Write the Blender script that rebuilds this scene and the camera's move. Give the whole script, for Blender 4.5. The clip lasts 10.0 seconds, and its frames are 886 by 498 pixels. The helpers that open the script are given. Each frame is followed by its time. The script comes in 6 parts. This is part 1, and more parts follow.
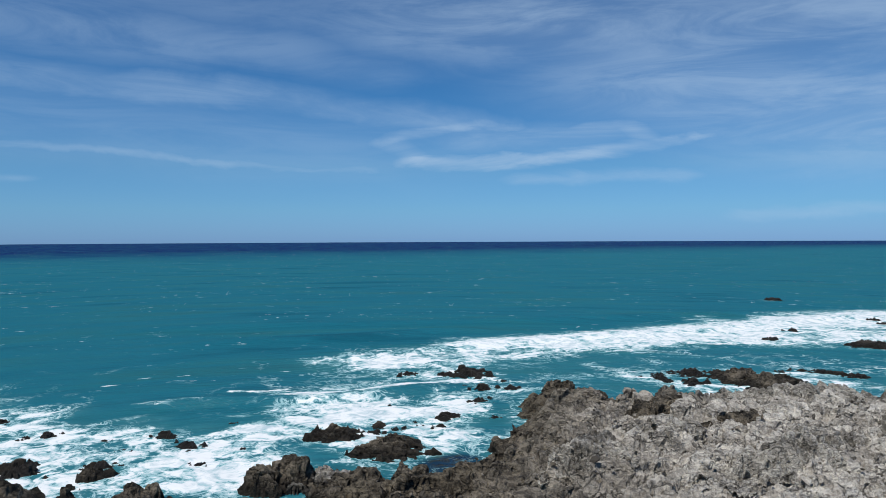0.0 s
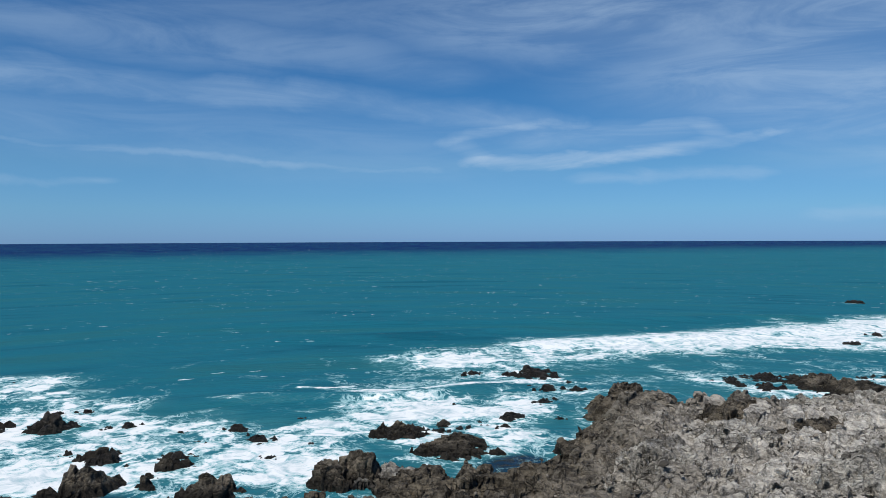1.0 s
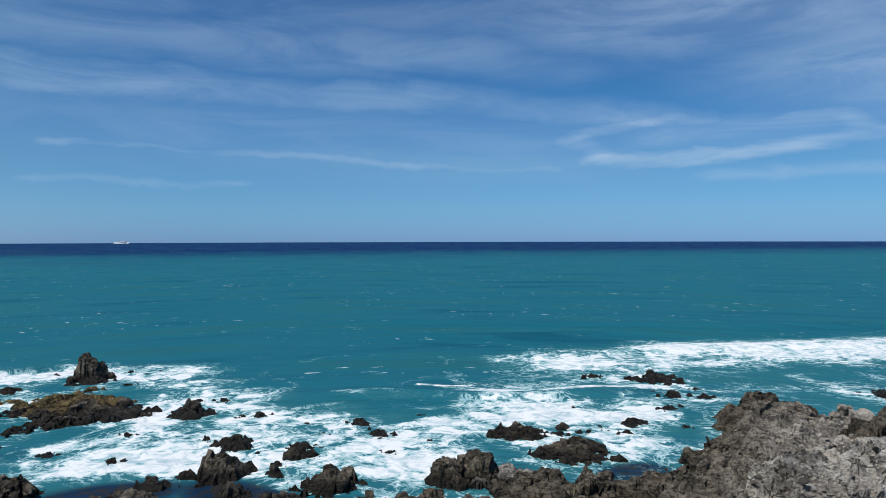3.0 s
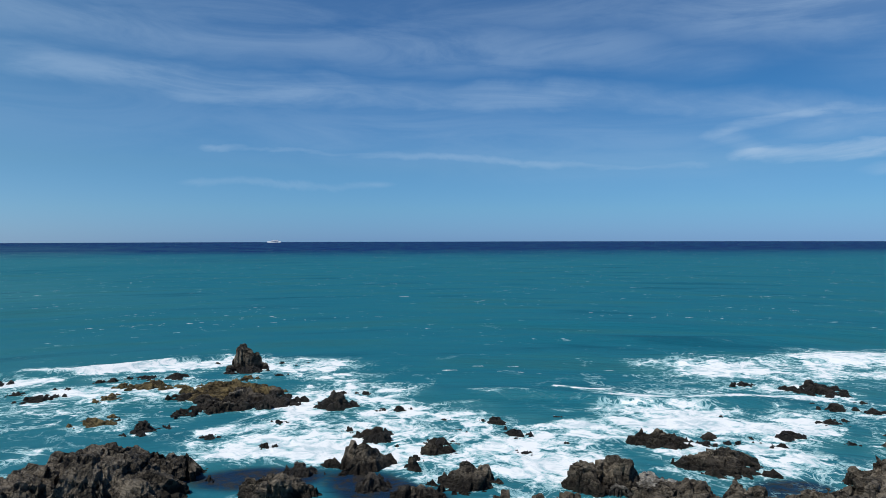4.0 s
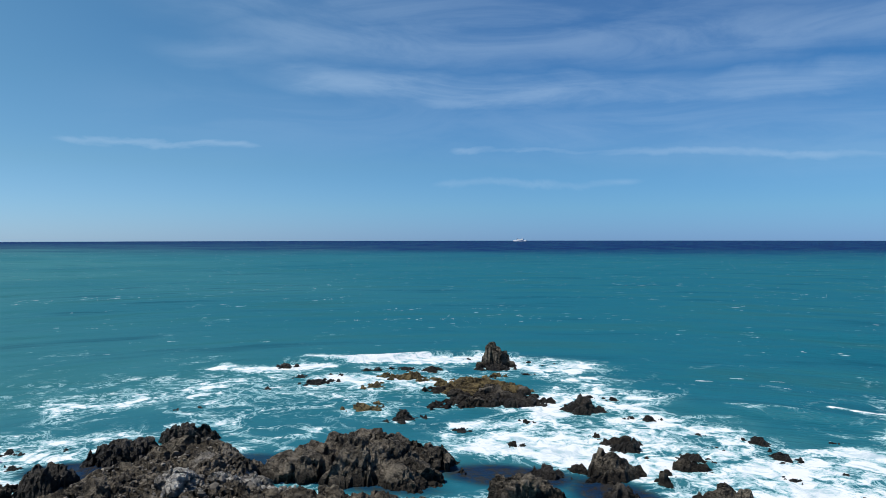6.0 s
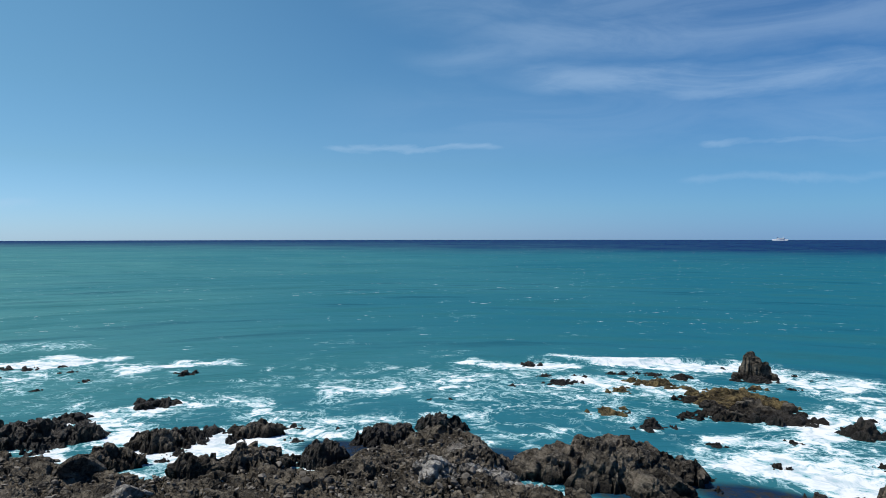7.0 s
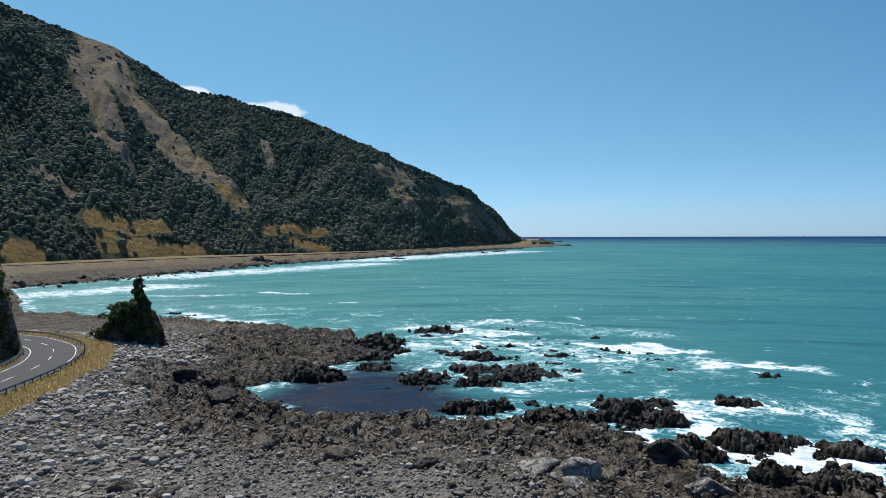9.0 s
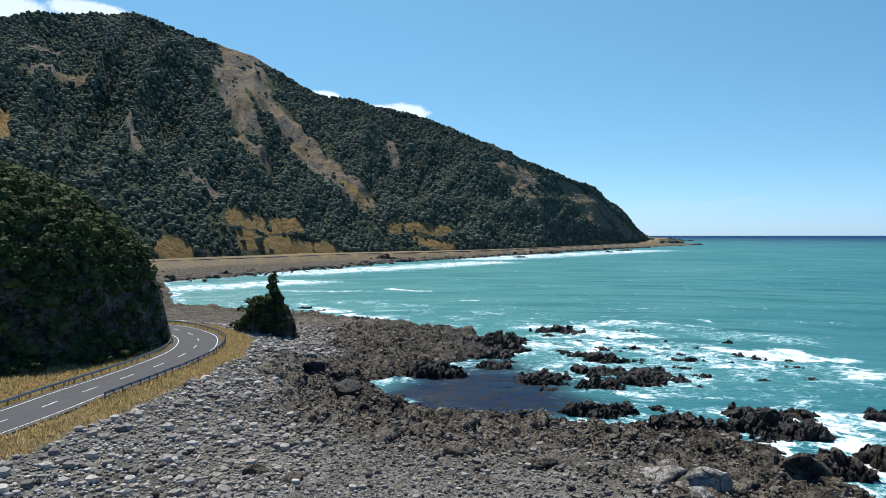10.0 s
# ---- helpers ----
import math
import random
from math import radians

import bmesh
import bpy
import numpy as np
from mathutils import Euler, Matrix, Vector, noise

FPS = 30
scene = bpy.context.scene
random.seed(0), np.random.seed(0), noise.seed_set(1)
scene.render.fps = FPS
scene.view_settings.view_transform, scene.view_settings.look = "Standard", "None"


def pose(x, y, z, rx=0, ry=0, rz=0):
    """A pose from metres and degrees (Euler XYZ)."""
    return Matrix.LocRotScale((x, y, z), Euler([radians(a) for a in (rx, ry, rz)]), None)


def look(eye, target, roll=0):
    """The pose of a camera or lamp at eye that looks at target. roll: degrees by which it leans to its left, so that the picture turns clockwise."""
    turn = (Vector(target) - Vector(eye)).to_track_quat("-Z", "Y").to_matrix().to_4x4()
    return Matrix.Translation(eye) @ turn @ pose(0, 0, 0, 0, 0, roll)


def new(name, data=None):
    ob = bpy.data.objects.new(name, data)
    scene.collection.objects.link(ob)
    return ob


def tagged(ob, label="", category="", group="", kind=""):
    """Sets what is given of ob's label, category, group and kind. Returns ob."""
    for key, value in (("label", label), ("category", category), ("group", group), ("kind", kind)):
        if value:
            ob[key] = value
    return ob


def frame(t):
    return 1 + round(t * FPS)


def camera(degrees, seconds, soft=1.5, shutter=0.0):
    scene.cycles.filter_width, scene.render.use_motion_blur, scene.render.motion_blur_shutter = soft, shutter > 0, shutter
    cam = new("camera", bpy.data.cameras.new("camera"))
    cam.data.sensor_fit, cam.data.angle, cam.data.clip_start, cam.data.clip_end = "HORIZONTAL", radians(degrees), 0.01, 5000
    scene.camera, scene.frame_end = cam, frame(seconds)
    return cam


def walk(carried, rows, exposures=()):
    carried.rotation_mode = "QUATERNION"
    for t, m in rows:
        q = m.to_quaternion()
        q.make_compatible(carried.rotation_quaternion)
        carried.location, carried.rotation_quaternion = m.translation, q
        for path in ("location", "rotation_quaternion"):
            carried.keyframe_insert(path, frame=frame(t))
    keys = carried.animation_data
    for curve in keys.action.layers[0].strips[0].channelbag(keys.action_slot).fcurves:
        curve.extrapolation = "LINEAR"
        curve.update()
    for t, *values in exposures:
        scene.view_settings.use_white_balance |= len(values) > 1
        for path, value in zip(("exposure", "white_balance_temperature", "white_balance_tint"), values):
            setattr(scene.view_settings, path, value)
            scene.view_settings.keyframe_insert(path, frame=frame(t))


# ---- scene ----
cam = camera(64.26, 10.0, soft=0.55)
PATH = [
    (0.0, pose(-0.00, -0.00, 24.00, 89.154, 0.258, -0.000)),
    (0.5, pose(-0.08, -0.13, 23.98, 89.166, 0.256, 2.033)),
    (1.0, pose(-0.05, -0.07, 23.98, 89.144, 0.226, 5.221)),
    (1.5, pose(-0.05, 0.08, 23.99, 89.153, 0.231, 6.466)),
    (2.0, pose(-0.07, 0.28, 23.98, 89.158, 0.225, 7.652)),
    (2.5, pose(-0.08, 0.31, 23.96, 89.160, 0.179, 10.391)),
    (4.0, pose(-0.23, 0.49, 23.95, 89.124, 0.125, 25.860)),
    (4.5, pose(-0.09, 0.64, 24.02, 89.108, 0.109, 31.132)),
    (5.0, pose(-0.02, 0.64, 24.18, 89.096, 0.100, 36.283)),
    (6.5, pose(-0.84, -0.10, 24.74, 89.013, 0.061, 53.359)),
    (7.0, pose(-1.05, -0.30, 24.83, 88.975, 0.052, 64.849)),
    (7.5, pose(-1.39, -0.52, 24.79, 88.945, 0.087, 76.131)),
    (8.0, pose(-1.47, -0.59, 24.80, 88.895, 0.130, 87.404)),
    (8.5, pose(-1.48, -0.78, 24.91, 88.817, 0.178, 98.425)),
    (9.0, pose(-1.43, -0.87, 25.04, 88.770, 0.215, 109.443)),
    (9.5, pose(-1.53, -0.72, 25.07, 88.714, 0.208, 119.054)),
    (10.0, pose(-1.63, -0.65, 25.04, 88.675, 0.138, 119.366)),
]
EXPOSURES = [(0.0, 0.0), (4.0, 0.0), (5.0, 0.07), (6.5, 0.15), (8.0, 0.13), (9.0, 0.27), (10.0, 0.52)]
walk(cam, PATH, EXPOSURES)

# ---- light ----
SUN_AZ, SUN_EL = radians(146), radians(59)
world = bpy.data.worlds.new("sky")
scene.world = world
world.use_nodes = True


def math_node(tree, op, a, b=None, clamp=False):
    n = tree.nodes.new("ShaderNodeMath")
    n.operation, n.use_clamp = op, clamp
    for slot, v in zip(n.inputs, (a, b)):
        if v is None:
            continue
        if isinstance(v, (int, float)):
            slot.default_value = v
        else:
            tree.links.new(v, slot)
    return n.outputs[0]


def smooth(tree, v, lo, hi, a=0.0, b=1.0):
    n = tree.nodes.new("ShaderNodeMapRange")
    n.interpolation_type = "SMOOTHSTEP"
    tree.links.new(v, n.inputs[0])
    for slot, val in zip(n.inputs[1:5], (lo, hi, a, b)):
        slot.default_value = val
    return n.outputs[0]


def mix(tree, fac, a, b, kind="MIX"):
    n = tree.nodes.new("ShaderNodeMix")
    n.data_type, n.blend_type, n.clamp_factor = "RGBA", kind, True
    for slot, v in zip((n.inputs[0], n.inputs[6], n.inputs[7]), (fac, a, b)):
        if isinstance(v, (int, float)):
            slot.default_value = v
        elif isinstance(v, tuple):
            slot.default_value = (*v, 1.0)
        else:
            tree.links.new(v, slot)
    return n.outputs[2]


def noise_tex(tree, vec, scale, detail=5.0, rough=0.55, distort=0.0, kind="FBM"):
    n = tree.nodes.new("ShaderNodeTexNoise")
    n.noise_type = kind
    n.inputs["Scale"].default_value, n.inputs["Detail"].default_value = scale, detail
    n.inputs["Roughness"].default_value, n.inputs["Distortion"].default_value = rough, distort
    if vec is not None:
        tree.links.new(vec, n.inputs["Vector"])
    return n.outputs[0]


def mapped(tree, vec, scale=(1, 1, 1), turn=(0, 0, 0), move=(0, 0, 0)):
    n = tree.nodes.new("ShaderNodeMapping")
    n.inputs["Scale"].default_value, n.inputs["Rotation"].default_value, n.inputs["Location"].default_value = scale, turn, move
    tree.links.new(vec, n.inputs["Vector"])
    return n.outputs[0]


def build_sky():
    tree = world.node_tree
    bg = tree.nodes["Background"]
    sky = tree.nodes.new("ShaderNodeTexSky")
    sky.sky_type, sky.sun_disc = "NISHITA", False
    sky.sun_elevation, sky.sun_rotation = SUN_EL, -SUN_AZ
    sky.altitude, sky.air_density, sky.dust_density, sky.ozone_density = 0, 1.0, 0.1, 3.0
    tex = tree.nodes.new("ShaderNodeTexCoord")
    way = tex.outputs["Generated"]
    split = tree.nodes.new("ShaderNodeSeparateXYZ")
    tree.links.new(way, split.inputs[0])
    up = split.outputs[2]
    az = math_node(tree, "MULTIPLY", math_node(tree, "ARCTAN2", math_node(tree, "MULTIPLY", split.outputs[0], -1.0), split.outputs[1]), 57.29578)
    # clear sea air: bluer than the model towards the horizon
    ramp = tree.nodes.new("ShaderNodeValToRGB")
    tree.links.new(up, ramp.inputs[0])
    stops = ((0.0, (0.21, 0.43, 1.0)), (0.04, (0.25, 0.50, 0.88)), (0.10, (0.27, 0.52, 0.78)), (0.20, (0.195, 0.485, 0.75)), (0.34, (0.115, 0.41, 0.69)), (1.0, (0.2, 0.45, 0.7)))
    while len(ramp.color_ramp.elements) < len(stops):
        ramp.color_ramp.elements.new(0.5)
    for e, (at, c) in zip(ramp.color_ramp.elements, stops):
        e.position, e.color = at, (*c, 1)
    clear = mix(tree, 1.0, sky.outputs[0], ramp.outputs[0], "MULTIPLY")
    # the brighter, paler half of the sky lies round the sun's side
    pale = tree.nodes.new("ShaderNodeValToRGB")
    tree.links.new(up, pale.inputs[0])
    stops = ((0.0, (0.43, 0.67, 1.15)), (0.10, (0.43, 0.64, 0.79)), (0.20, (0.48, 0.71, 0.75)), (0.34, (0.56, 0.82, 0.79)), (1.0, (0.5, 0.72, 0.85)))
    while len(pale.color_ramp.elements) < len(stops):
        pale.color_ramp.elements.new(0.5)
    for e, (at, c) in zip(pale.color_ramp.elements, stops):
        e.position, e.color = at, (*c, 1)
    sunny = tree.nodes.new("ShaderNodeVectorMath")
    sunny.operation = "DOT_PRODUCT"
    tree.links.new(way, sunny.inputs[0])
    sunny.inputs[1].default_value = (-math.sin(radians(126)), math.cos(radians(126)), 0)
    clear = mix(tree, smooth(tree, sunny.outputs["Value"], -0.12, 1.05), clear, mix(tree, 1.0, sky.outputs[0], pale.outputs[0], "MULTIPLY"))
    # thin high cloud: fibrous wisps along long soft streaks; azimuth and height of both ends, thickness, amount
    fibre = noise_tex(tree, mapped(tree, way, (1.6, 1.6, 9), (0.06, 0.09, 0)), 2.4, 8, 0.62, 0.9)
    sag = noise_tex(tree, mapped(tree, way, (1, 1, 2.2)), 5.0, 5, 0.6, 0.6)
    high = math_node(tree, "ADD", up, math_node(tree, "MULTIPLY", math_node(tree, "SUBTRACT", sag, 0.5), 0.045))
    flat = tree.nodes.new("ShaderNodeCombineXYZ")
    tree.links.new(math_node(tree, "MULTIPLY", az, 0.004), flat.inputs[0])
    tree.links.new(high, flat.inputs[1])

    def vector(op, a, b):
        n = tree.nodes.new("ShaderNodeVectorMath")
        n.operation = op
        tree.links.new(a, n.inputs[0])
        if isinstance(b, tuple):
            n.inputs[1].default_value = b
        elif b is not None:
            tree.links.new(b, n.inputs[1])
        return n

    cloudy = None
    for a1, u1, a2, u2, thick, amount in (
            (56, 0.215, 13, 0.187, 0.034, 0.34), (13, 0.187, -2, 0.160, 0.026, 0.34), (32, 0.117, 17, 0.101, 0.010, 0.3), (17, 0.101, 6, 0.096, 0.008, 0.22),
            (27, 0.277, 6.5, 0.230, 0.036, 0.20), (56, 0.268, 14, 0.252, 0.050, 0.26), (4.3, 0.137, -3, 0.163, 0.011, 0.55), (-3, 0.163, -5.4, 0.157, 0.010, 0.45),
            (4, 0.132, 2, 0.107, 0.010, 0.35), (2, 0.106, -8, 0.112, 0.012, 0.68), (-8, 0.112, -15.5, 0.122, 0.012, 0.72), (-15.5, 0.122, -20, 0.134, 0.010, 0.55),
            (-11.5, 0.152, -14.6, 0.152, 0.012, 0.45), (-14.6, 0.152, -16.4, 0.124, 0.010, 0.45), (-3, 0.140, -12, 0.140, 0.034, 0.34), (-6.7, 0.088, -18.4, 0.082, 0.012, 0.26),
            (-26, 0.146, -29, 0.110, 0.022, 0.42), (-20, 0.226, -34, 0.130, 0.090, 0.46), (-4, 0.300, -34, 0.260, 0.100, 0.46), (-24, 0.029, -34, 0.033, 0.012, 0.22),
            (45, 0.076, 31, 0.071, 0.007, 0.18), (64, 0.123, 61, 0.121, 0.007, 0.22), (45, 0.190, 21, 0.204, 0.024, 0.30), (73.3, 0.1215, 61.5, 0.1225, 0.006, 0.28),
            (62, 0.237, 46, 0.288, 0.034, 0.20), (102.4, 0.043, 96.7, 0.042, 0.006, 0.35), (105, 0.032, 96, 0.043, 0.008, 0.3), (44, 0.120, 32, 0.120, 0.006, 0.26),
            (56, 0.170, 30, 0.170, 0.090, 0.13), (8, 0.125, 34, 0.150, 0.080, 0.17), (8, 0.300, 60, 0.310, 0.060, 0.20)):
        p, e = (a1 * 0.004, u1, 0.0), ((a2 - a1) * 0.004, u2 - u1, 0.0)
        n2 = e[0] ** 2 + e[1] ** 2
        away = vector("SUBTRACT", flat.outputs[0], p)
        t = math_node(tree, "MULTIPLY", vector("DOT_PRODUCT", away.outputs[0], e).outputs["Value"], 1.0 / n2, True)
        along = vector("SCALE", away.outputs[0], None)
        tree.links.new(t, along.inputs["Scale"])
        along.inputs[0].default_value = e
        tree.links.remove(along.inputs[0].links[0])
        d = vector("LENGTH", vector("SUBTRACT", away.outputs[0], along.outputs[0]).outputs[0], None).outputs["Value"]
        veil = smooth(tree, d, thick, 0.0, 0.0, amount)
        cloudy = veil if cloudy is None else math_node(tree, "MAXIMUM", cloudy, veil)
    amount = math_node(tree, "MULTIPLY", cloudy, smooth(tree, fibre, 0.32, 0.66, 0.42, 1.12))
    col = mix(tree, amount, clear, (3.9, 5.3, 7.0))
    # small fair-weather heaps behind the ridge
    puff = noise_tex(tree, mapped(tree, way, (1, 1, 1.6)), 26.0, 6, 0.6)
    heap = None
    for a0, u0, long, thick in ((123.4, 0.167, 3.2, 0.013), (150.5, 0.262, 3.0, 0.016), (146, 0.270, 3.0, 0.013), (129.0, 0.186, 1.6, 0.010)):
        d = math_node(tree, "DIVIDE", math_node(tree, "SUBTRACT", az, a0), long)
        e = math_node(tree, "DIVIDE", math_node(tree, "SUBTRACT", up, u0), thick)
        q = math_node(tree, "ADD", math_node(tree, "MULTIPLY", d, d), math_node(tree, "MULTIPLY", e, e))
        q = smooth(tree, math_node(tree, "ADD", q, math_node(tree, "MULTIPLY", math_node(tree, "SUBTRACT", puff, 0.5), -2.6)), 1.05, 0.35)
        heap = q if heap is None else math_node(tree, "MAXIMUM", heap, q)
    col = mix(tree, math_node(tree, "MULTIPLY", heap, 0.6), col, (8.0, 8.2, 8.4))
    tree.links.new(col, bg.inputs[0])
    bg.inputs[1].default_value = 0.11


build_sky()
sun = new("sun", bpy.data.lights.new("sun", "SUN"))
sun.data.energy, sun.data.angle, sun.data.color = 4.3, radians(0.55), (1.0, 0.965, 0.91)
sun.matrix_world = look((-math.sin(SUN_AZ) * math.cos(SUN_EL) * 300, math.cos(SUN_AZ) * math.cos(SUN_EL) * 300, math.sin(SUN_EL) * 300), (0, 0, 0))


# ---- materials ----
def material(name, rough=0.8, spec=0.3):
    m = bpy.data.materials.new(name)
    m.use_nodes = True
    p = m.node_tree.nodes["Principled BSDF"]
    p.inputs["Roughness"].default_value = rough
    p.inputs["Specular IOR Level"].default_value = spec
    return m, m.node_tree, p


def place_out(tree):
    return tree.nodes.new("ShaderNodeNewGeometry").outputs["Position"]


def bump(tree, p, height, strength, distance):
    n = tree.nodes.new("ShaderNodeBump")
    n.inputs["Strength"].default_value, n.inputs["Distance"].default_value = strength, distance
    tree.links.new(height, n.inputs["Height"])
    tree.links.new(n.outputs[0], p.inputs["Normal"])


def attr(tree, name):
    n = tree.nodes.new("ShaderNodeAttribute")
    n.attribute_name = name
    return n.outputs["Fac"]


def rock_colour(tree, pos, dark, light, stain):
    """Mottled stone: broad patches, strata streaks, fine grain and lichen, and cracks with their shade painted in."""
    broad = noise_tex(tree, pos, 0.35, 4, 0.6)
    fine = noise_tex(tree, pos, 3.2, 7, 0.65)
    streak = noise_tex(tree, mapped(tree, pos, (0.5, 2.6, 3.4), (0.5, 0.3, 0.9)), 1.4, 5, 0.6, 0.4)
    col = mix(tree, smooth(tree, broad, 0.40, 0.60), dark, light)
    col = mix(tree, smooth(tree, fine, 0.35, 0.7, 0.0, 0.55), col, light)
    col = mix(tree, smooth(tree, streak, 0.52, 0.68, 0.0, 0.6), col, dark)
    col = mix(tree, smooth(tree, noise_tex(tree, pos, 0.8, 5, 0.6), 0.58, 0.72, 0.0, 0.5), col, stain)
    bent = tree.nodes.new("ShaderNodeVectorMath")
    bent.operation = "MULTIPLY_ADD"
    wob = tree.nodes.new("ShaderNodeTexNoise")
    wob.inputs["Scale"].default_value, wob.inputs["Detail"].default_value = 0.9, 5
    tree.links.new(pos, wob.inputs["Vector"])
    tree.links.new(wob.outputs["Color"], bent.inputs[0])
    bent.inputs[1].default_value = (1.1, 1.1, 1.1)
    tree.links.new(pos, bent.inputs[2])
    chip = tree.nodes.new("ShaderNodeTexVoronoi")
    chip.inputs["Scale"].default_value = 1.7
    tree.links.new(mapped(tree, bent.outputs[0], (0.7, 1.3, 1.5), (0.4, 0.2, 0.55)), chip.inputs["Vector"])
    tone = tree.nodes.new("ShaderNodeRGBToBW")
    tree.links.new(chip.outputs["Color"], tone.inputs[0])
    col = mix(tree, smooth(tree, tone.outputs[0], 0.35, 0.15, 0.0, 0.55), col, dark)
    col = mix(tree, smooth(tree, tone.outputs[0], 0.6, 0.85, 0.0, 0.5), col, light)
    fine = math_node(tree, "ADD", fine, math_node(tree, "MULTIPLY", tone.outputs[0], 0.35))
    broken = noise_tex(tree, pos, 0.45, 4, 0.6)
    # thin dark crack lines: dirt, plus crevice shade put into the colour
    lines = []
    for scale, thin, depth, long in ((0.55, 0.012, 0.45, 0.22), (1.5, 0.016, 0.35, 0.3)):
        n = noise_tex(tree, mapped(tree, bent.outputs[0], (long, 1.6, 1.5), (0.35, 0.25, 0.55)), scale, 6, 0.62)
        lines.append((smooth(tree, math_node(tree, "ABSOLUTE", math_node(tree, "SUBTRACT", n, 0.5)), thin, 0.0), depth))
    cell = tree.nodes.new("ShaderNodeTexVoronoi")
    cell.feature = "DISTANCE_TO_EDGE"
    cell.inputs["Scale"].default_value = 0.36
    tree.links.new(mapped(tree, bent.outputs[0], (0.6, 1.3, 1.2), (0.4, 0.2, 0.5)), cell.inputs["Vector"])
    lines.append((smooth(tree, cell.outputs["Distance"], 0.05, 0.0), 0.8))
    for line, depth in lines:
        line = math_node(tree, "MULTIPLY", line, smooth(tree, broken, 0.40, 0.58, 0.0, depth))
        col = mix(tree, line, col, tuple(0.25 * q for q in dark))
        fine = math_node(tree, "SUBTRACT", fine, math_node(tree, "MULTIPLY", line, 0.6))
    return col, fine, streak


def rock_material(name, dark, light, stain, rough=0.85, spec=0.25, tide=0.5):
    m, tree, p = material(name, rough, spec)
    pos = place_out(tree)
    col, fine, streak = rock_colour(tree, pos, dark, light, stain)
    # the wash keeps the foot of each rock black with weed up to a ragged tide line
    rise = tree.nodes.new("ShaderNodeSeparateXYZ")
    tree.links.new(pos, rise.inputs[0])
    line = math_node(tree, "ADD", rise.outputs[2], math_node(tree, "MULTIPLY", math_node(tree, "SUBTRACT", noise_tex(tree, pos, 0.7, 4, 0.6), 0.5), -2.2))
    col = mix(tree, smooth(tree, line, tide + 0.75, tide, 0.0, 0.85), col, (0.014, 0.0115, 0.009))
    tree.links.new(col, p.inputs["Base Color"])
    crack = tree.nodes.new("ShaderNodeTexVoronoi")
    crack.feature = "DISTANCE_TO_EDGE"
    crack.inputs["Scale"].default_value = 1.5
    tree.links.new(mapped(tree, pos, (1, 1.7, 1.3), (0.4, 0.2, 0.7)), crack.inputs["Vector"])
    h = math_node(tree, "ADD", math_node(tree, "MULTIPLY", fine, 0.9), math_node(tree, "MULTIPLY", streak, 0.6))
    h = math_node(tree, "ADD", h, smooth(tree, crack.outputs["Distance"], 0.0, 0.07, 0.0, 0.35))
    bump(tree, p, h, 1.0, 0.6)
    return m


DARK = rock_material("wet_black_rock", (0.010, 0.0085, 0.007), (0.095, 0.080, 0.062), (0.045, 0.032, 0.018), 0.55, 0.35)
BROWN = rock_material("brown_rock", (0.017, 0.0145, 0.0110), (0.235, 0.20, 0.152), (0.10, 0.079, 0.046))
OCHRE = rock_material("ochre_weed_rock", (0.06, 0.044, 0.02), (0.27, 0.20, 0.085), (0.06, 0.048, 0.03), 0.75, 0.25, -0.5)
GREY = rock_material("pale_grey_rock", (0.16, 0.146, 0.124), (0.60, 0.565, 0.50), (0.33, 0.285, 0.21))


def ground_material():
    m, tree, p = material("shore_ground", 0.9, 0.2)
    pos = place_out(tree)
    dark, fine, streak = rock_colour(tree, pos, (0.045, 0.037, 0.028), (0.245, 0.21, 0.16), (0.13, 0.10, 0.06))
    pale, _, _ = rock_colour(tree, pos, (0.29, 0.265, 0.23), (0.70, 0.66, 0.59), (0.42, 0.36, 0.27))
    cell = tree.nodes.new("ShaderNodeTexVoronoi")
    cell.inputs["Scale"].default_value = 2.4
    tree.links.new(pos, cell.inputs["Vector"])
    grey = tree.nodes.new("ShaderNodeRGBToBW")
    tree.links.new(cell.outputs["Color"], grey.inputs[0])
    shingle = mix(tree, grey.outputs[0], (0.10, 0.092, 0.078), (0.36, 0.335, 0.295))
    shingle = mix(tree, smooth(tree, noise_tex(tree, pos, 0.12, 4), 0.42, 0.6, 0.1, 0.6), shingle, (0.11, 0.098, 0.072))
    straw = mix(tree, noise_tex(tree, pos, 1.5, 6, 0.7), (0.17, 0.125, 0.055), (0.31, 0.235, 0.115))
    straw = mix(tree, smooth(tree, noise_tex(tree, pos, 0.25, 4), 0.52, 0.66, 0, 0.7), straw, (0.07, 0.08, 0.025))
    black, _, _ = rock_colour(tree, pos, (0.020, 0.0165, 0.012), (0.165, 0.14, 0.103), (0.085, 0.064, 0.036))
    col = mix(tree, attr(tree, "wet"), dark, black)
    col = mix(tree, attr(tree, "pale"), col, pale)
    col = mix(tree, attr(tree, "shingle"), col, shingle)
    col = mix(tree, attr(tree, "grass"), col, straw)
    tree.links.new(col, p.inputs["Base Color"])
    h = math_node(tree, "ADD", math_node(tree, "MULTIPLY", fine, 0.9), math_node(tree, "MULTIPLY", streak, 0.5))
    h = math_node(tree, "ADD", h, math_node(tree, "MULTIPLY", math_node(tree, "SUBTRACT", 1.0, cell.outputs["Distance"]), 0.35))
    bump(tree, p, h, 1.0, 0.55)
    return m


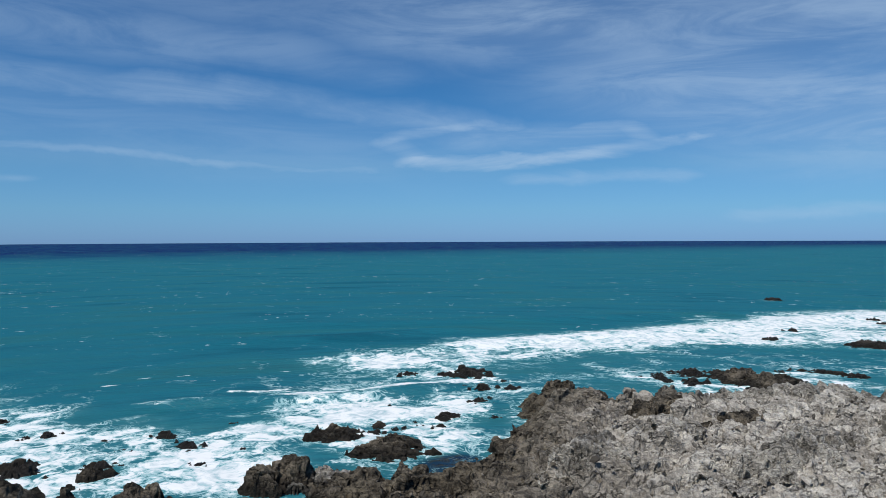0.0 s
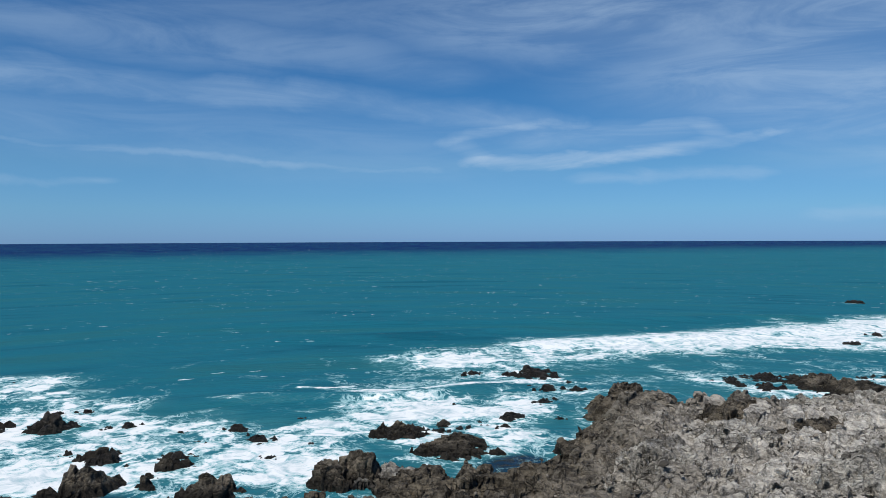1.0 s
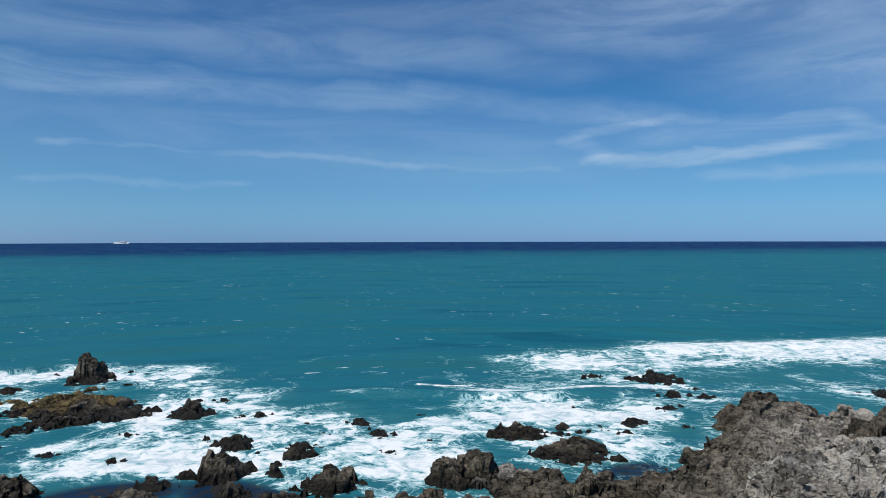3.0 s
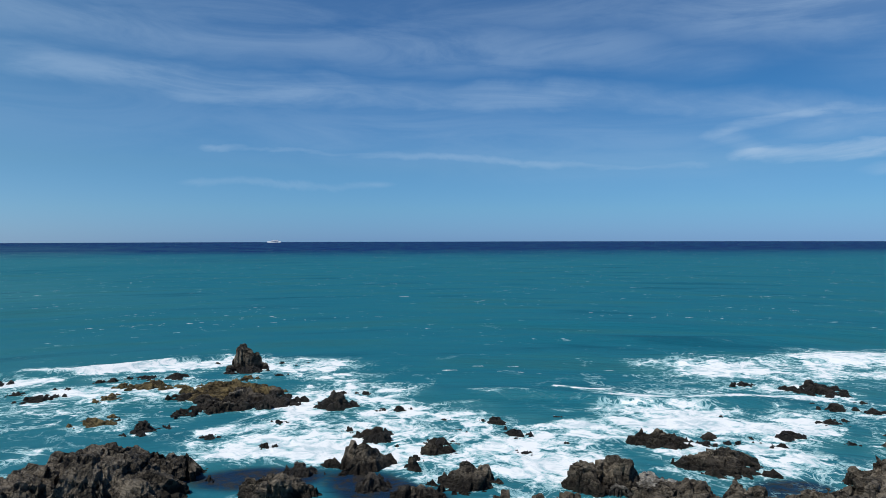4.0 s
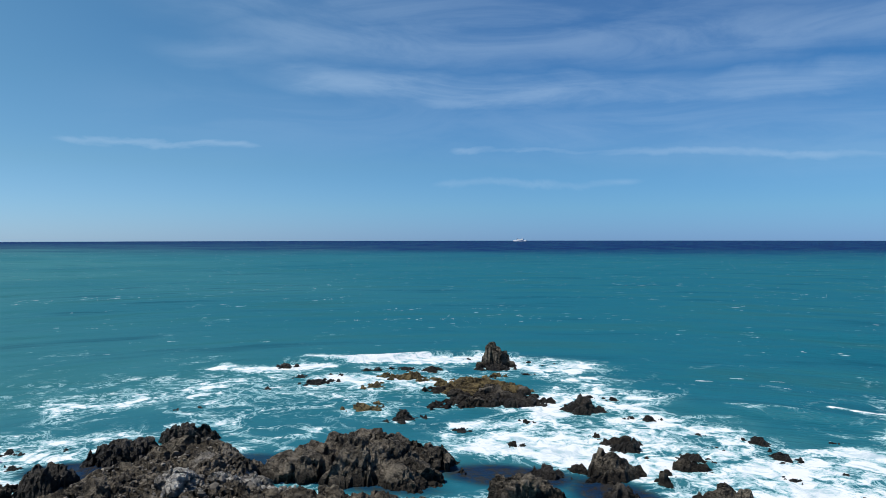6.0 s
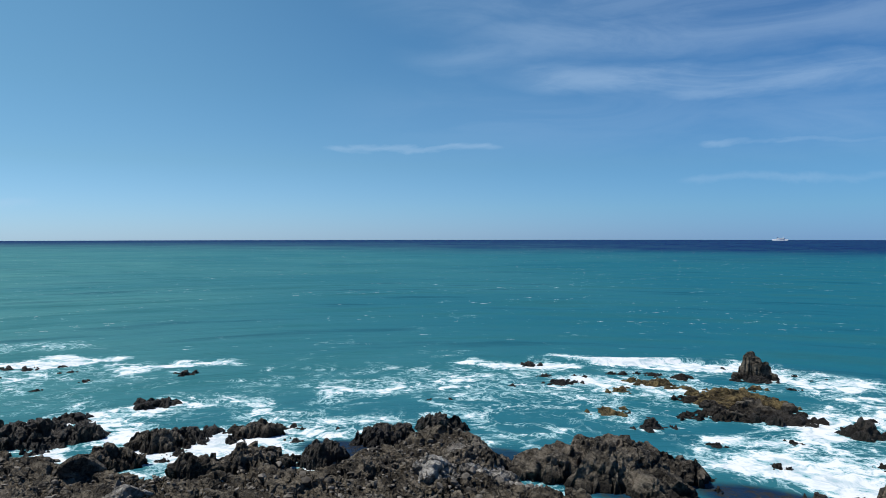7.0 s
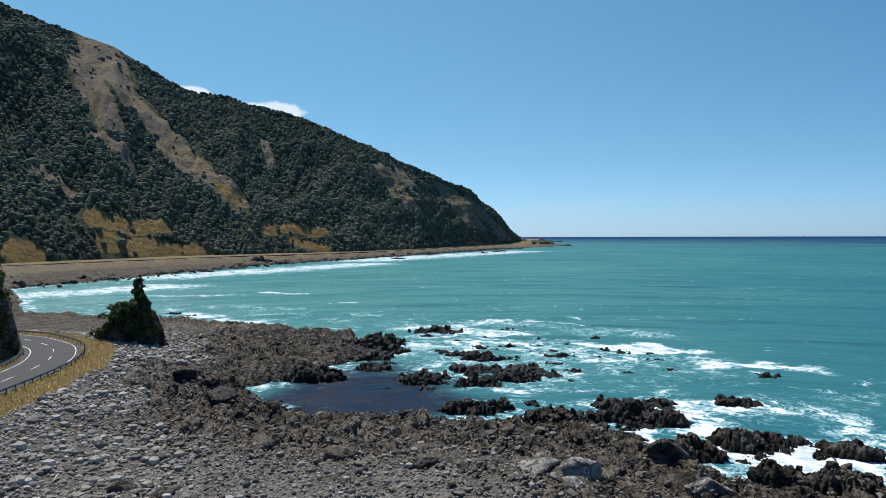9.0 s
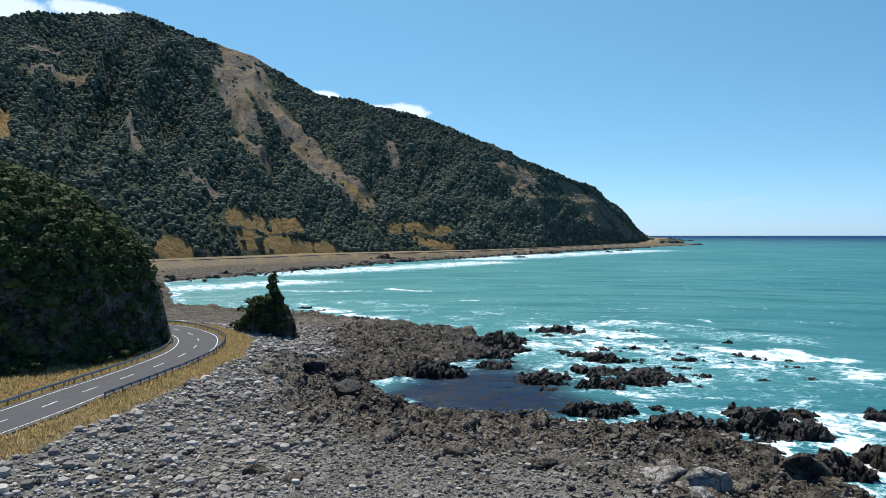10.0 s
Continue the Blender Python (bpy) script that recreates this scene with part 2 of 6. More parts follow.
def sea_material():
    m, tree, p = material("sea_water", 0.3, 0.1)
    p.inputs["IOR"].default_value = 1.33
    pos = place_out(tree)
    # crests bend with the shore: along the coast, and out from it
    flat = tree.nodes.new("ShaderNodeSeparateXYZ")
    tree.links.new(pos, flat.inputs[0])
    out = math_node(tree, "SQRT", math_node(tree, "ADD", math_node(tree, "MULTIPLY", flat.outputs[0], flat.outputs[0]), math_node(tree, "MULTIPLY", flat.outputs[1], flat.outputs[1])))
    bend = math_node(tree, "ARCTAN2", flat.outputs[0], flat.outputs[1])
    crest = tree.nodes.new("ShaderNodeCombineXYZ")
    tree.links.new(math_node(tree, "MULTIPLY", bend, out), crest.inputs[0])
    tree.links.new(out, crest.inputs[1])
    crest = crest.outputs[0]
    # water body: navy far out, teal over the shelf, milky turquoise bay of silt and painted sun glitter
    deep = mix(tree, attr(tree, "shelf"), (0.0005, 0.010, 0.085), (0.0105, 0.119, 0.166))
    tint = noise_tex(tree, mapped(tree, crest, (0.006, 0.02, 0.01)), 1.0, 4, 0.6)
    body = mix(tree, math_node(tree, "MULTIPLY", attr(tree, "silt_glitter"), smooth(tree, tint, 0.25, 0.7, 0.65, 1.0)), deep, (0.085, 0.25, 0.235))
    # light and dark bands along the crests: swell shading put into the colour
    patch = noise_tex(tree, mapped(tree, crest, (0.014, 0.05, 0.01)), 1.0, 5, 0.6)
    body = mix(tree, smooth(tree, patch, 0.45, 0.66, 0.0, 0.5), body, (0.02, 0.14, 0.15))
    body = mix(tree, smooth(tree, patch, 0.45, 0.3, 0.0, 0.45), body, (0.002, 0.05, 0.085))
    kelp = mix(tree, smooth(tree, noise_tex(tree, pos, 0.45, 7, 0.66, 1.2), 0.48, 0.60, 0.0, 0.8), (0.008, 0.024, 0.055), (0.032, 0.026, 0.016))
    body = mix(tree, smooth(tree, math_node(tree, "ADD", attr(tree, "pool"), math_node(tree, "MULTIPLY", math_node(tree, "SUBTRACT", patch, 0.5), 1.5)), 0.02, 1.0), body, kelp)
    # foam: torn patches and thin lace, held by the surf's own amount
    amount = attr(tree, "foam")
    lace = noise_tex(tree, mapped(tree, pos, (0.9, 0.9, 1.0)), 0.42, 8, 0.62, 1.1)
    ragged = noise_tex(tree, mapped(tree, pos, (0.9, 0.9, 1.0)), 0.11, 6, 0.6, 1.0)
    level = math_node(tree, "ADD", amount, math_node(tree, "MULTIPLY", math_node(tree, "SUBTRACT", lace, 0.5), 1.5))
    level = math_node(tree, "ADD", level, math_node(tree, "MULTIPLY", math_node(tree, "SUBTRACT", ragged, 0.5), 1.5))
    specks = noise_tex(tree, pos, 2.2, 6, 0.7, 0.4)
    level = math_node(tree, "ADD", level, math_node(tree, "MULTIPLY", math_node(tree, "SUBTRACT", specks, 0.5), 0.7))
    solid = smooth(tree, level, 0.42, 0.84)
    web = noise_tex(tree, mapped(tree, pos, (0.9, 0.9, 1.0)), 0.2, 8, 0.64, 1.8)
    web = smooth(tree, math_node(tree, "ABSOLUTE", math_node(tree, "SUBTRACT", web, 0.5)), 0.045, 0.0)
    web = math_node(tree, "MULTIPLY", web, smooth(tree, math_node(tree, "ADD", amount, math_node(tree, "MULTIPLY", math_node(tree, "SUBTRACT", ragged, 0.5), 1.6)), 0.12, 0.5, 0.0, 0.6))
    foam = math_node(tree, "MAXIMUM", solid, web)
    # scattered small whitecaps, long across the wind
    caps = noise_tex(tree, mapped(tree, crest, (0.2, 0.75, 1)), 1.0, 3, 0.5)
    gust = noise_tex(tree, mapped(tree, crest, (0.015, 0.03, 1)), 1.0, 3, 0.6)
    caps = math_node(tree, "MULTIPLY", smooth(tree, caps, 0.665, 0.70), smooth(tree, gust, 0.48, 0.62))
    foam = math_node(tree, "MAXIMUM", foam, math_node(tree, "MULTIPLY", caps, attr(tree, "open")))
    milk = smooth(tree, amount, 0.05, 0.6, 0.0, 0.35)
    body = mix(tree, milk, body, (0.06, 0.22, 0.24))
    white = mix(tree, smooth(tree, lace, 0.36, 0.58), (0.40, 0.51, 0.55), (0.72, 0.745, 0.75))
    chop = noise_tex(tree, mapped(tree, crest, (0.22, 0.8, 1)), 1.0, 6, 0.6)
    roll = noise_tex(tree, mapped(tree, crest, (0.02, 0.11, 1)), 1.0, 3, 0.5)
    h = math_node(tree, "ADD", math_node(tree, "MULTIPLY", chop, 0.9), math_node(tree, "MULTIPLY", roll, 3.0))
    h = math_node(tree, "ADD", h, math_node(tree, "MULTIPLY", math_node(tree, "MULTIPLY", lace, foam), 0.2))
    n = tree.nodes.new("ShaderNodeBump")
    n.inputs["Distance"].default_value = 1.0
    tree.links.new(smooth(tree, foam, 0.0, 0.8, 0.9, 0.25), n.inputs["Strength"])
    tree.links.new(h, n.inputs["Height"])
    # wind-roughened water: only part of the low sky is mirrored
    base, gloss, both, fres = (tree.nodes.new("ShaderNode" + k) for k in ("BsdfDiffuse", "BsdfGlossy", "MixShader", "Fresnel"))
    thin = mix(tree, smooth(tree, foam, 0.0, 0.6), body, (0.26, 0.47, 0.50))
    tree.links.new(mix(tree, smooth(tree, foam, 0.35, 1.0), thin, white), base.inputs["Color"])
    gloss.inputs["Roughness"].default_value = 0.22
    fres.inputs["IOR"].default_value = 1.33
    for node in (base, gloss, fres):
        tree.links.new(n.outputs[0], node.inputs["Normal"])
    share = math_node(tree, "MINIMUM", math_node(tree, "MULTIPLY", fres.outputs[0], 0.55), 0.11)
    tree.links.new(math_node(tree, "MULTIPLY", share, smooth(tree, foam, 0.0, 0.6, 1.0, 0.1)), both.inputs[0])
    tree.links.new(base.outputs[0], both.inputs[1])
    tree.links.new(gloss.outputs[0], both.inputs[2])
    tree.links.new(both.outputs[0], tree.nodes["Material Output"].inputs["Surface"])
    tree.nodes.remove(p)
    return m


def hill_material():
    m, tree, p = material("bush_hillside", 0.95, 0.1)
    pos = place_out(tree)
    cell = tree.nodes.new("ShaderNodeTexVoronoi")
    cell.inputs["Scale"].default_value = 0.17
    tree.links.new(pos, cell.inputs["Vector"])
    grey = tree.nodes.new("ShaderNodeRGBToBW")
    tree.links.new(cell.outputs["Color"], grey.inputs[0])
    bush = mix(tree, grey.outputs[0], (0.038, 0.05, 0.03), (0.08, 0.096, 0.054))
    fine = noise_tex(tree, pos, 0.5, 6, 0.7)
    scree = mix(tree, fine, (0.115, 0.097, 0.076), (0.25, 0.213, 0.163))
    scree = mix(tree, smooth(tree, noise_tex(tree, pos, 0.02, 4), 0.45, 0.6, 0, 0.6), scree, (0.22, 0.165, 0.075))
    straw = mix(tree, fine, (0.17, 0.115, 0.045), (0.32, 0.22, 0.09))
    ragged = noise_tex(tree, pos, 0.035, 6, 0.65)
    bare = smooth(tree, math_node(tree, "SUBTRACT", attr(tree, "bare"), ragged), -0.05, 0.08)
    dry = smooth(tree, math_node(tree, "SUBTRACT", attr(tree, "dry"), ragged), -0.05, 0.08)
    col = mix(tree, bare, bush, scree)
    col = mix(tree, dry, col, straw)
    tree.links.new(col, p.inputs["Base Color"])
    h = math_node(tree, "ADD", math_node(tree, "MULTIPLY", fine, 1.5), math_node(tree, "MULTIPLY", math_node(tree, "SUBTRACT", 1.0, cell.outputs["Distance"]), 1.0))
    bump(tree, p, h, 1.0, 2.0)
    return m


def plain(name, a, b, scale, rough=0.8, spec=0.3, metal=0.0, depth=0.02):
    m, tree, p = material(name, rough, spec)
    pos = place_out(tree)
    n = noise_tex(tree, pos, scale, 6, 0.65)
    wide = noise_tex(tree, pos, scale * 0.08, 4, 0.6)
    col = mix(tree, n, a, b)
    col = mix(tree, smooth(tree, wide, 0.4, 0.65, 0.0, 0.35), col, a)
    tree.links.new(col, p.inputs["Base Color"])
    p.inputs["Metallic"].default_value = metal
    bump(tree, p, n, 0.6, depth)
    return m


def leaf_material(name, a, b, c, through_light=0.0, spec=0.25):
    m, tree, p = material(name, 0.8, spec)
    isl = tree.nodes.new("ShaderNodeNewGeometry")
    n = noise_tex(tree, isl.outputs["Position"], 0.35, 4, 0.6)
    col = mix(tree, isl.outputs["Random Per Island"], a, b)
    col = mix(tree, smooth(tree, n, 0.5, 0.68, 0, 0.8), col, c)
    tree.links.new(col, p.inputs["Base Color"])
    # thin blades let part of the light through
    thin, both = tree.nodes.new("ShaderNodeBsdfTranslucent"), tree.nodes.new("ShaderNodeMixShader")
    tree.links.new(col, thin.inputs["Color"])
    both.inputs[0].default_value = through_light
    tree.links.new(p.outputs[0], both.inputs[1])
    tree.links.new(thin.outputs[0], both.inputs[2])
    if through_light > 0:
        tree.links.new(both.outputs[0], tree.nodes["Material Output"].inputs["Surface"])
    return m


GROUND, SEA, HILL = ground_material(), sea_material(), hill_material()
ASPHALT = plain("asphalt", (0.052, 0.053, 0.056), (0.095, 0.095, 0.096), 8, 0.9, 0.2, 0, 0.01)
PAINT = plain("road_paint", (0.6, 0.6, 0.58), (0.8, 0.8, 0.78), 6, 0.7)
STEEL = plain("galvanised_steel", (0.22, 0.24, 0.26), (0.38, 0.4, 0.42), 3, 0.5, 0.5, 0.6, 0.003)
TIMBER = plain("grey_timber", (0.1, 0.085, 0.07), (0.2, 0.17, 0.14), 6, 0.9)
BLEACHED = plain("bleached_wood", (0.34, 0.31, 0.26), (0.58, 0.54, 0.47), 7, 0.9)
WHITE_HULL = plain("white_ship_paint", (0.7, 0.72, 0.74), (0.82, 0.83, 0.84), 0.2, 0.4)
BLUE_HULL = plain("blue_ship_paint", (0.02, 0.05, 0.12), (0.04, 0.08, 0.16), 0.2, 0.4)
GLASS_DARK = plain("ship_glass", (0.03, 0.035, 0.04), (0.05, 0.055, 0.06), 0.3, 0.2, 0.5)
# third colour: paler patches, sunlit clump tops put into the leaf colour
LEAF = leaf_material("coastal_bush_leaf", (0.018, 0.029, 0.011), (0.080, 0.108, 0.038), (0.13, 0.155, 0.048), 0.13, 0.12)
# far bush: paler and bluer, with distance haze put into the leaf colour
HAZED_LEAF = leaf_material("hazed_hill_leaf", (0.062, 0.074, 0.055), (0.125, 0.142, 0.096), (0.145, 0.146, 0.098), 0.0, 0.04)
STRAW = leaf_material("dry_grass", (0.34, 0.25, 0.11), (0.62, 0.47, 0.22), (0.34, 0.29, 0.12), 0.5)
STONE_ONE, tree_one, shader_one = material("single_stone", 0.85, 0.2)
info_one = tree_one.nodes.new("ShaderNodeObjectInfo")
grain_one = noise_tex(tree_one, place_out(tree_one), 5.0, 5, 0.6)
stone_one = mix(tree_one, info_one.outputs["Random"], (0.11, 0.096, 0.076), (0.40, 0.37, 0.31))
tree_one.links.new(mix(tree_one, smooth(tree_one, grain_one, 0.4, 0.7, 0.0, 0.5), stone_one, (0.13, 0.115, 0.095)), shader_one.inputs["Base Color"])
DARK_STONE = leaf_material("dark_shingle_stone", (0.075, 0.067, 0.054), (0.40, 0.37, 0.315), (0.17, 0.15, 0.11))
RUBBLE = leaf_material("shore_rubble_stone", (0.026, 0.0225, 0.018), (0.225, 0.20, 0.165), (0.085, 0.072, 0.05))
STONE = leaf_material("shingle_stone", (0.10, 0.09, 0.073), (0.52, 0.485, 0.42), (0.19, 0.165, 0.13))


# ---- numeric noise ----
def hashed(ix, iy, iz, seed):
    h = (ix.astype(np.int64) * 73856093) ^ (iy.astype(np.int64) * 19349663) ^ (iz.astype(np.int64) * 83492791) ^ (seed * 2654435761 & 0x7FFFFFFF)
    h &= 0xFFFFFFFF
    h = ((h ^ (h >> 16)) * 0x45D9F3B) & 0xFFFFFFFF
    h = ((h ^ (h >> 16)) * 0x45D9F3B) & 0xFFFFFFFF
    return ((h ^ (h >> 16)) & 0xFFFFFF) / float(0xFFFFFF)


def value_noise(p, seed=0):
    i = np.floor(p)
    f = p - i
    f = f * f * f * (f * (f * 6 - 15) + 10)
    i = i.astype(np.int64)
    total = 0
    for dx in (0, 1):
        for dy in (0, 1):
            for dz in (0, 1):
                w = (f[:, 0] if dx else 1 - f[:, 0]) * (f[:, 1] if dy else 1 - f[:, 1]) * (f[:, 2] if dz else 1 - f[:, 2])
                total = total + w * hashed(i[:, 0] + dx, i[:, 1] + dy, i[:, 2] + dz, seed)
    return total


def fbm(p, octaves=4, seed=0, gain=0.5):
    total, amp, norm = 0, 1.0, 0.0
    for k in range(octaves):
        total = total + amp * value_noise(p * 2.03 ** k + 17.3 * k, seed + k)
        norm, amp = norm + amp, amp * gain
    return total / norm


def ridged(p, octaves=4, seed=0, gain=0.55):
    total, amp, norm = 0, 1.0, 0.0
    for k in range(octaves):
        total = total + amp * (1 - np.abs(2 * value_noise(p * 2.1 ** k + 9.1 * k, seed + k) - 1))
        norm, amp = norm + amp, amp * gain
    return total / norm


def blocks(x, y, seed=0):
    """Cell height and closeness to a joint of a broken pavement of blocks of size 1."""
    ix, iy = np.floor(x).astype(np.int64), np.floor(y).astype(np.int64)
    f1 = np.full(x.shape, 9.0)
    f2, tone = f1.copy(), np.zeros(x.shape)
    zero = np.zeros_like(ix)
    for dx in (-1, 0, 1):
        for dy in (-1, 0, 1):
            a, b = ix + dx, iy + dy
            d = np.hypot(a + hashed(a, b, zero, seed) - x, b + hashed(a, b, zero + 1, seed) - y)
            near = d < f1
            f2 = np.where(near, f1, np.minimum(f2, d))
            tone = np.where(near, hashed(a, b, zero + 2, seed), tone)
            f1 = np.where(near, d, f1)
    return tone, f2 - f1


def facets(u, v, long, wide, seed, dip=0.35, spread_of=0.5):
    """Tilted broken blocks about long x wide metres: height in units of their size, and closeness to a joint."""
    x, y = u / long, v / wide
    ix, iy = np.floor(x).astype(np.int64), np.floor(y).astype(np.int64)
    zero = np.zeros_like(ix)
    f1 = np.full(x.shape, 9.0)
    f2, tone, tilt = f1.copy(), np.zeros(x.shape), np.zeros(x.shape)
    for dx in (-1, 0, 1):
        for dy in (-1, 0, 1):
            a, b = ix + dx, iy + dy
            ox, oy = x - a - hashed(a, b, zero, seed), y - b - hashed(a, b, zero + 1, seed)
            d = np.hypot(ox, oy)
            near = d < f1
            f2 = np.where(near, f1, np.minimum(f2, d))
            t = (dip + spread_of * (hashed(a, b, zero + 3, seed) - 0.5) * 2) * oy + spread_of * (hashed(a, b, zero + 4, seed) - 0.5) * 2 * ox
            tone, tilt = np.where(near, hashed(a, b, zero + 2, seed), tone), np.where(near, t, tilt)
            f1 = np.where(near, d, f1)
    return tone - 0.5 + tilt, f2 - f1


def cells3(p, size, seed):
    """Broken blocks in space, of the given size along each axis: a height for each with a tilt of its own, and closeness to a joint."""
    q = p / np.asarray(size, float)
    i = np.floor(q - 0.5).astype(np.int64)
    f1 = np.full(len(q), 9.0)
    f2, tone = f1.copy(), np.zeros(len(q))
    for dx in (0, 1):
        for dy in (0, 1):
            for dz in (0, 1):
                a, b, c = i[:, 0] + dx, i[:, 1] + dy, i[:, 2] + dz
                h = ((a * 73856093) ^ (b * 19349663) ^ (c * 83492791) ^ (seed * 668265263)) & 0xFFFFFFFF
                h = ((h ^ (h >> 15)) * 0x2C1B3C6D) & 0xFFFFFFFF
                h = ((h ^ (h >> 12)) * 0x297A2D39) & 0xFFFFFFFF
                h = h ^ (h >> 15)
                j = [((h >> k) & 1023) / 1023.0 for k in (0, 10, 20)]
                o = [q[:, 0] - a - 0.18 - 0.64 * j[0], q[:, 1] - b - 0.18 - 0.64 * j[1], q[:, 2] - c - 0.18 - 0.64 * j[2]]
                d = np.sqrt(o[0] ** 2 + o[1] ** 2 + o[2] ** 2)
                near = d < f1
                f2 = np.where(near, f1, np.minimum(f2, d))
                t = ((h >> 7) & 1023) / 1023.0 - 0.5 + 1.2 * (j[1] - 0.5) * o[0] + 1.2 * (j[2] - 0.5) * o[1]
                tone = np.where(near, t, tone)
                f1 = np.where(near, d, f1)
    return tone, f2 - f1


# the shore's beds all strike one way and dip steeply
STRIKE, DIP = 0.62, 0.85


def broken(p, normal, turn, big, small, deep, fine, seed):
    """Points of a rock face moved along its normals, as a rock breaks: along dipping beds and across by joints."""
    c, s = math.cos(STRIKE - turn), math.sin(STRIKE - turn)
    warp = 0.5 * big * np.stack([fbm(p / (1.6 * big) + 31.7 * k, 2, 61 + k) - 0.5 for k in range(3)], 1)
    u, v = p[:, 0] + warp[:, 0], p[:, 1] + warp[:, 1]
    z = p[:, 2] + warp[:, 2]
    along, across = u * c + v * s, -u * s + v * c
    bed = np.stack([along, across * math.cos(DIP) + z * math.sin(DIP), z * math.cos(DIP) - across * math.sin(DIP)], 1)
    t1, g1 = cells3(bed, (big * 1.9, big * 1.1, big * 0.55), seed)
    t2, g2 = cells3(bed + 7.3, (small * 1.9, small * 1.1, small * 0.5), seed + 5)
    move = deep * (1.25 * t1 * step(0, 0.16, g1) - 0.75 * step(0.12, 0, g1))
    move = move + fine * (1.4 * t2 * step(0, 0.2, g2) - 0.6 * step(0.14, 0, g2))
    move = move + 0.8 * fine * (ridged(bed / np.array((2.6, 1.4, 0.7)) / small, 3, seed + 9) - 0.55)
    return p + normal * move[:, None]


def grid_normals(p, k, n):
    """Normals of a sheet of k rows of n points."""
    g = p.reshape(k, n, 3)
    a, b = np.gradient(g, axis=1).reshape(-1, 3), np.gradient(g, axis=0).reshape(-1, 3)
    m = np.cross(a, b)
    m = m / np.maximum(np.linalg.norm(m, axis=1), 1e-9)[:, None]
    return np.where(m[:, 2:] < 0, -m, m)


def step(lo, hi, v):
    t = np.clip((v - lo) / (hi - lo), 0, 1)
    return t * t * (3 - 2 * t)


def plan3(x, y, scale, z=0.0):
    return np.stack([x * scale, y * scale, np.full(x.shape, z)], 1)


# ---- mesh helpers ----
def mesh_from(name, verts, faces, mat, smooth_faces=True, layers=None):
    """A mesh from arrays: verts n x 3, faces n x 3 or n x 4; layers: named numbers on the points."""
    me = bpy.data.meshes.new(name)
    k = faces.shape[1]
    me.vertices.add(len(verts))
    me.vertices.foreach_set("co", np.asarray(verts, np.float32).ravel())
    me.loops.add(faces.size)
    me.loops.foreach_set("vertex_index", faces.astype(np.int32).ravel())
    me.polygons.add(len(faces))
    me.polygons.foreach_set("loop_start", np.arange(0, faces.size, k, dtype=np.int32))
    me.polygons.foreach_set("use_smooth", np.full(len(faces), smooth_faces))
    me.update(calc_edges=True)
    me.materials.append(mat)
    for key, value in (layers or {}).items():
        a = me.attributes.new(key, "FLOAT", "POINT")
        a.data.foreach_set("value", np.asarray(value, np.float32))
    return me


def part(name, bm, mat, parent, label=""):
    me = bpy.data.meshes.new(name)
    bm.to_mesh(me)
    bm.free()
    me.materials.append(mat)
    ob = new(name, me)
    ob.parent = parent
    if label:
        tagged(ob, label)
    return ob


def box(bm, size, m):
    made = bmesh.ops.create_cube(bm, size=1.0, matrix=m @ Matrix.Diagonal((*size, 1)))
    return made["verts"]


def polar(angles, radii):
    """Points and faces of a closed fan of rings round the origin."""
    a, r = np.meshgrid(np.radians(angles), radii)
    x, y = (-np.sin(a) * r).ravel(), (np.cos(a) * r).ravel()
    n, k = len(angles), len(radii)
    i, j = np.meshgrid(np.arange(k - 1), np.arange(n), indexing="ij")
    q = (j + 1) % n
    faces = np.stack([i * n + j, i * n + n + j, i * n + n + q, i * n + q], -1).reshape(-1, 4)
    return x, y, faces


def spread(start, end, first, growth, stop):
    out, d = [start], first
    while out[-1] < end:
        out.append(out[-1] + d)
        if out[-1] > stop:
            d *= growth
    return np.array(out)


# ---- plan of the coast ----
SHORE = np.array([(5000, -3000), (900, -500), (260, -20), (120, 62), (78, 94), (58, 106), (42, 106), (31, 100), (24, 101), (20, 107), (14, 105),
                  (13, 95), (12, 87), (9, 79), (4, 72), (-2, 66), (-10, 63), (-17, 60), (-23, 56), (-31, 50), (-40, 47), (-46, 44), (-58, 36), (-66, 36),
                  (-75, 38), (-80, 35), (-77, 29), (-72, 18), (-75, 9), (-79, 1), (-85, -6), (-93, -16), (-90, -32), (-88, -52), (-96, -70), (-108, -66),
                  (-126, -64), (-150, -72), (-162, -100), (-172, -140), (-168, -200), (-246, -302), (-374, -316), (-500, -328), (-700, -314),
                  (-1150, -282), (-1400, -240), (-1560, -260), (-1700, -500), (-5000, -2600)], float)
ROAD = np.array([(30, -62), (-5, -68), (-30, -74), (-45.3, -79.1), (-55.7, -83.6), (-66, -87.6), (-76, -92), (-84.5, -96.8), (-91, -102.2),
                 (-96.8, -109), (-100.6, -117), (-103.2, -126), (-103, -142), (-104, -165), (-125, -240), (-200, -360),
                 (-304, -434), (-374, -432), (-440, -425), (-558, -405), (-638, -374), (-776, -346), (-1068, -335), (-1348, -330)], float)
ROAD_Z = 5.0


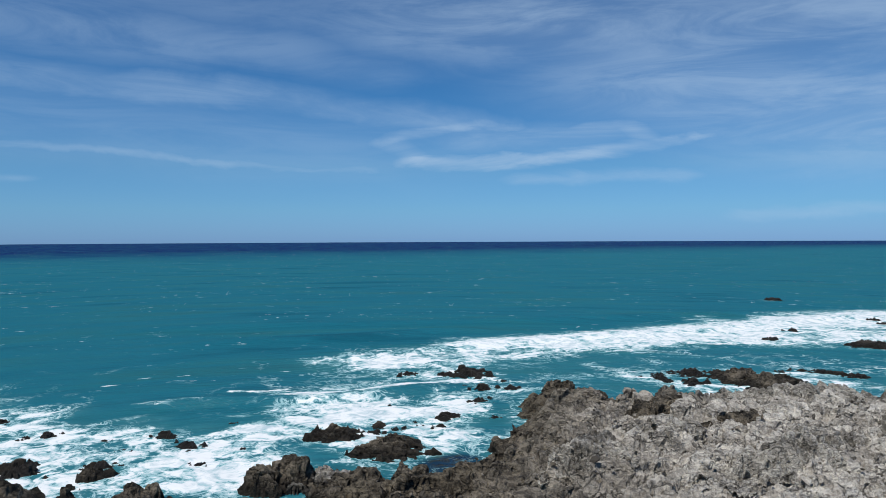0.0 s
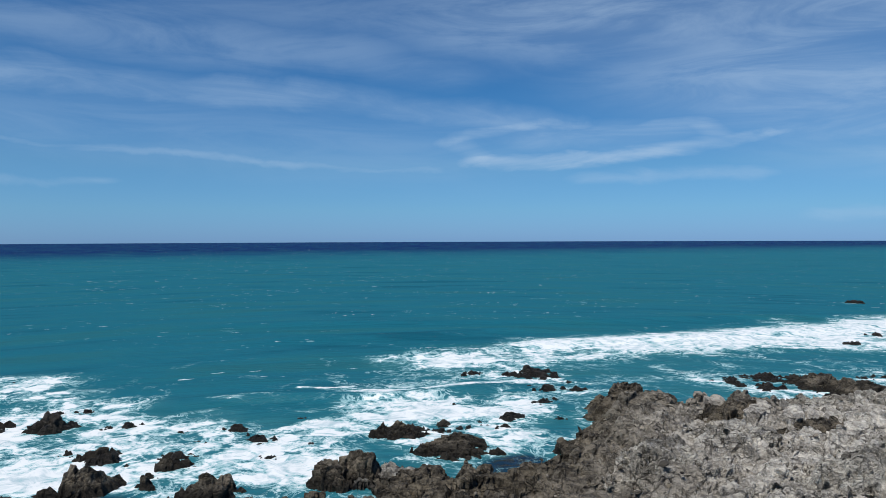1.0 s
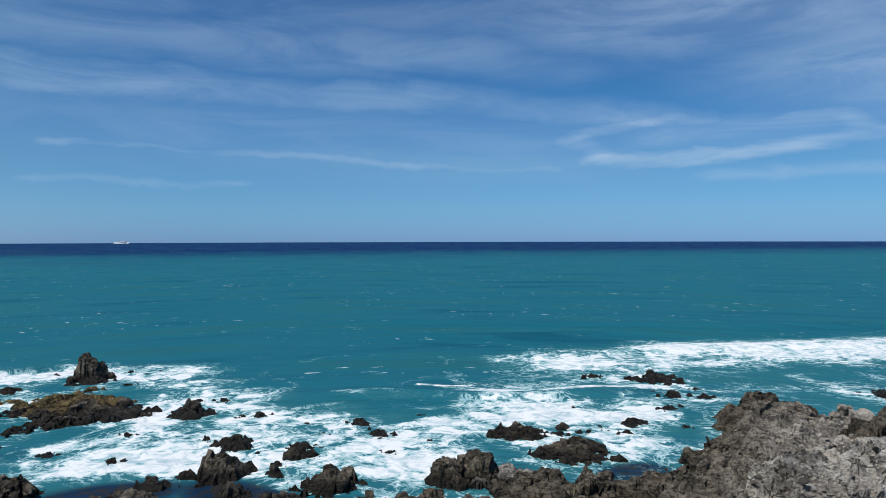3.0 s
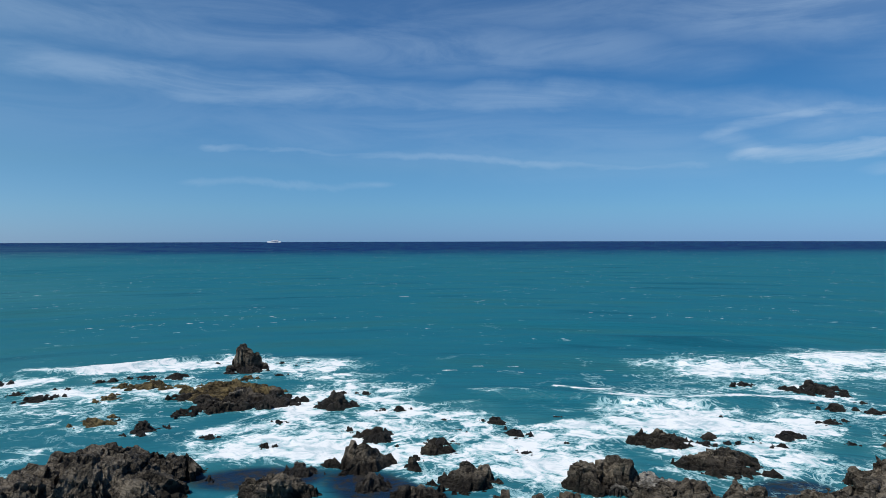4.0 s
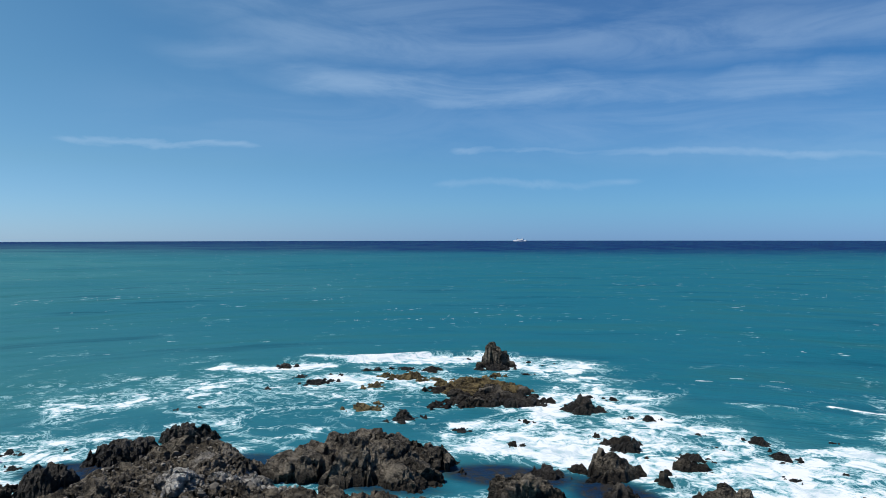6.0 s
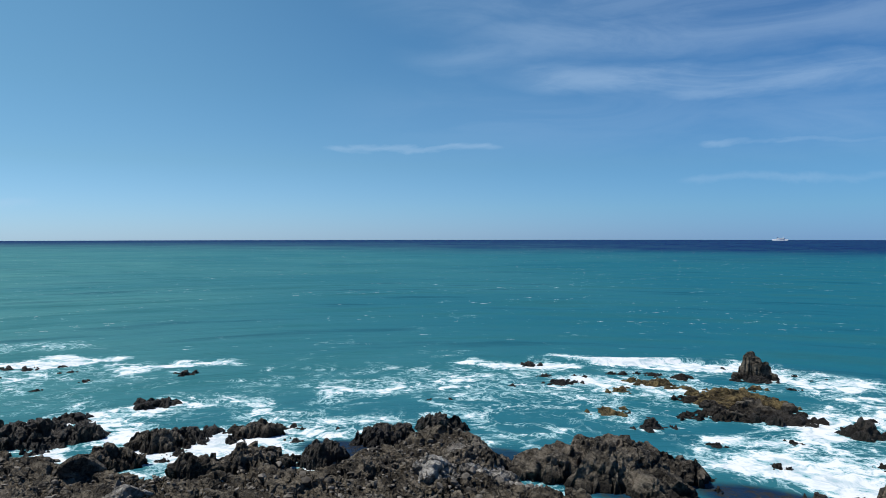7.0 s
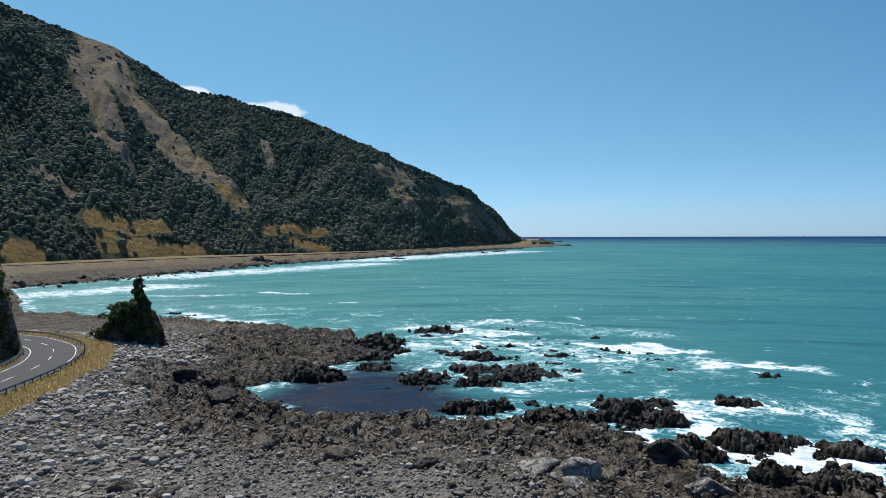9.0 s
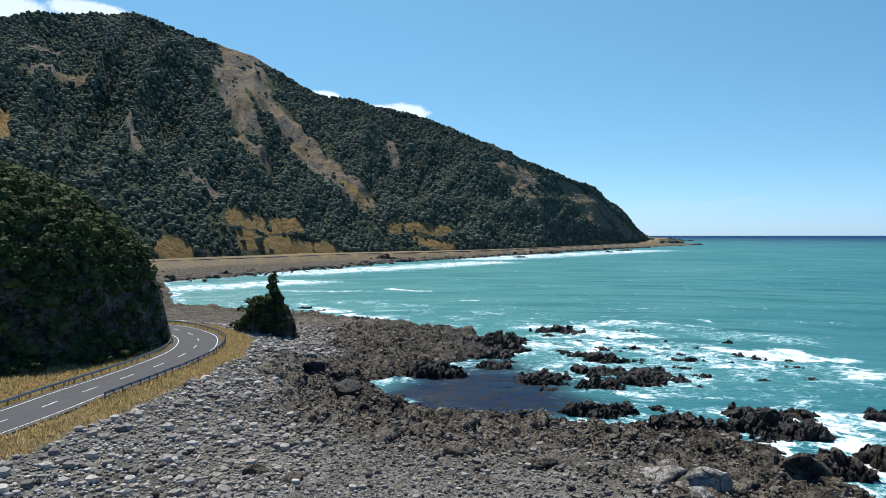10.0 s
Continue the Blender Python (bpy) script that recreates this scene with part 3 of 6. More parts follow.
def inside_distance(x, y, poly):
    """Distance to the polygon's edge, positive inside."""
    best = np.full(x.shape, 1e12)
    odd = np.zeros(x.shape, bool)
    for (ax, ay), (bx, by) in zip(poly, np.roll(poly, -1, 0)):
        ex, ey = bx - ax, by - ay
        t = np.clip(((x - ax) * ex + (y - ay) * ey) / (ex * ex + ey * ey), 0, 1)
        best = np.minimum(best, (x - ax - t * ex) ** 2 + (y - ay - t * ey) ** 2)
        if ey != 0:
            odd ^= ((ay > y) != (by > y)) & (x < ex * (y - ay) / ey + ax)
    return np.sqrt(best) * np.where(odd, 1, -1)


def line_distance(x, y, pts):
    """Distance to an open line and which side, + to the left of its run."""
    best, side = np.full(x.shape, 1e12), np.zeros(x.shape)
    for (ax, ay), (bx, by) in zip(pts[:-1], pts[1:]):
        ex, ey = bx - ax, by - ay
        t = np.clip(((x - ax) * ex + (y - ay) * ey) / (ex * ex + ey * ey), 0, 1)
        d = (x - ax - t * ex) ** 2 + (y - ay - t * ey) ** 2
        near = d < best
        side = np.where(near, np.sign(ex * (y - ay) - ey * (x - ax)), side)
        best = np.minimum(best, d)
    return np.sqrt(best), side


def curve_through(pts, spacing):
    """A smooth line through the points at even steps."""
    out = []
    p = np.vstack([2 * pts[0] - pts[1], pts, 2 * pts[-1] - pts[-2]])
    for a, b, c, d in zip(p[:-3], p[1:-2], p[2:-1], p[3:]):
        n = max(2, int(np.hypot(*(c - b)) / spacing))
        t = np.linspace(0, 1, n, endpoint=False)[:, None]
        out.append(0.5 * (2 * b + (c - a) * t + (2 * a - 5 * b + 4 * c - d) * t ** 2 + (3 * b - a - 3 * c + d) * t ** 3))
    return np.vstack(out)


def mound(x, y, cx, cy, rx, ry, turn, h):
    c, s = math.cos(radians(turn)), math.sin(radians(turn))
    u, v = ((x - cx) * c + (y - cy) * s) / rx, (-(x - cx) * s + (y - cy) * c) / ry
    return h * (1 - step(0.45, 1.0, np.hypot(u, v)))


def coast(x, y):
    """Height of the land, and how pale, shingly or grassy it is."""
    far_in = inside_distance(x, y, SHORE)
    edge = far_in
    flat = plan3(x, y, 1.0)
    near = np.hypot(x, y) < 420
    edge = edge + 5.0 * (fbm(flat * 0.16, 3, 3) - 0.5) * near + 14 * (fbm(flat * 0.03, 3, 5) - 0.5) * ~near
    h = -3.2 + 4.4 * step(-6, 2.5, edge) + 0.9 * step(2, 30, edge)
    road, side = line_distance(x, y, ROAD)
    inland = (side > 0) & (edge > 0)
    # grey platform, shelves and hollows
    h = h + mound(x, y, 36, 72, 44, 34, -8, 1.5) + mound(x, y, 20, 78, 12, 9, 20, 0.6)
    h = h + mound(x, y, -69, 36, 9, 5, 20, 0.9) + mound(x, y, -135, -85, 30, 24, 30, 1.2)
    bx, by = x + 22 * (fbm(flat * 0.09, 4, 91) - 0.5), y + 22 * (fbm(flat * 0.09, 4, 92) - 0.5)
    hollow = np.maximum(mound(bx, by, -97, -50, 11, 14, 35, 1), np.maximum(mound(x, y, -80, 24, 6, 3.2, 40, 1), mound(x, y, 64, 92, 9, 5, -20, 1)))
    h = h - 1.7 * hollow + 1.5 * step(0.05, 0.3, hollow) * (ridged(flat * 0.35, 4, 93) - 0.5)
    pale = np.clip(mound(x, y, 53, 64, 54, 48, -8, 1) + mound(x, y, -62, 36, 10, 5, 20, 0.8), 0, 1)
    pale = pale * step(0.2, 0.5, fbm(flat * 0.12, 4, 11) + 0.3 * step(3, 14, edge))
    rocky = np.where(near, step(34, 12, edge + 22 * (fbm(flat * 0.05, 3, 8) - 0.5)), step(100, 60, edge)) + mound(x, y, 36, 74, 60, 40, -8, 1) + mound(x, y, -138, -85, 34, 26, 30, 1.0)
    rocky = np.clip(rocky, 0, 1) * step(7, 16, road) * step(-7, -1, edge) * np.where(near, 1, 0.6)
    c, s = math.cos(0.5), math.sin(0.5)
    u, v = x * c + y * s, -x * s + y * c
    wu, wv = u + 1.6 * (fbm(flat * 0.3, 3, 35) - 0.5), v + 1.6 * (fbm(flat * 0.3, 3, 36) - 0.5)
    big, gap1 = facets(wu, wv, 8.0, 4.5, 21, 0.7, 0.5)
    mid, gap2 = facets(wu, wv, 3.2, 1.7, 22, 0.8, 0.6)
    crag = 2.9 * big * step(0, 0.3, gap1) + 1.1 * mid * step(0, 0.3, gap2)
    crag = crag - 0.35 * step(0.14, 0.0, gap2) - 0.6 * step(0.10, 0.0, gap1)
    crag = crag + 1.1 * (ridged(np.stack([u * 0.1, v * 0.2, 0 * u], 1), 4, 31) - 0.6)
    crag = crag + 1.1 * (ridged(np.stack([wu * 0.3, wv * 0.5, 0 * u], 1), 4, 41) - 0.58)
    rough_here = 0.55 + 0.45 * step(-2, 4, edge)
    h = h + 0.8 * crag * rocky * rough_here * (1 - 0.25 * mound(x, y, 46, 62, 40, 26, -8, 1)) * (1 - 0.5 * step(-45, -65, x))
    tone3, gap3 = blocks(x / 0.75, y / 0.75, 24)
    h = h + (1 - rocky) * (0.10 * (tone3 - 0.5) - 0.08 * step(0.2, 0, gap3) + 0.5 * (fbm(flat * 0.09, 3, 51) - 0.5)) * step(1, 4, edge)
    # rise to the road's bank, flat under the road, up again to the hill
    bank = step(26, 5.5, road) * step(0, 14, edge)
    h = h * (1 - bank) + (ROAD_Z - 0.25) * bank
    h = np.where(inland, np.maximum(h, ROAD_Z - 0.25 + 0.04 * np.maximum(road - 8, 0)), h)
    h = np.where(road < 5.6, ROAD_Z - 0.2, h)
    grass = np.where(inland, step(3.8, 4.6, road), step(3.8, 4.6, road) * step(10.5, 8.0, road + 3 * (fbm(flat * 0.25, 3, 61) - 0.5))) * step(0, 6, edge)
    grass = np.maximum(grass, ~near * 0.36 * np.maximum(step(70, 40, road), step(60, 110, far_in)) * step(16, 34, far_in) * step(4.6, 5.2, road))
    shingle = (1 - rocky) * step(0, 5, edge) * near * (1 - mound(x, y, -150, -175, 55, 70, 0, 0.85))
    return h, edge, pale, shingle, grass, hollow, rocky


FINE = np.concatenate([np.arange(-36, 155, 0.125), np.arange(158, 322, 4.0)])


def build_ground():
    radii = np.concatenate([np.linspace(0.01, 46, 14), spread(52, 4980, 0.30, 1.045, 112)])
    x, y, faces = polar(FINE, radii)
    full = len(x)
    ashore = (inside_distance(x, y, SHORE) > -15) | (np.hypot(x, y) > 3000)
    x, y = x[ashore], y[ashore]
    h, edge, pale, shingle, grass, hollow, rocky = coast(x, y)
    sheet = np.zeros((full, 3))
    sheet[:, 2] = -3.2
    sheet[ashore] = np.stack([x, y, h], 1)
    normal = grid_normals(sheet, len(radii), len(FINE))[ashore]
    spot = np.stack([x, y, h], 1)
    r = np.hypot(x, y)
    hard = (rocky > 0.1) & (r < 230) & (r > 45) & (h > -2)
    spot[hard] = broken(spot[hard], normal[hard], 0.0, 3.0, 0.8, 0.62, 0.24, 77) * rocky[hard, None] + spot[hard] * (1 - rocky[hard, None])
    place = np.zeros(full, int)
    place[ashore] = np.arange(len(x))
    faces = place[faces[ashore[faces].all(1)]]
    land = (h[faces] > -3.0).any(1) | (r[faces] > 3000).any(1)
    used = np.unique(faces[land])
    remap = np.zeros(len(x), int)
    remap[used] = np.arange(len(used))
    wet = step(12, 3, edge + 12 * (fbm(plan3(x, y, 0.09), 3, 15) - 0.5)) * step(-35, -60, x) + step(8, 1, edge + 9 * (fbm(plan3(x, y, 0.15), 3, 16) - 0.5)) + step(95, 60, edge) * (r > 300) + mound(x, y, -130, -82, 44, 30, 30, 0.95) + mound(x, y, -150, -175, 55, 70, 0, 0.8) + step(17, 7, edge) * step(-6, 8, y) * step(-52, -64, x)
    layers = {"pale": pale, "shingle": shingle, "grass": grass, "wet": np.clip(wet, 0, 1)}
    me = mesh_from("ground", spot[used], remap[faces[land]], GROUND, False, {k: q[used] for k, q in layers.items()})
    tagged(new("ground", me), "broken grey and dark shore rock with shingle and dry grass", "ground", kind="structure")


build_ground()

# ---- surf and sea ----
SURF, ROCKS = [], []


def surf(x1, y1, x2, y2, width, amount):
    SURF.append((x1, y1, x2, y2, width, amount))


def rock(x, y, wide, deep, high, turn, mat):
    ROCKS.append((x, y, wide, deep, high, turn, mat))


surf(-16.2, 139.2, 26.7, 154.6, 7.0, 0.89)
surf(14.5, 157.4, 72.8, 176.2, 13.0, 0.99)
surf(66.7, 178.5, 133.4, 212.2, 16.0, 0.99)
surf(67.7, 163.6, 108.7, 172.9, 9.0, 0.84)
surf(34.5, 121.0, 54.2, 109.7, 3.0, 0.79)
surf(57.3, 121.9, 69.3, 110.2, 4.0, 0.74)
surf(-58.0, 60.5, -47.6, 81.5, 5.0, 0.77)
surf(-51.9, 65.4, -22.0, 72.7, 7.0, 0.92)
surf(-40.0, 68.7, -20.9, 69.3, 5.0, 0.92)
surf(-45.8, 86.2, -40.4, 93.1, 4.0, 0.67)
surf(-29.1, 75.1, -17.1, 91.7, 5.0, 0.92)
surf(-21.6, 96.3, -8.7, 103.0, 5.0, 0.82)
surf(-21.5, 106.4, 1.7, 131.1, 4.0, 0.67)
surf(-17.3, 139.2, 2.4, 136.5, 9.0, 0.77)
surf(-13.9, 91.6, 1.3, 101.2, 6.0, 0.92)
surf(-7.3, 86.9, 1.5, 84.6, 4.0, 0.87)
surf(-92.2, 105.3, -79.8, 112.6, 7.0, 0.77)
surf(-73.1, 103.1, -56.5, 96.7, 6.0, 0.72)
surf(-65.6, 86.6, -55.8, 70.2, 5.0, 0.77)
surf(-50.9, 73.1, -38.7, 80.4, 6.0, 0.82)
surf(-124.6, 79.2, -96.4, 105.1, 3.5, 0.97)
surf(-107.1, 83.1, -95.4, 96.4, 4.0, 0.67)
surf(-114.7, 59.8, -98.8, 76.6, 8.0, 0.49)
surf(-30.0, 109.1, -23.5, 110.2, 1.3, 0.97)
surf(-43.0, 101.3, -38.1, 102.9, 2.0, 0.57)
surf(-88.5, 44.9, -81.1, 45.5, 1.5, 0.52)
surf(-73.0, 43.3, -79.2, 53.3, 1.5, 0.57)
surf(-113.1, 47.3, -100.5, 64.0, 8.0, 0.63)
surf(-149.2, 11.4, -145.4, 20.7, 3.0, 0.78)
surf(-114.3, 8.6, -107.6, 20.1, 5.0, 0.71)
surf(-84.5, 7.2, -90.1, 19.2, 4.0, 0.88)
surf(-91.3, 21.4, -90.5, 35.4, 2.5, 0.73)
surf(-76.5, 45.2, -75.5, 53.2, 1.5, 0.73)
surf(-69.0, 91.8, -44.0, 84.5, 5.0, 0.73)
surf(-173.8, -57.7, -170.7, -45.7, 6.0, 0.78)
surf(-154.7, -51.4, -151.2, -25.2, 12.0, 0.68)
surf(-158.3, -26.4, -144.8, -0.2, 8.0, 0.58)
surf(-124.6, -41.4, -126.2, -31.4, 8.0, 0.63)
surf(-106.6, 45.7, -114.6, 71.2, 8.0, 0.58)
surf(-115.6, 10.3, -114.1, 33.7, 6.0, 0.49)
surf(-132.1, -46.9, -121.5, -15.0, 9.0, 0.55)
surf(-193.7, -60.6, -185.0, -10.4, 8.0, 0.49)
surf(-164.4, -11.7, -157.8, -1.3, 3.0, 1)
surf(-198.3, -45.1, -196.2, -28.5, 2.0, 0.73)
surf(-144.2, 2.0, -145.0, 20.1, 3.0, 0.78)
surf(-145.5, -39.0, -142.0, -13.7, 10.0, 0.63)
surf(-113.0, 4.0, -110.6, 13.4, 3.0, 0.68)
surf(-88.5, -11.9, -88.0, -5.6, 2.0, 0.93)
surf(-88.9, 5.0, -84.7, 27.0, 4.0, 0.81)
surf(-104.2, -4.2, -99.4, -0.3, 3.0, 0.78)
surf(-114.1, 33.7, -100.7, 52.5, 7.0, 0.59)
surf(-82.9, 42.3, -75.6, 43.5, 2.0, 0.63)
surf(-123.3, -36.3, -106.9, -27.3, 3.0, 0.63)
surf(-215.8, -265.1, -276.4, -242.3, 20.0, 0.83)
surf(-338.2, -296.6, -532.5, -258.3, 26.0, 0.83)
surf(-613.3, -297.5, -967.6, -231.6, 40.0, 0.79)
surf(-232.6, -213.4, -249.7, -180.7, 5.0, 0.68)
surf(-263.1, -174.9, -262.2, -156.9, 3.0, 1)
surf(-185.4, -155.0, -158.5, -89.7, 4.0, 0.75)
surf(-172.5, -70.5, -180.8, -59.6, 4.0, 0.83)
surf(-170.1, -57.5, -136.6, -26.6, 7.0, 0.63)
surf(-160.1, -23.0, -157.4, -6.9, 4.0, 1)
surf(-142.7, 0.7, -143.1, 6.4, 3.0, 0.83)
surf(-107.4, -2.2, -113.0, 5.0, 4.0, 0.83)
surf(-233.5, -123.7, -235.0, -116.2, 2.0, 0.93)
surf(-105.8, -39.5, -102.7, -37.2, 1.5, 0.93)
surf(-208.5, -32.9, -203.7, -29.3, 2.0, 0.83)

for row in ((-124.0, 78.2, -111.5, 90.3, 2.6, 1.1), (-112.6, 91.1, -98.7, 106.0, 3.0, 1.0), (-103.6, 68.7, -89.1, 82.4, 5.0, 0.75), (-85.4, 102.3, -76.3, 107.7, 4.0, 0.85),
            (-68.8, 89.4, -54.9, 84.5, 4.0, 0.8), (-56.8, 61.2, -43.3, 64.4, 2.6, 0.95), (-62.2, 71.2, -54.1, 77.7, 4.0, 0.75), (-46.7, 67.2, -32.6, 84.0, 4.5, 0.8),
            (-44.9, 79.8, -37.2, 87.7, 4.0, 0.75), (-30.2, 74.5, -17.9, 75.1, 4.0, 0.9), (-34.6, 65.1, -20.5, 67.7, 3.4, 0.85), (-102.3, 56.4, -91.7, 71.1, 5.0, 0.55),
            (-21.5, 106.4, 2.1, 118.4, 2.6, 0.95), (-122.3, 65.6, -114.5, 77.2, 2.5, 1.0), (-91.7, -6.3, -87.9, -6.7, 2.0, 0.9), (-85.9, 8.4, -90.6, 14.0, 2.0, 0.9),
            (-108.5, 36.2, -94.5, 45.4, 4.0, 0.6), (-105.9, 15.6, -95.6, 24.8, 3.0, 0.6), (-157.4, -20.5, -160.6, -1.1, 3.0, 1.0), (-175.9, -68.7, -197.4, -53.6, 4.0, 0.75),
            (-17.0, 86.0, -4.0, 80.0, 4.0, 0.85), (-26.0, 70.0, -19.0, 66.0, 3.0, 0.8), (-9.0, 93.0, 3.0, 92.0, 4.0, 0.8),
            (-155.0, -119.6, -155.7, -94.8, 4.0, 0.8), (-101.5, -4.6, -112.7, 4.4, 3.5, 0.8), (-90.8, -13.8, -88.1, -9.8, 1.8, 0.9)):
    surf(*row)
surf(-83, 4, -82, 18, 3, 0.9)
surf(-80, 14, -74, 18, 2, 0.8)
surf(-84, 22, -86, 32, 3, 0.8)
surf(-94, 0, -94, 18, 4, 0.9)
surf(-88, -9, -85, -2, 2.5, 0.8)
surf(-78, 4, -76, 12, 2, 0.8)
rock(-87.1, 99.1, 5.1, 4.9, 1.2, 41, DARK)
rock(-98.0, 102.7, 2.1, 2.0, 0.5, 44, DARK)
rock(-102.7, 81.0, 1.6, 1.5, 0.8, 52, DARK)
rock(-101.5, 82.5, 2.2, 2.1, 0.7, 51, DARK)
rock(-96.2, 79.7, 2.6, 2.5, 0.9, 51, OCHRE)
rock(-100.8, 85.5, 1.9, 1.8, 0.5, 50, DARK)
rock(-92.1, 80.8, 4.3, 4.1, 1.0, 49, OCHRE)
rock(-88.8, 81.2, 2.0, 1.9, 1.0, 48, OCHRE)
rock(-98.3, 86.8, 3.3, 3.1, 0.8, 49, DARK)
rock(-94.6, 89.4, 4.4, 4.2, 0.8, 47, BROWN)
rock(-88.4, 84.1, 3.6, 3.4, 0.7, 47, OCHRE)
rock(-81.5, 85.0, 8.9, 8.5, 1.6, 44, OCHRE)
rock(-80.8, 78.8, 4.3, 4.1, 0.8, 46, BROWN)
rock(-73.2, 77.1, 7.2, 6.8, 1.3, 44, BROWN)
rock(-71.7, 82.2, 9.2, 8.8, 1.7, 41, BROWN)
rock(-66.5, 80.5, 1.8, 1.7, 0.6, 40, BROWN)
rock(-82.4, 93.7, 3.2, 3.1, 0.7, 41, OCHRE)
rock(-116.6, 71.9, 3.8, 3.6, 0.9, 59, DARK)
rock(-99.7, 67.4, 3.6, 3.4, 0.9, 56, DARK)
rock(-100.0, 70.6, 3.0, 2.8, 0.7, 55, DARK)
rock(-106.3, 68.8, 2.5, 2.4, 0.6, 57, DARK)
rock(-102.6, 75.0, 1.9, 1.8, 0.5, 54, DARK)
rock(-104.1, 74.0, 1.6, 1.5, 0.4, 55, DARK)
rock(-102.0, 59.9, 1.8, 1.7, 0.4, 60, DARK)
rock(-91.1, 73.4, 3.9, 3.7, 0.7, 51, OCHRE)
rock(-80.5, 62.6, 4.6, 4.3, 0.9, 52, OCHRE)
rock(-81.0, 66.4, 2.2, 2.1, 0.4, 51, OCHRE)
rock(-74.0, 71.3, 3.9, 3.7, 0.8, 46, BROWN)
rock(-72.1, 63.2, 4.4, 4.2, 1.1, 49, DARK)
rock(-75.3, 66.0, 1.3, 1.2, 0.3, 49, DARK)
rock(-62.2, 64.2, 2.3, 2.2, 0.6, 44, DARK)
rock(-59.3, 73.1, 2.0, 1.9, 0.5, 39, DARK)
rock(-58.6, 83.6, 3.1, 3.0, 1.7, 35, DARK)
rock(-61.5, 91.2, 1.9, 1.8, 0.6, 34, DARK)
rock(-58.1, 92.2, 2.3, 2.2, 0.6, 32, DARK)
rock(-53.8, 63.9, 1.5, 1.4, 0.7, 40, BROWN)
rock(-52.7, 64.8, 1.5, 1.5, 0.5, 39, DARK)
rock(-48.7, 73.6, 1.6, 1.5, 0.8, 34, BROWN)
rock(-86.8, 108.3, 1.8, 1.7, 0.4, 39, DARK)
rock(-82.9, 107.7, 1.4, 1.4, 0.3, 38, DARK)
rock(-82.9, 111.2, 1.2, 1.2, 0.3, 37, DARK)
rock(-79.5, 98.9, 2.2, 2.1, 0.5, 39, DARK)
rock(-51.3, 52.8, 1.4, 1.3, 0.6, 44, BROWN)
rock(-50.3, 85.1, 1.7, 1.7, 0.5, 31, DARK)
rock(-48.4, 85.8, 2.2, 2.1, 0.7, 30, DARK)
rock(-44.5, 74.9, 1.7, 1.6, 0.9, 31, BROWN)
rock(-37.2, 74.0, 2.2, 2.1, 0.7, 27, BROWN)
rock(-35.4, 73.9, 1.6, 1.5, 0.4, 26, BROWN)
rock(-34.1, 70.9, 1.8, 1.7, 0.5, 26, BROWN)
rock(-35.8, 67.2, 1.7, 1.6, 0.8, 28, BROWN)
rock(-36.8, 80.1, 1.4, 1.3, 0.3, 25, DARK)
rock(-35.4, 79.6, 0.8, 0.8, 0.3, 24, DARK)
rock(-40.3, 83.7, 1.4, 1.3, 0.3, 26, DARK)
rock(-33.7, 85.0, 2.6, 2.4, 1.1, 22, DARK)
rock(-35.6, 85.4, 0.8, 0.8, 0.4, 23, DARK)
rock(-31.6, 83.0, 1.0, 0.9, 0.5, 21, DARK)
rock(-29.6, 81.7, 3.7, 3.5, 0.9, 20, DARK)
rock(-27.7, 91.8, 1.2, 1.2, 0.3, 17, DARK)
rock(-23.2, 80.3, 0.9, 0.9, 0.3, 16, DARK)
rock(-26.1, 74.5, 1.9, 1.8, 0.4, 19, DARK)
rock(-40.2, 70.8, 0.9, 0.8, 0.3, 30, DARK)
rock(-28.0, 64.8, 1.8, 1.7, 1.5, 23, BROWN)
rock(-26.3, 64.7, 1.1, 1.0, 0.8, 22, BROWN)
rock(-30.1, 64.4, 1.4, 1.3, 0.6, 25, BROWN)
rock(-27.8, 61.8, 3.2, 3.1, 0.6, 24, BROWN)
rock(-6.2, 124.0, 3.4, 3.2, 0.8, 3, DARK)
rock(-7.9, 101.1, 1.3, 1.2, 0.3, 4, DARK)
rock(0.7, 123.7, 3.7, 3.5, 0.9, 0, DARK)
rock(-15.5, 84.3, 2.3, 2.2, 1.0, 10, BROWN)
rock(-12.8, 86.2, 4.9, 4.6, 1.1, 8, BROWN)
rock(-8.7, 89.7, 2.7, 2.5, 0.8, 6, BROWN)
rock(-8.3, 86.9, 2.4, 2.3, 0.6, 5, DARK)
rock(-6.0, 88.3, 1.9, 1.8, 0.5, 4, DARK)
rock(-3.6, 91.8, 1.2, 1.1, 0.3, 2, DARK)
rock(-2.8, 90.3, 1.0, 0.9, 0.3, 2, DARK)
rock(0.4, 94.4, 3.5, 3.3, 0.8, 0, DARK)
rock(-0.8, 89.7, 2.0, 1.9, 0.5, 0, DARK)
rock(4.8, 123.8, 6.6, 6.3, 1.6, -2, DARK)
rock(2.9, 122.0, 2.5, 2.4, 0.6, -1, DARK)
rock(5.3, 112.0, 4.2, 4.0, 1.0, -3, DARK)
rock(5.0, 103.1, 3.8, 3.6, 0.9, -3, DARK)
rock(6.8, 105.4, 1.8, 1.7, 0.4, -4, DARK)
rock(10.9, 112.1, 3.7, 3.5, 0.9, -6, DARK)
rock(9.7, 118.1, 1.8, 1.7, 0.4, -5, DARK)
rock(7.0, 94.3, 1.6, 1.5, 0.4, -4, DARK)
rock(37.3, 122.2, 2.4, 2.3, 0.6, -17, DARK)
rock(33.7, 121.3, 1.5, 1.4, 0.3, -16, DARK)
rock(37.3, 117.4, 2.8, 2.6, 0.7, -18, DARK)
rock(36.4, 119.5, 2.8, 2.7, 0.7, -17, DARK)
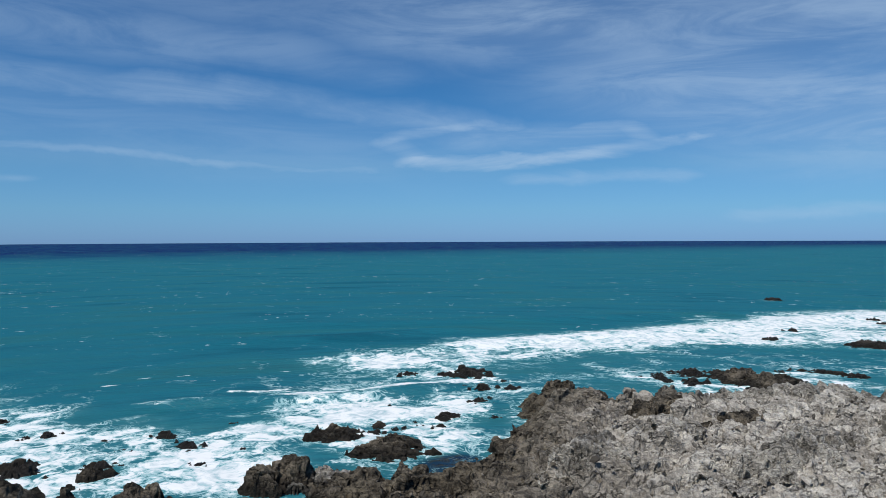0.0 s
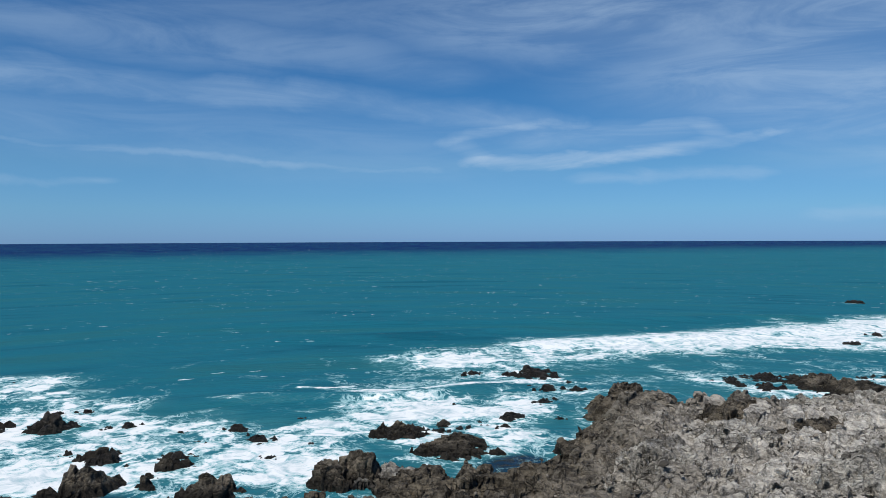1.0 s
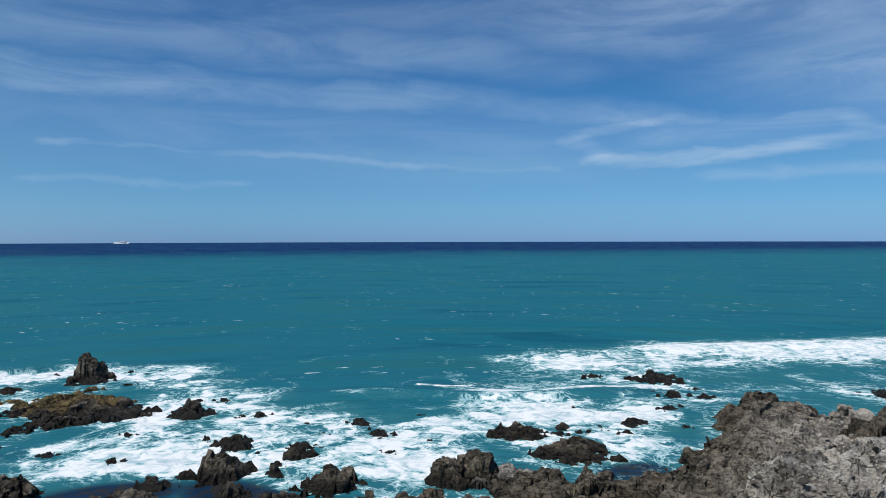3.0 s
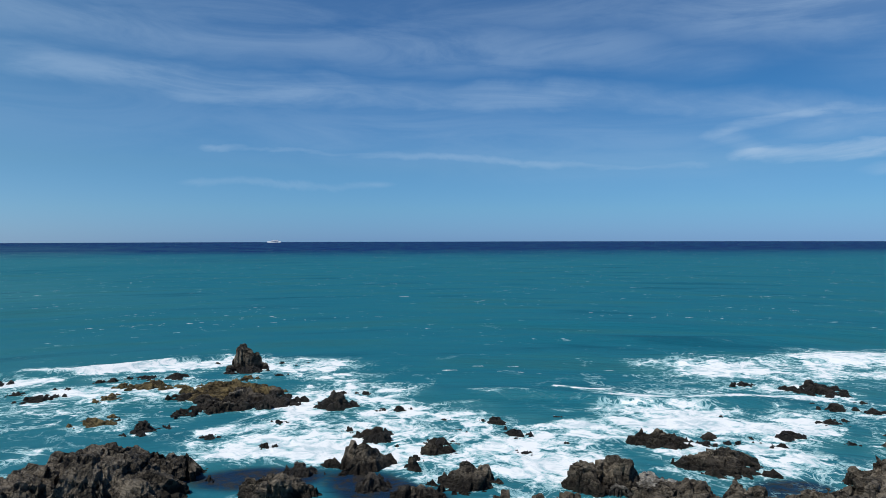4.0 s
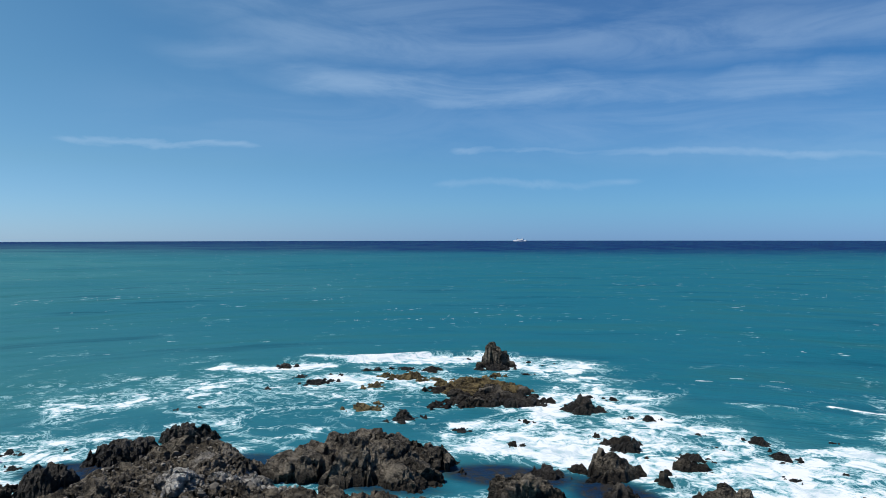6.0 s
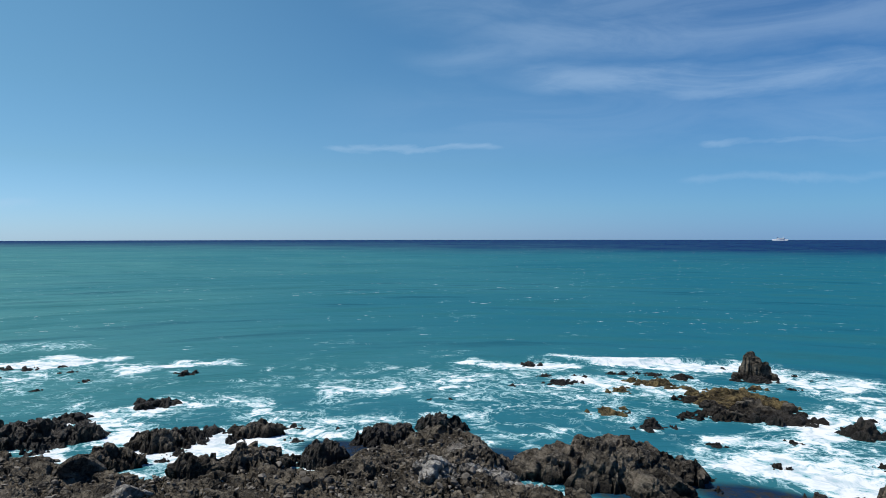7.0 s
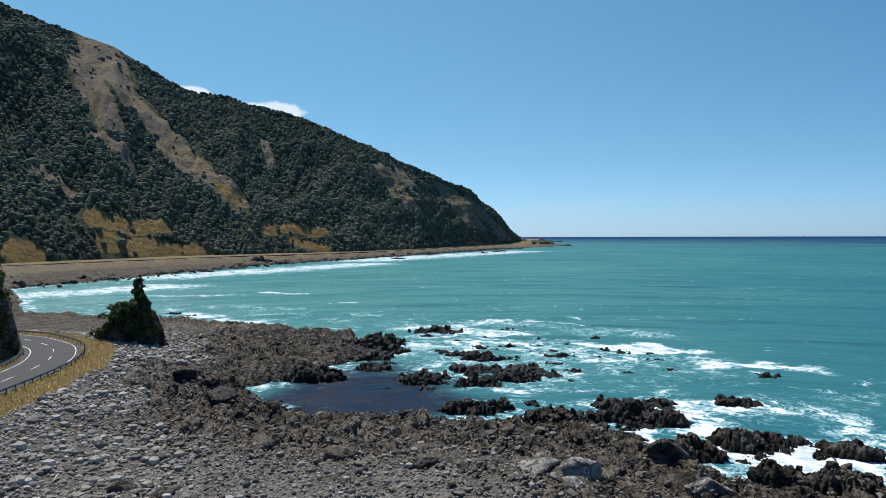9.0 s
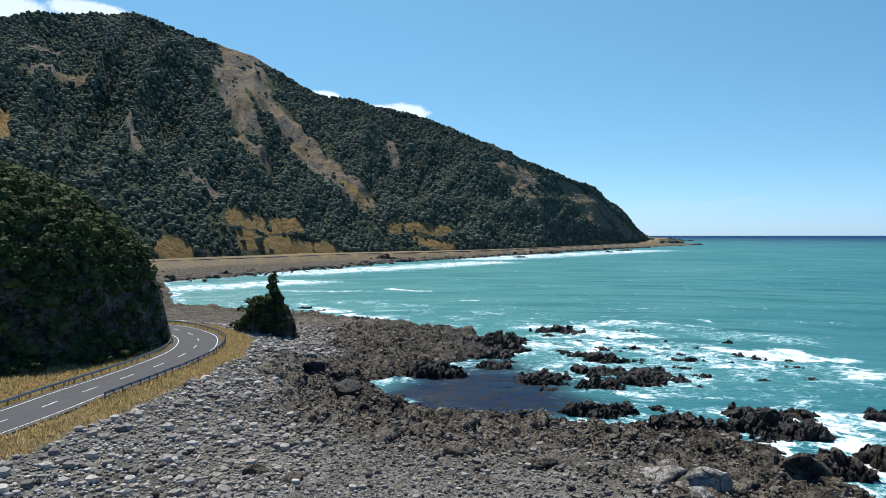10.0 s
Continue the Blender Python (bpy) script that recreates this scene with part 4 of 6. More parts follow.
rock(49.9, 116.8, 13.5, 12.8, 2.4, -23, BROWN)
rock(42.9, 123.8, 5.5, 5.2, 1.3, -19, DARK)
rock(37.8, 123.6, 2.2, 2.1, 0.5, -17, DARK)
rock(40.6, 115.5, 4.6, 4.3, 1.1, -19, DARK)
rock(125.2, 267.5, 5.3, 5.1, 1.3, -25, DARK)
rock(88.7, 179.3, 3.6, 3.4, 0.9, -26, DARK)
rock(76.8, 164.4, 4.1, 3.9, 1.0, -25, DARK)
rock(91.8, 154.2, 6.9, 6.5, 1.6, -31, DARK)
rock(96.4, 156.7, 3.9, 3.7, 1.2, -32, DARK)
rock(89.9, 155.6, 3.1, 2.9, 0.7, -30, DARK)
rock(122.2, 201.0, 4.0, 3.8, 1.0, -31, DARK)
rock(120.4, 192.5, 2.9, 2.7, 0.7, -32, DARK)
rock(63.7, 126.0, 2.8, 2.6, 0.6, -27, BROWN)
rock(59.8, 124.7, 2.2, 2.1, 0.5, -26, DARK)
rock(68.7, 123.2, 4.3, 4.1, 0.8, -29, BROWN)
rock(66.3, 124.4, 3.1, 2.9, 0.7, -28, DARK)
rock(70.4, 120.8, 3.6, 3.4, 0.9, -30, DARK)
rock(59.0, 111.9, 1.7, 1.6, 0.4, -28, DARK)
rock(-98.1, 43.0, 1.6, 1.5, 0.4, 66, DARK)
rock(-97.5, 46.1, 1.3, 1.2, 0.3, 64, DARK)
rock(-89.1, 26.0, 1.3, 1.3, 0.3, 73, DARK)
rock(-94.0, 11.0, 3.2, 3.1, 1.0, 83, DARK)
rock(-88.4, 12.6, 2.2, 2.1, 1.0, 82, DARK)
rock(-89.8, 9.2, 2.0, 1.9, 0.6, 84, DARK)
rock(-85.8, 19.6, 2.1, 2.0, 0.5, 77, DARK)
rock(-91.9, 21.2, 2.3, 2.2, 0.5, 77, DARK)
rock(-91.3, 16.2, 5.0, 4.8, 1.5, 80, BROWN)
rock(-92.4, 19.0, 1.9, 1.8, 1.0, 78, BROWN)
rock(-180.6, -46.7, 2.9, 2.8, 0.7, 104, DARK)
rock(-164.9, -48.1, 0.9, 0.9, 0.4, 106, DARK)
rock(-186.5, -43.3, 1.5, 1.5, 0.4, 103, DARK)
rock(-166.0, -35.1, 1.4, 1.3, 0.7, 102, DARK)
rock(-156.1, -32.7, 1.5, 1.5, 0.4, 102, DARK)
rock(-152.9, -39.0, 3.4, 3.2, 0.8, 104, DARK)
rock(-148.2, -33.1, 1.5, 1.4, 0.4, 103, DARK)
rock(-146.5, -30.6, 1.5, 1.4, 0.3, 102, DARK)
rock(-149.8, -28.6, 2.1, 2.0, 0.5, 101, DARK)
rock(-149.0, -24.1, 1.2, 1.2, 0.3, 99, DARK)
rock(-143.7, -25.8, 4.2, 3.9, 1.0, 100, DARK)
rock(-143.0, -28.2, 2.4, 2.2, 0.6, 101, DARK)
rock(-135.6, -25.4, 2.5, 2.4, 0.6, 100, DARK)
rock(-159.9, -27.2, 1.5, 1.4, 0.4, 100, DARK)
rock(-171.1, -22.1, 2.2, 2.1, 1.0, 97, DARK)
rock(-154.7, -18.0, 2.6, 2.5, 0.8, 97, DARK)
rock(-152.7, -14.5, 2.9, 2.8, 0.8, 95, DARK)
rock(-152.6, -8.9, 2.2, 2.1, 0.5, 93, DARK)
rock(-145.9, -8.9, 1.3, 1.2, 0.4, 93, DARK)
rock(-145.8, -18.5, 1.2, 1.2, 0.3, 97, DARK)
rock(-136.0, -4.5, 2.1, 2.0, 0.5, 92, DARK)
rock(-131.2, -11.6, 1.7, 1.6, 0.4, 95, DARK)
rock(-146.3, -7.1, 1.9, 1.8, 0.5, 93, DARK)
rock(-129.4, -20.7, 3.2, 3.1, 0.8, 99, DARK)
rock(-120.7, -20.1, 1.5, 1.4, 0.4, 99, DARK)
rock(-137.2, -38.4, 4.1, 3.9, 1.3, 106, DARK)
rock(-137.8, -35.2, 3.4, 3.2, 0.8, 104, DARK)
rock(-140.2, -34.0, 1.7, 1.6, 0.6, 104, DARK)
rock(-148.5, -43.9, 3.0, 2.8, 0.8, 106, DARK)
rock(-139.7, -44.4, 5.5, 5.3, 1.4, 108, DARK)
rock(-148.3, -40.6, 1.8, 1.7, 0.5, 105, DARK)
rock(-124.0, -28.0, 8.5, 8.0, 2.0, 103, DARK)
rock(-126.1, -24.6, 3.1, 3.0, 0.8, 101, DARK)
rock(-120.9, -29.6, 4.9, 4.6, 1.2, 104, DARK)
rock(-111.9, -36.1, 3.1, 3.0, 1.6, 108, DARK)
rock(-123.7, -37.6, 7.3, 7.0, 1.8, 107, DARK)
rock(-124.9, -34.5, 3.0, 2.9, 0.7, 105, DARK)
rock(-102.5, -23.0, 2.7, 2.6, 0.8, 103, DARK)
rock(-102.9, -27.4, 2.9, 2.8, 0.9, 105, DARK)
rock(-112.2, 6.1, 5.4, 5.1, 1.3, 87, DARK)
rock(-111.2, 3.8, 2.9, 2.8, 0.7, 88, DARK)
rock(-135.4, 11.4, 3.6, 3.4, 0.9, 85, DARK)
rock(-105.8, -13.4, 2.0, 1.9, 1.9, 97, BROWN)
rock(-104.6, -10.2, 6.5, 6.2, 1.6, 95, DARK)
rock(-108.3, -5.2, 5.0, 4.8, 1.2, 92, DARK)
rock(-99.1, -3.1, 3.8, 3.6, 1.5, 92, DARK)
rock(-97.7, -7.1, 4.5, 4.3, 1.1, 94, DARK)
rock(-93.7, -8.2, 3.1, 3.0, 0.8, 95, DARK)
rock(-89.3, -9.5, 1.4, 1.3, 0.3, 96, DARK)
rock(-91.8, 4.6, 6.7, 6.3, 1.8, 87, BROWN)
rock(-96.8, 8.6, 2.6, 2.4, 0.6, 85, DARK)
rock(-94.2, 11.1, 3.1, 3.0, 0.8, 83, DARK)
rock(-90.3, 9.4, 1.8, 1.7, 0.7, 84, DARK)
rock(-88.7, 12.6, 2.0, 1.9, 0.9, 81, DARK)
rock(-86.5, 6.1, 2.6, 2.5, 0.7, 86, BROWN)
rock(-84.5, 4.6, 1.5, 1.4, 0.5, 86, BROWN)
rock(-171.4, -60.1, 6.6, 6.2, 1.9, 109, DARK)
rock(-168.9, -65.6, 5.3, 5.0, 1.6, 111, DARK)
rock(-162.2, -62.0, 3.2, 3.0, 0.8, 111, DARK)
rock(-157.8, -52.8, 1.8, 1.7, 0.4, 108, DARK)
rock(-164.9, -47.7, 1.2, 1.2, 0.4, 106, DARK)
rock(-150.6, -46.7, 1.1, 1.1, 0.3, 107, DARK)
rock(-151.0, -44.5, 2.8, 2.7, 0.7, 106, DARK)
rock(-141.4, -50.5, 3.8, 3.6, 0.8, 110, BROWN)
rock(-139.0, -46.3, 3.7, 3.5, 1.3, 108, BROWN)
rock(-141.7, -43.3, 3.7, 3.5, 0.9, 107, DARK)
rock(-115.2, -44.7, 7.5, 7.2, 1.8, 111, DARK)
rock(-107.3, -40.7, 2.5, 2.4, 0.6, 111, DARK)
rock(-105.4, -46.9, 1.7, 1.6, 0.4, 114, DARK)
rock(-121.6, -57.1, 5.4, 5.1, 1.3, 115, DARK)
rock(-126.1, -55.3, 1.8, 1.7, 0.4, 114, DARK)
rock(-137.4, -62.0, 5.0, 4.7, 1.2, 114, DARK)
rock(-148.7, -66.4, 8.9, 8.4, 2.3, 114, DARK)
rock(-131.5, -68.4, 13.3, 12.6, 3.2, 118, DARK)
rock(-162.3, -118.0, 8.0, 7.6, 1.9, 126, DARK)
rock(-180.6, -145.6, 3.1, 2.9, 0.9, 129, DARK)
rock(-183.1, -155.5, 4.4, 4.2, 1.0, 130, DARK)
rock(-164.2, -140.3, 4.7, 4.5, 1.1, 131, DARK)
rock(-156.3, -108.9, 4.2, 4.0, 1.0, 125, DARK)
rock(-152.5, -94.5, 3.3, 3.1, 0.8, 122, DARK)
rock(-96.6, -71.5, 3.9, 3.7, 2.2, 127, DARK)
rock(-57.5, 83.6, 4.9, 3.0, 2.6, 35, DARK)
rock(-39.9, 62.9, 5.8, 3.5, 3.2, 32, BROWN)
rock(-35.0, 64.8, 2.2, 1.3, 1.8, 28, BROWN)
rock(-27.7, 62.5, 5.7, 3.4, 2.6, 24, BROWN)
rock(-36.4, 73.8, 3.2, 1.9, 0.9, 26, DARK)
rock(-44.9, 73.3, 4.3, 2.6, 1.4, 32, BROWN)
rock(-44.5, 58.2, 4.6, 2.8, 1.5, 37, DARK)
rock(-13.5, 86.0, 6.5, 3.9, 1.7, 9, BROWN)
rock(-6.2, 78.7, 7.3, 4.4, 2.2, 4, BROWN)
rock(-66.6, 80.7, 7.4, 4.4, 2.0, 40, DARK)
rock(-75.3, 84.4, 6.2, 3.7, 1.5, 42, OCHRE)
rock(-27.1, 64.6, 3.0, 1.8, 1.9, 23, BROWN)
rock(-1904, -419, 21.8, 15.3, 5.9, 102, DARK)
rock(-2171, -441, 28.4, 19.9, 10.3, 101, DARK)
rock(-2042, -390, 20.0, 14.0, 6.4, 101, DARK)
rock(-2050, -363, 13.3, 9.3, 4.7, 100, DARK)
rock(-1430, -239, 16.2, 11.4, 4.3, 99, DARK)
rock(-868, -253, 8.7, 6.1, 2.6, 106, DARK)
rock(-927, -251, 7.7, 5.4, 2.0, 105, DARK)
rock(-958, -252, 11.1, 7.8, 2.9, 105, DARK)
rock(-524, -356, 17.2, 12.1, 7.8, 124, DARK)
rock(-256, -310, 9.6, 6.7, 1.6, 141, DARK)
rock(-273, -317, 13.3, 9.3, 2.4, 139, DARK)
rock(-440, -330, 6.1, 4.3, 1.5, 127, DARK)
rock(-656, -280, 10.3, 7.2, 2.0, 113, DARK)
rock(-775, -289, 9.3, 6.5, 1.7, 110, DARK)
rock(-305, -311, 10.4, 7.3, 1.8, 136, DARK)


def swell(x, y, x1, y1, x2, y2, high, width):
    """One wave: a crest from point to point, steeper on its shoreward side."""
    ex, ey = x2 - x1, y2 - y1
    n = math.hypot(ex, ey)
    t = ((x - x1) * ex + (y - y1) * ey) / (n * n)
    d = ((x - x1) * ey - (y - y1) * ex) / n + 1.5 * np.sin(t * 9)
    w = np.where(d > 0, width * 0.6, width * 1.6)
    return high * np.exp(-(d / w) ** 2) * step(-0.15, 0.2, t) * step(1.15, 0.8, t)


def build_sea():
    radii = np.concatenate([np.linspace(0.01, 46, 8), spread(50, 4960, 0.55, 1.025, 160)])
    angles = np.concatenate([np.arange(-37, 157, 0.46), np.arange(158, 322, 4.0)])
    x, y, faces = polar(angles, radii)
    flat = plan3(x, y, 1.0)
    r = np.hypot(x, y)
    edge = inside_distance(x, y, SHORE)
    foam = np.zeros(x.shape)
    wx, wy = x + 12 * (fbm(flat * 0.08, 4, 71) - 0.5), y + 12 * (fbm(flat * 0.08, 4, 72) - 0.5)
    for x1, y1, x2, y2, width, amount in SURF:
        ex, ey = x2 - x1, y2 - y1
        t = np.clip(((wx - x1) * ex + (wy - y1) * ey) / (ex * ex + ey * ey + 1e-6), 0, 1)
        d = np.hypot(wx - x1 - t * ex, wy - y1 - t * ey)
        foam = np.maximum(foam, (0.87 if amount > 0.7 else 0.82) * amount * step(width * 2.0, width * 0.2, d))
    for x1, y1, wide, deep, high, turn, mat in ROCKS:
        by = np.flatnonzero((np.abs(wx - x1) < wide + 3) & (np.abs(wy - y1) < wide + 3))
        d = np.hypot(wx[by] - x1, wy[by] - y1)
        foam[by] = np.maximum(foam[by], 0.5 * step(wide * 0.8 + 2.5, wide * 0.4, d))
    foam = np.maximum(foam, 0.52 * step(-10, -1, edge) * (r < 400))
    foam = np.maximum(foam, 0.28 * step(-85, -25, edge + 30 * (fbm(flat * 0.03, 3, 73) - 0.5)) * step(420, 250, r))
    pool = np.maximum(mound(wx, wy, -99, -50, 24, 25, 35, 1), np.maximum(mound(x, y, -80, 24, 8, 5, 40, 1), mound(x, y, 64, 92, 12, 7, -20, 1)))
    pool = np.maximum(pool, np.maximum(mound(x, y, -58, 44, 14, 5, 20, 0.8), mound(x, y, -33, 57, 14, 6, -20, 1)))
    pool = np.maximum(pool, np.maximum(mound(x, y, -47, 55.5, 10, 5, 35, 1), np.maximum(mound(x, y, -71, 39, 7, 4, 40, 0.9), mound(x, y, 0.5, 75, 6, 4, 40, 0.8))))
    foam = foam * (1 - 0.85 * pool)
    pool = np.maximum(pool, mound(wx, wy, -110, -54, 30, 26, 35, 0.75))
    az = np.degrees(np.arctan2(-x, y))
    shelf = step(1500, 620, (r + 300 * (fbm(flat * 0.004, 3, 75) - 0.5)) * np.interp(az, (-35, 5, 40, 60, 95, 110), (0.45, 0.9, 1.0, 0.85, 0.6, 0.4)))
    # sunward bay: silt, and sun glitter put into the water colour
    silt_glitter = step(38, 128, az + 30 * (fbm(flat * 0.01, 3, 76) - 0.5)) * step(3800, 1200, r) * step(60, 150, r)
    z = 0.25 * (fbm(np.stack([x * 0.04, y * 0.12, 0 * x], 1), 3, 81) - 0.5) * step(4000, 200, r)
    out = step(2, -25, edge)
    z = z + out * (swell(x, y, -90, 184, 110, 222, 0.9, 4) + swell(x, y, -60, 158, 10, 184, 0.9, 4) + swell(x, y, -45, 98, 5, 112, 0.9, 2.5)
                   + swell(x, y, -130, 60, -98, 112, 1.0, 2.5) + swell(x, y, -20, 142, 140, 215, 0.8, 5))
    z = z + 0.35 * step(0.4, 0.9, foam) * (fbm(flat * 0.5, 3, 85) - 0.3)
    open_sea = step(0, -40, edge) * step(2600, 900, r)
    me = mesh_from("sea", np.stack([x, y, z], 1), faces, SEA, True, {"foam": foam, "pool": pool, "shelf": shelf, "silt_glitter": silt_glitter, "open": open_sea})
    tagged(new("sea", me), "teal sea with white surf, whitecaps and a navy horizon", "sea", kind="structure")


build_sea()


# ---- rocks ----
def ico(level):
    bm = bmesh.new()
    bmesh.ops.create_icosphere(bm, subdivisions=level, radius=1.0)
    v = np.array([p.co[:] for p in bm.verts])
    f = np.array([[p.index for p in face.verts] for face in bm.faces])
    bm.free()
    return v, f


BALLS = {k: ico(k) for k in (1, 2, 3, 4)}


def lump(rng, level, size, sharp=1.0):
    """A broken stone: a ball cut by random planes, then roughened; its middle at the origin."""
    v, f = BALLS[level]
    r = np.full(len(v), 1.25)
    for _ in range(13):
        n = rng.normal(size=3)
        n /= np.linalg.norm(n)
        d = rng.uniform(0.55, 0.98)
        dot = v @ n
        r = np.minimum(r, np.where(dot > 0.05, d / np.maximum(dot, 0.05), 9))
    off = rng.uniform(-50, 50, 3)
    if level > 2:
        r = r * (1 + 0.30 * sharp * (ridged(v * 1.9 + off, 4, 7) - 0.55) + 0.14 * sharp * (fbm(v * 6.0 + off, 3, 9) - 0.5))
    elif level > 1:
        r = r * (1 + 0.3 * sharp * (fbm(v * 2.5 + off, 3, 7) - 0.5))
    p = v * r[:, None]
    p = p * np.asarray(size)
    p[:, :2] += np.outer(p[:, 2], rng.uniform(-0.25, 0.25, 2))
    return p, f


def turned(p, deg):
    c, s = math.cos(radians(deg)), math.sin(radians(deg))
    q = p.copy()
    q[:, 0], q[:, 1] = p[:, 0] * c - p[:, 1] * s, p[:, 0] * s + p[:, 1] * c
    return q


def gather(pieces):
    verts, faces, n = [], [], 0
    for p, f in pieces:
        verts.append(p)
        faces.append(f + n)
        n += len(p)
    return np.vstack(verts), np.vstack(faces)


ROCK_LABELS = {"wet_black_rock": ("wet black jagged sea rock awash in white surf", "rock"),
               "brown_rock": ("brown grey jagged sea rock standing in foam", "rock"),
               "ochre_weed_rock": ("low rock covered in ochre brown weed among surf", "rock"),
               "pale_grey_rock": ("pale grey weathered boulder on the dark shore rock", "boulder")}


def crag_sheet(wide, deep, cell, lumps, rng, rough, floor=-1.3, blocky=(1.1, 2.2), turn=0.0):
    """A single craggy sheet: the highest of several wedge-shaped blocks at each place, broken along its beds."""
    nu, nv = max(8, int(wide * 1.5 / cell)), max(8, int(deep * 1.5 / cell))
    u, v = np.meshgrid(np.linspace(-0.75, 0.75, nu) * wide, np.linspace(-0.75, 0.75, nv) * deep)
    u, v = u.ravel(), v.ravel()
    off = rng.uniform(-90, 90, 3)
    size = min(wide, deep)
    q = np.stack([u, v, 0 * u], 1) / max(0.8, 0.3 * size) + off
    bend = 0.2 * size
    wu, wv = u + bend * (fbm(q * 1.1, 4, 3, 0.6) - 0.5), v + bend * (fbm(q * 1.1 + 40, 4, 4, 0.6) - 0.5)
    h = np.full(u.shape, floor)
    dip_u, dip_v = math.sin(STRIKE - turn), -math.cos(STRIKE - turn)
    for cu, cv, ru, rv, around, tall in lumps:
        c, s = math.cos(around), math.sin(around)
        a, b = ((wu - cu) * c + (wv - cv) * s) / ru, (-(wu - cu) * s + (wv - cv) * c) / rv
        far = np.zeros(u.shape)
        start, sides = rng.uniform(0, 6.28), rng.integers(5, 9)
        for k in range(sides):
            t = start + 6.283 * k / sides + rng.uniform(-0.35, 0.35)
            far = np.maximum(far, (a * math.cos(t) + b * math.sin(t)) / rng.uniform(0.72, 1.05))
        tip = rng.uniform(0.15, 0.5)
        lean = 1 + tip * (dip_u * (wu - cu) / ru + dip_v * (wv - cv) / rv) + rng.uniform(-0.2, 0.2) * a + rng.uniform(-0.2, 0.2) * b
        h = np.maximum(h, -0.6 + (tall + 0.6) * np.clip(lean, 0.4, 1.5) * np.maximum(1 - far ** rng.uniform(*blocky), -1))
    h = np.maximum(h, floor)
    p = np.stack([u, v, h], 1)
    up = h > floor + 0.02
    big, small = min(max(0.24 * size, 0.45), 1.9), min(max(0.09 * size, 0.28), 0.62)
    p[up] = broken(p[up] + off, grid_normals(p, nv, nu)[up], turn, big, small, min(0.40 * big, 1.1 * rough), min(0.36 * small, 0.5 * rough), int(off[0]) & 255) - off
    i, j = np.meshgrid(np.arange(nv - 1), np.arange(nu - 1), indexing="ij")
    f = np.stack([i * nu + j, i * nu + j + 1, i * nu + nu + j + 1, i * nu + nu + j], -1).reshape(-1, 4)
    f = f[(h[f] > floor).any(1)]
    used = np.unique(f)
    remap = np.zeros(len(u), int)
    remap[used] = np.arange(len(used))
    return p[used], remap[f]


def rock_mesh(wide, deep, high, seed, mat, turn):
    rng = np.random.default_rng(seed)
    wide, deep, high = wide * 1.3, deep * 1.15, high * 0.88
    n = 4 if wide < 1.6 else 6 if wide < 3 else 9 if wide < 6 else 14
    lumps = [(rng.uniform(-0.12, 0.12) * wide, 0, wide * 0.40, deep * 0.42, rng.uniform(-0.4, 0.4), high * 0.85),
             (rng.uniform(-0.12, 0.12) * wide, rng.uniform(-0.1, 0.1) * deep, wide * 0.27, deep * 0.30, rng.uniform(-0.8, 0.8), high)]
    for k in range(n):
        a, q = rng.uniform(0, 6.28), rng.uniform(0.2, 0.52)
        s = rng.uniform(0.08, 0.22)
        lumps.append((math.cos(a) * q * wide, math.sin(a) * q * deep, wide * s * 1.2, deep * s, rng.uniform(-0.6, 0.6), min(high * rng.uniform(0.2, 0.8), 0.8 * s * wide)))
    v, f = crag_sheet(wide, deep, min(max(wide / 20, 0.1), 0.26), lumps, rng, min(0.22 + 0.2 * high, 0.7), turn=radians(turn))
    return mesh_from("rock", v, f, mat, False)


def build_rocks():
    for k, (x, y, wide, deep, high, turn, mat) in enumerate(ROCKS):
        ob = new("rock", rock_mesh(wide, deep, high, 100 + k, mat, turn))
        ob.matrix_world = pose(x, y, 0, 0, 0, turn)
        label, cat = ROCK_LABELS[mat.name]
        tagged(ob, label, cat, "rocks in the surf")


build_rocks()


def outcrop(x, y, wide, deep, turn, high, count, mat, seed, label, base=0.0, size=0.28):
    """A jagged reef of many tilted blocks grown together."""
    rng = np.random.default_rng(seed)
    lumps = []
    for k in range(7):
        a, q = rng.uniform(0, 6.28), 0.6 * math.sqrt(rng.uniform(0, 1))
        lumps.append((math.cos(a) * q * wide * 0.45, math.sin(a) * q * deep * 0.45, wide * 0.30, deep * 0.32, rng.normal(0, 0.3), high * rng.uniform(0.45, 0.85)))
    # wet reefs end in sharp teeth, the dry ledges are flatter
    teeth, low, top = (count * 2, 0.5, 1.0) if mat is DARK else (count, 0.4, 0.85)
    for k in range(teeth):
        a, q = rng.uniform(0, 6.28), math.sqrt(rng.uniform(0, 1))
        tall = high * (1 - 0.6 * q * q) * rng.uniform(low, top)
        s = max(max(wide, deep) * size * rng.uniform(0.3, 0.75) * 0.5, 0.62 * tall)
        lumps.append((math.cos(a) * q * wide * 0.45, math.sin(a) * q * deep * 0.45, s * 1.5, s * 0.85, rng.normal(0, 0.4), tall))
    v, f = crag_sheet(wide, deep, 0.17 if wide < 17 else 0.21, lumps, rng, 0.55, blocky=(0.95, 2.2) if mat is DARK else (1.3, 3.2), turn=radians(turn))
    ob = new("rock_outcrop", mesh_from("rock_outcrop", v, f, mat, False))
    ob.matrix_world = pose(x, y, base, 0, 0, turn)
    tagged(ob, label, "rock outcrop", "outcrops along the shore")


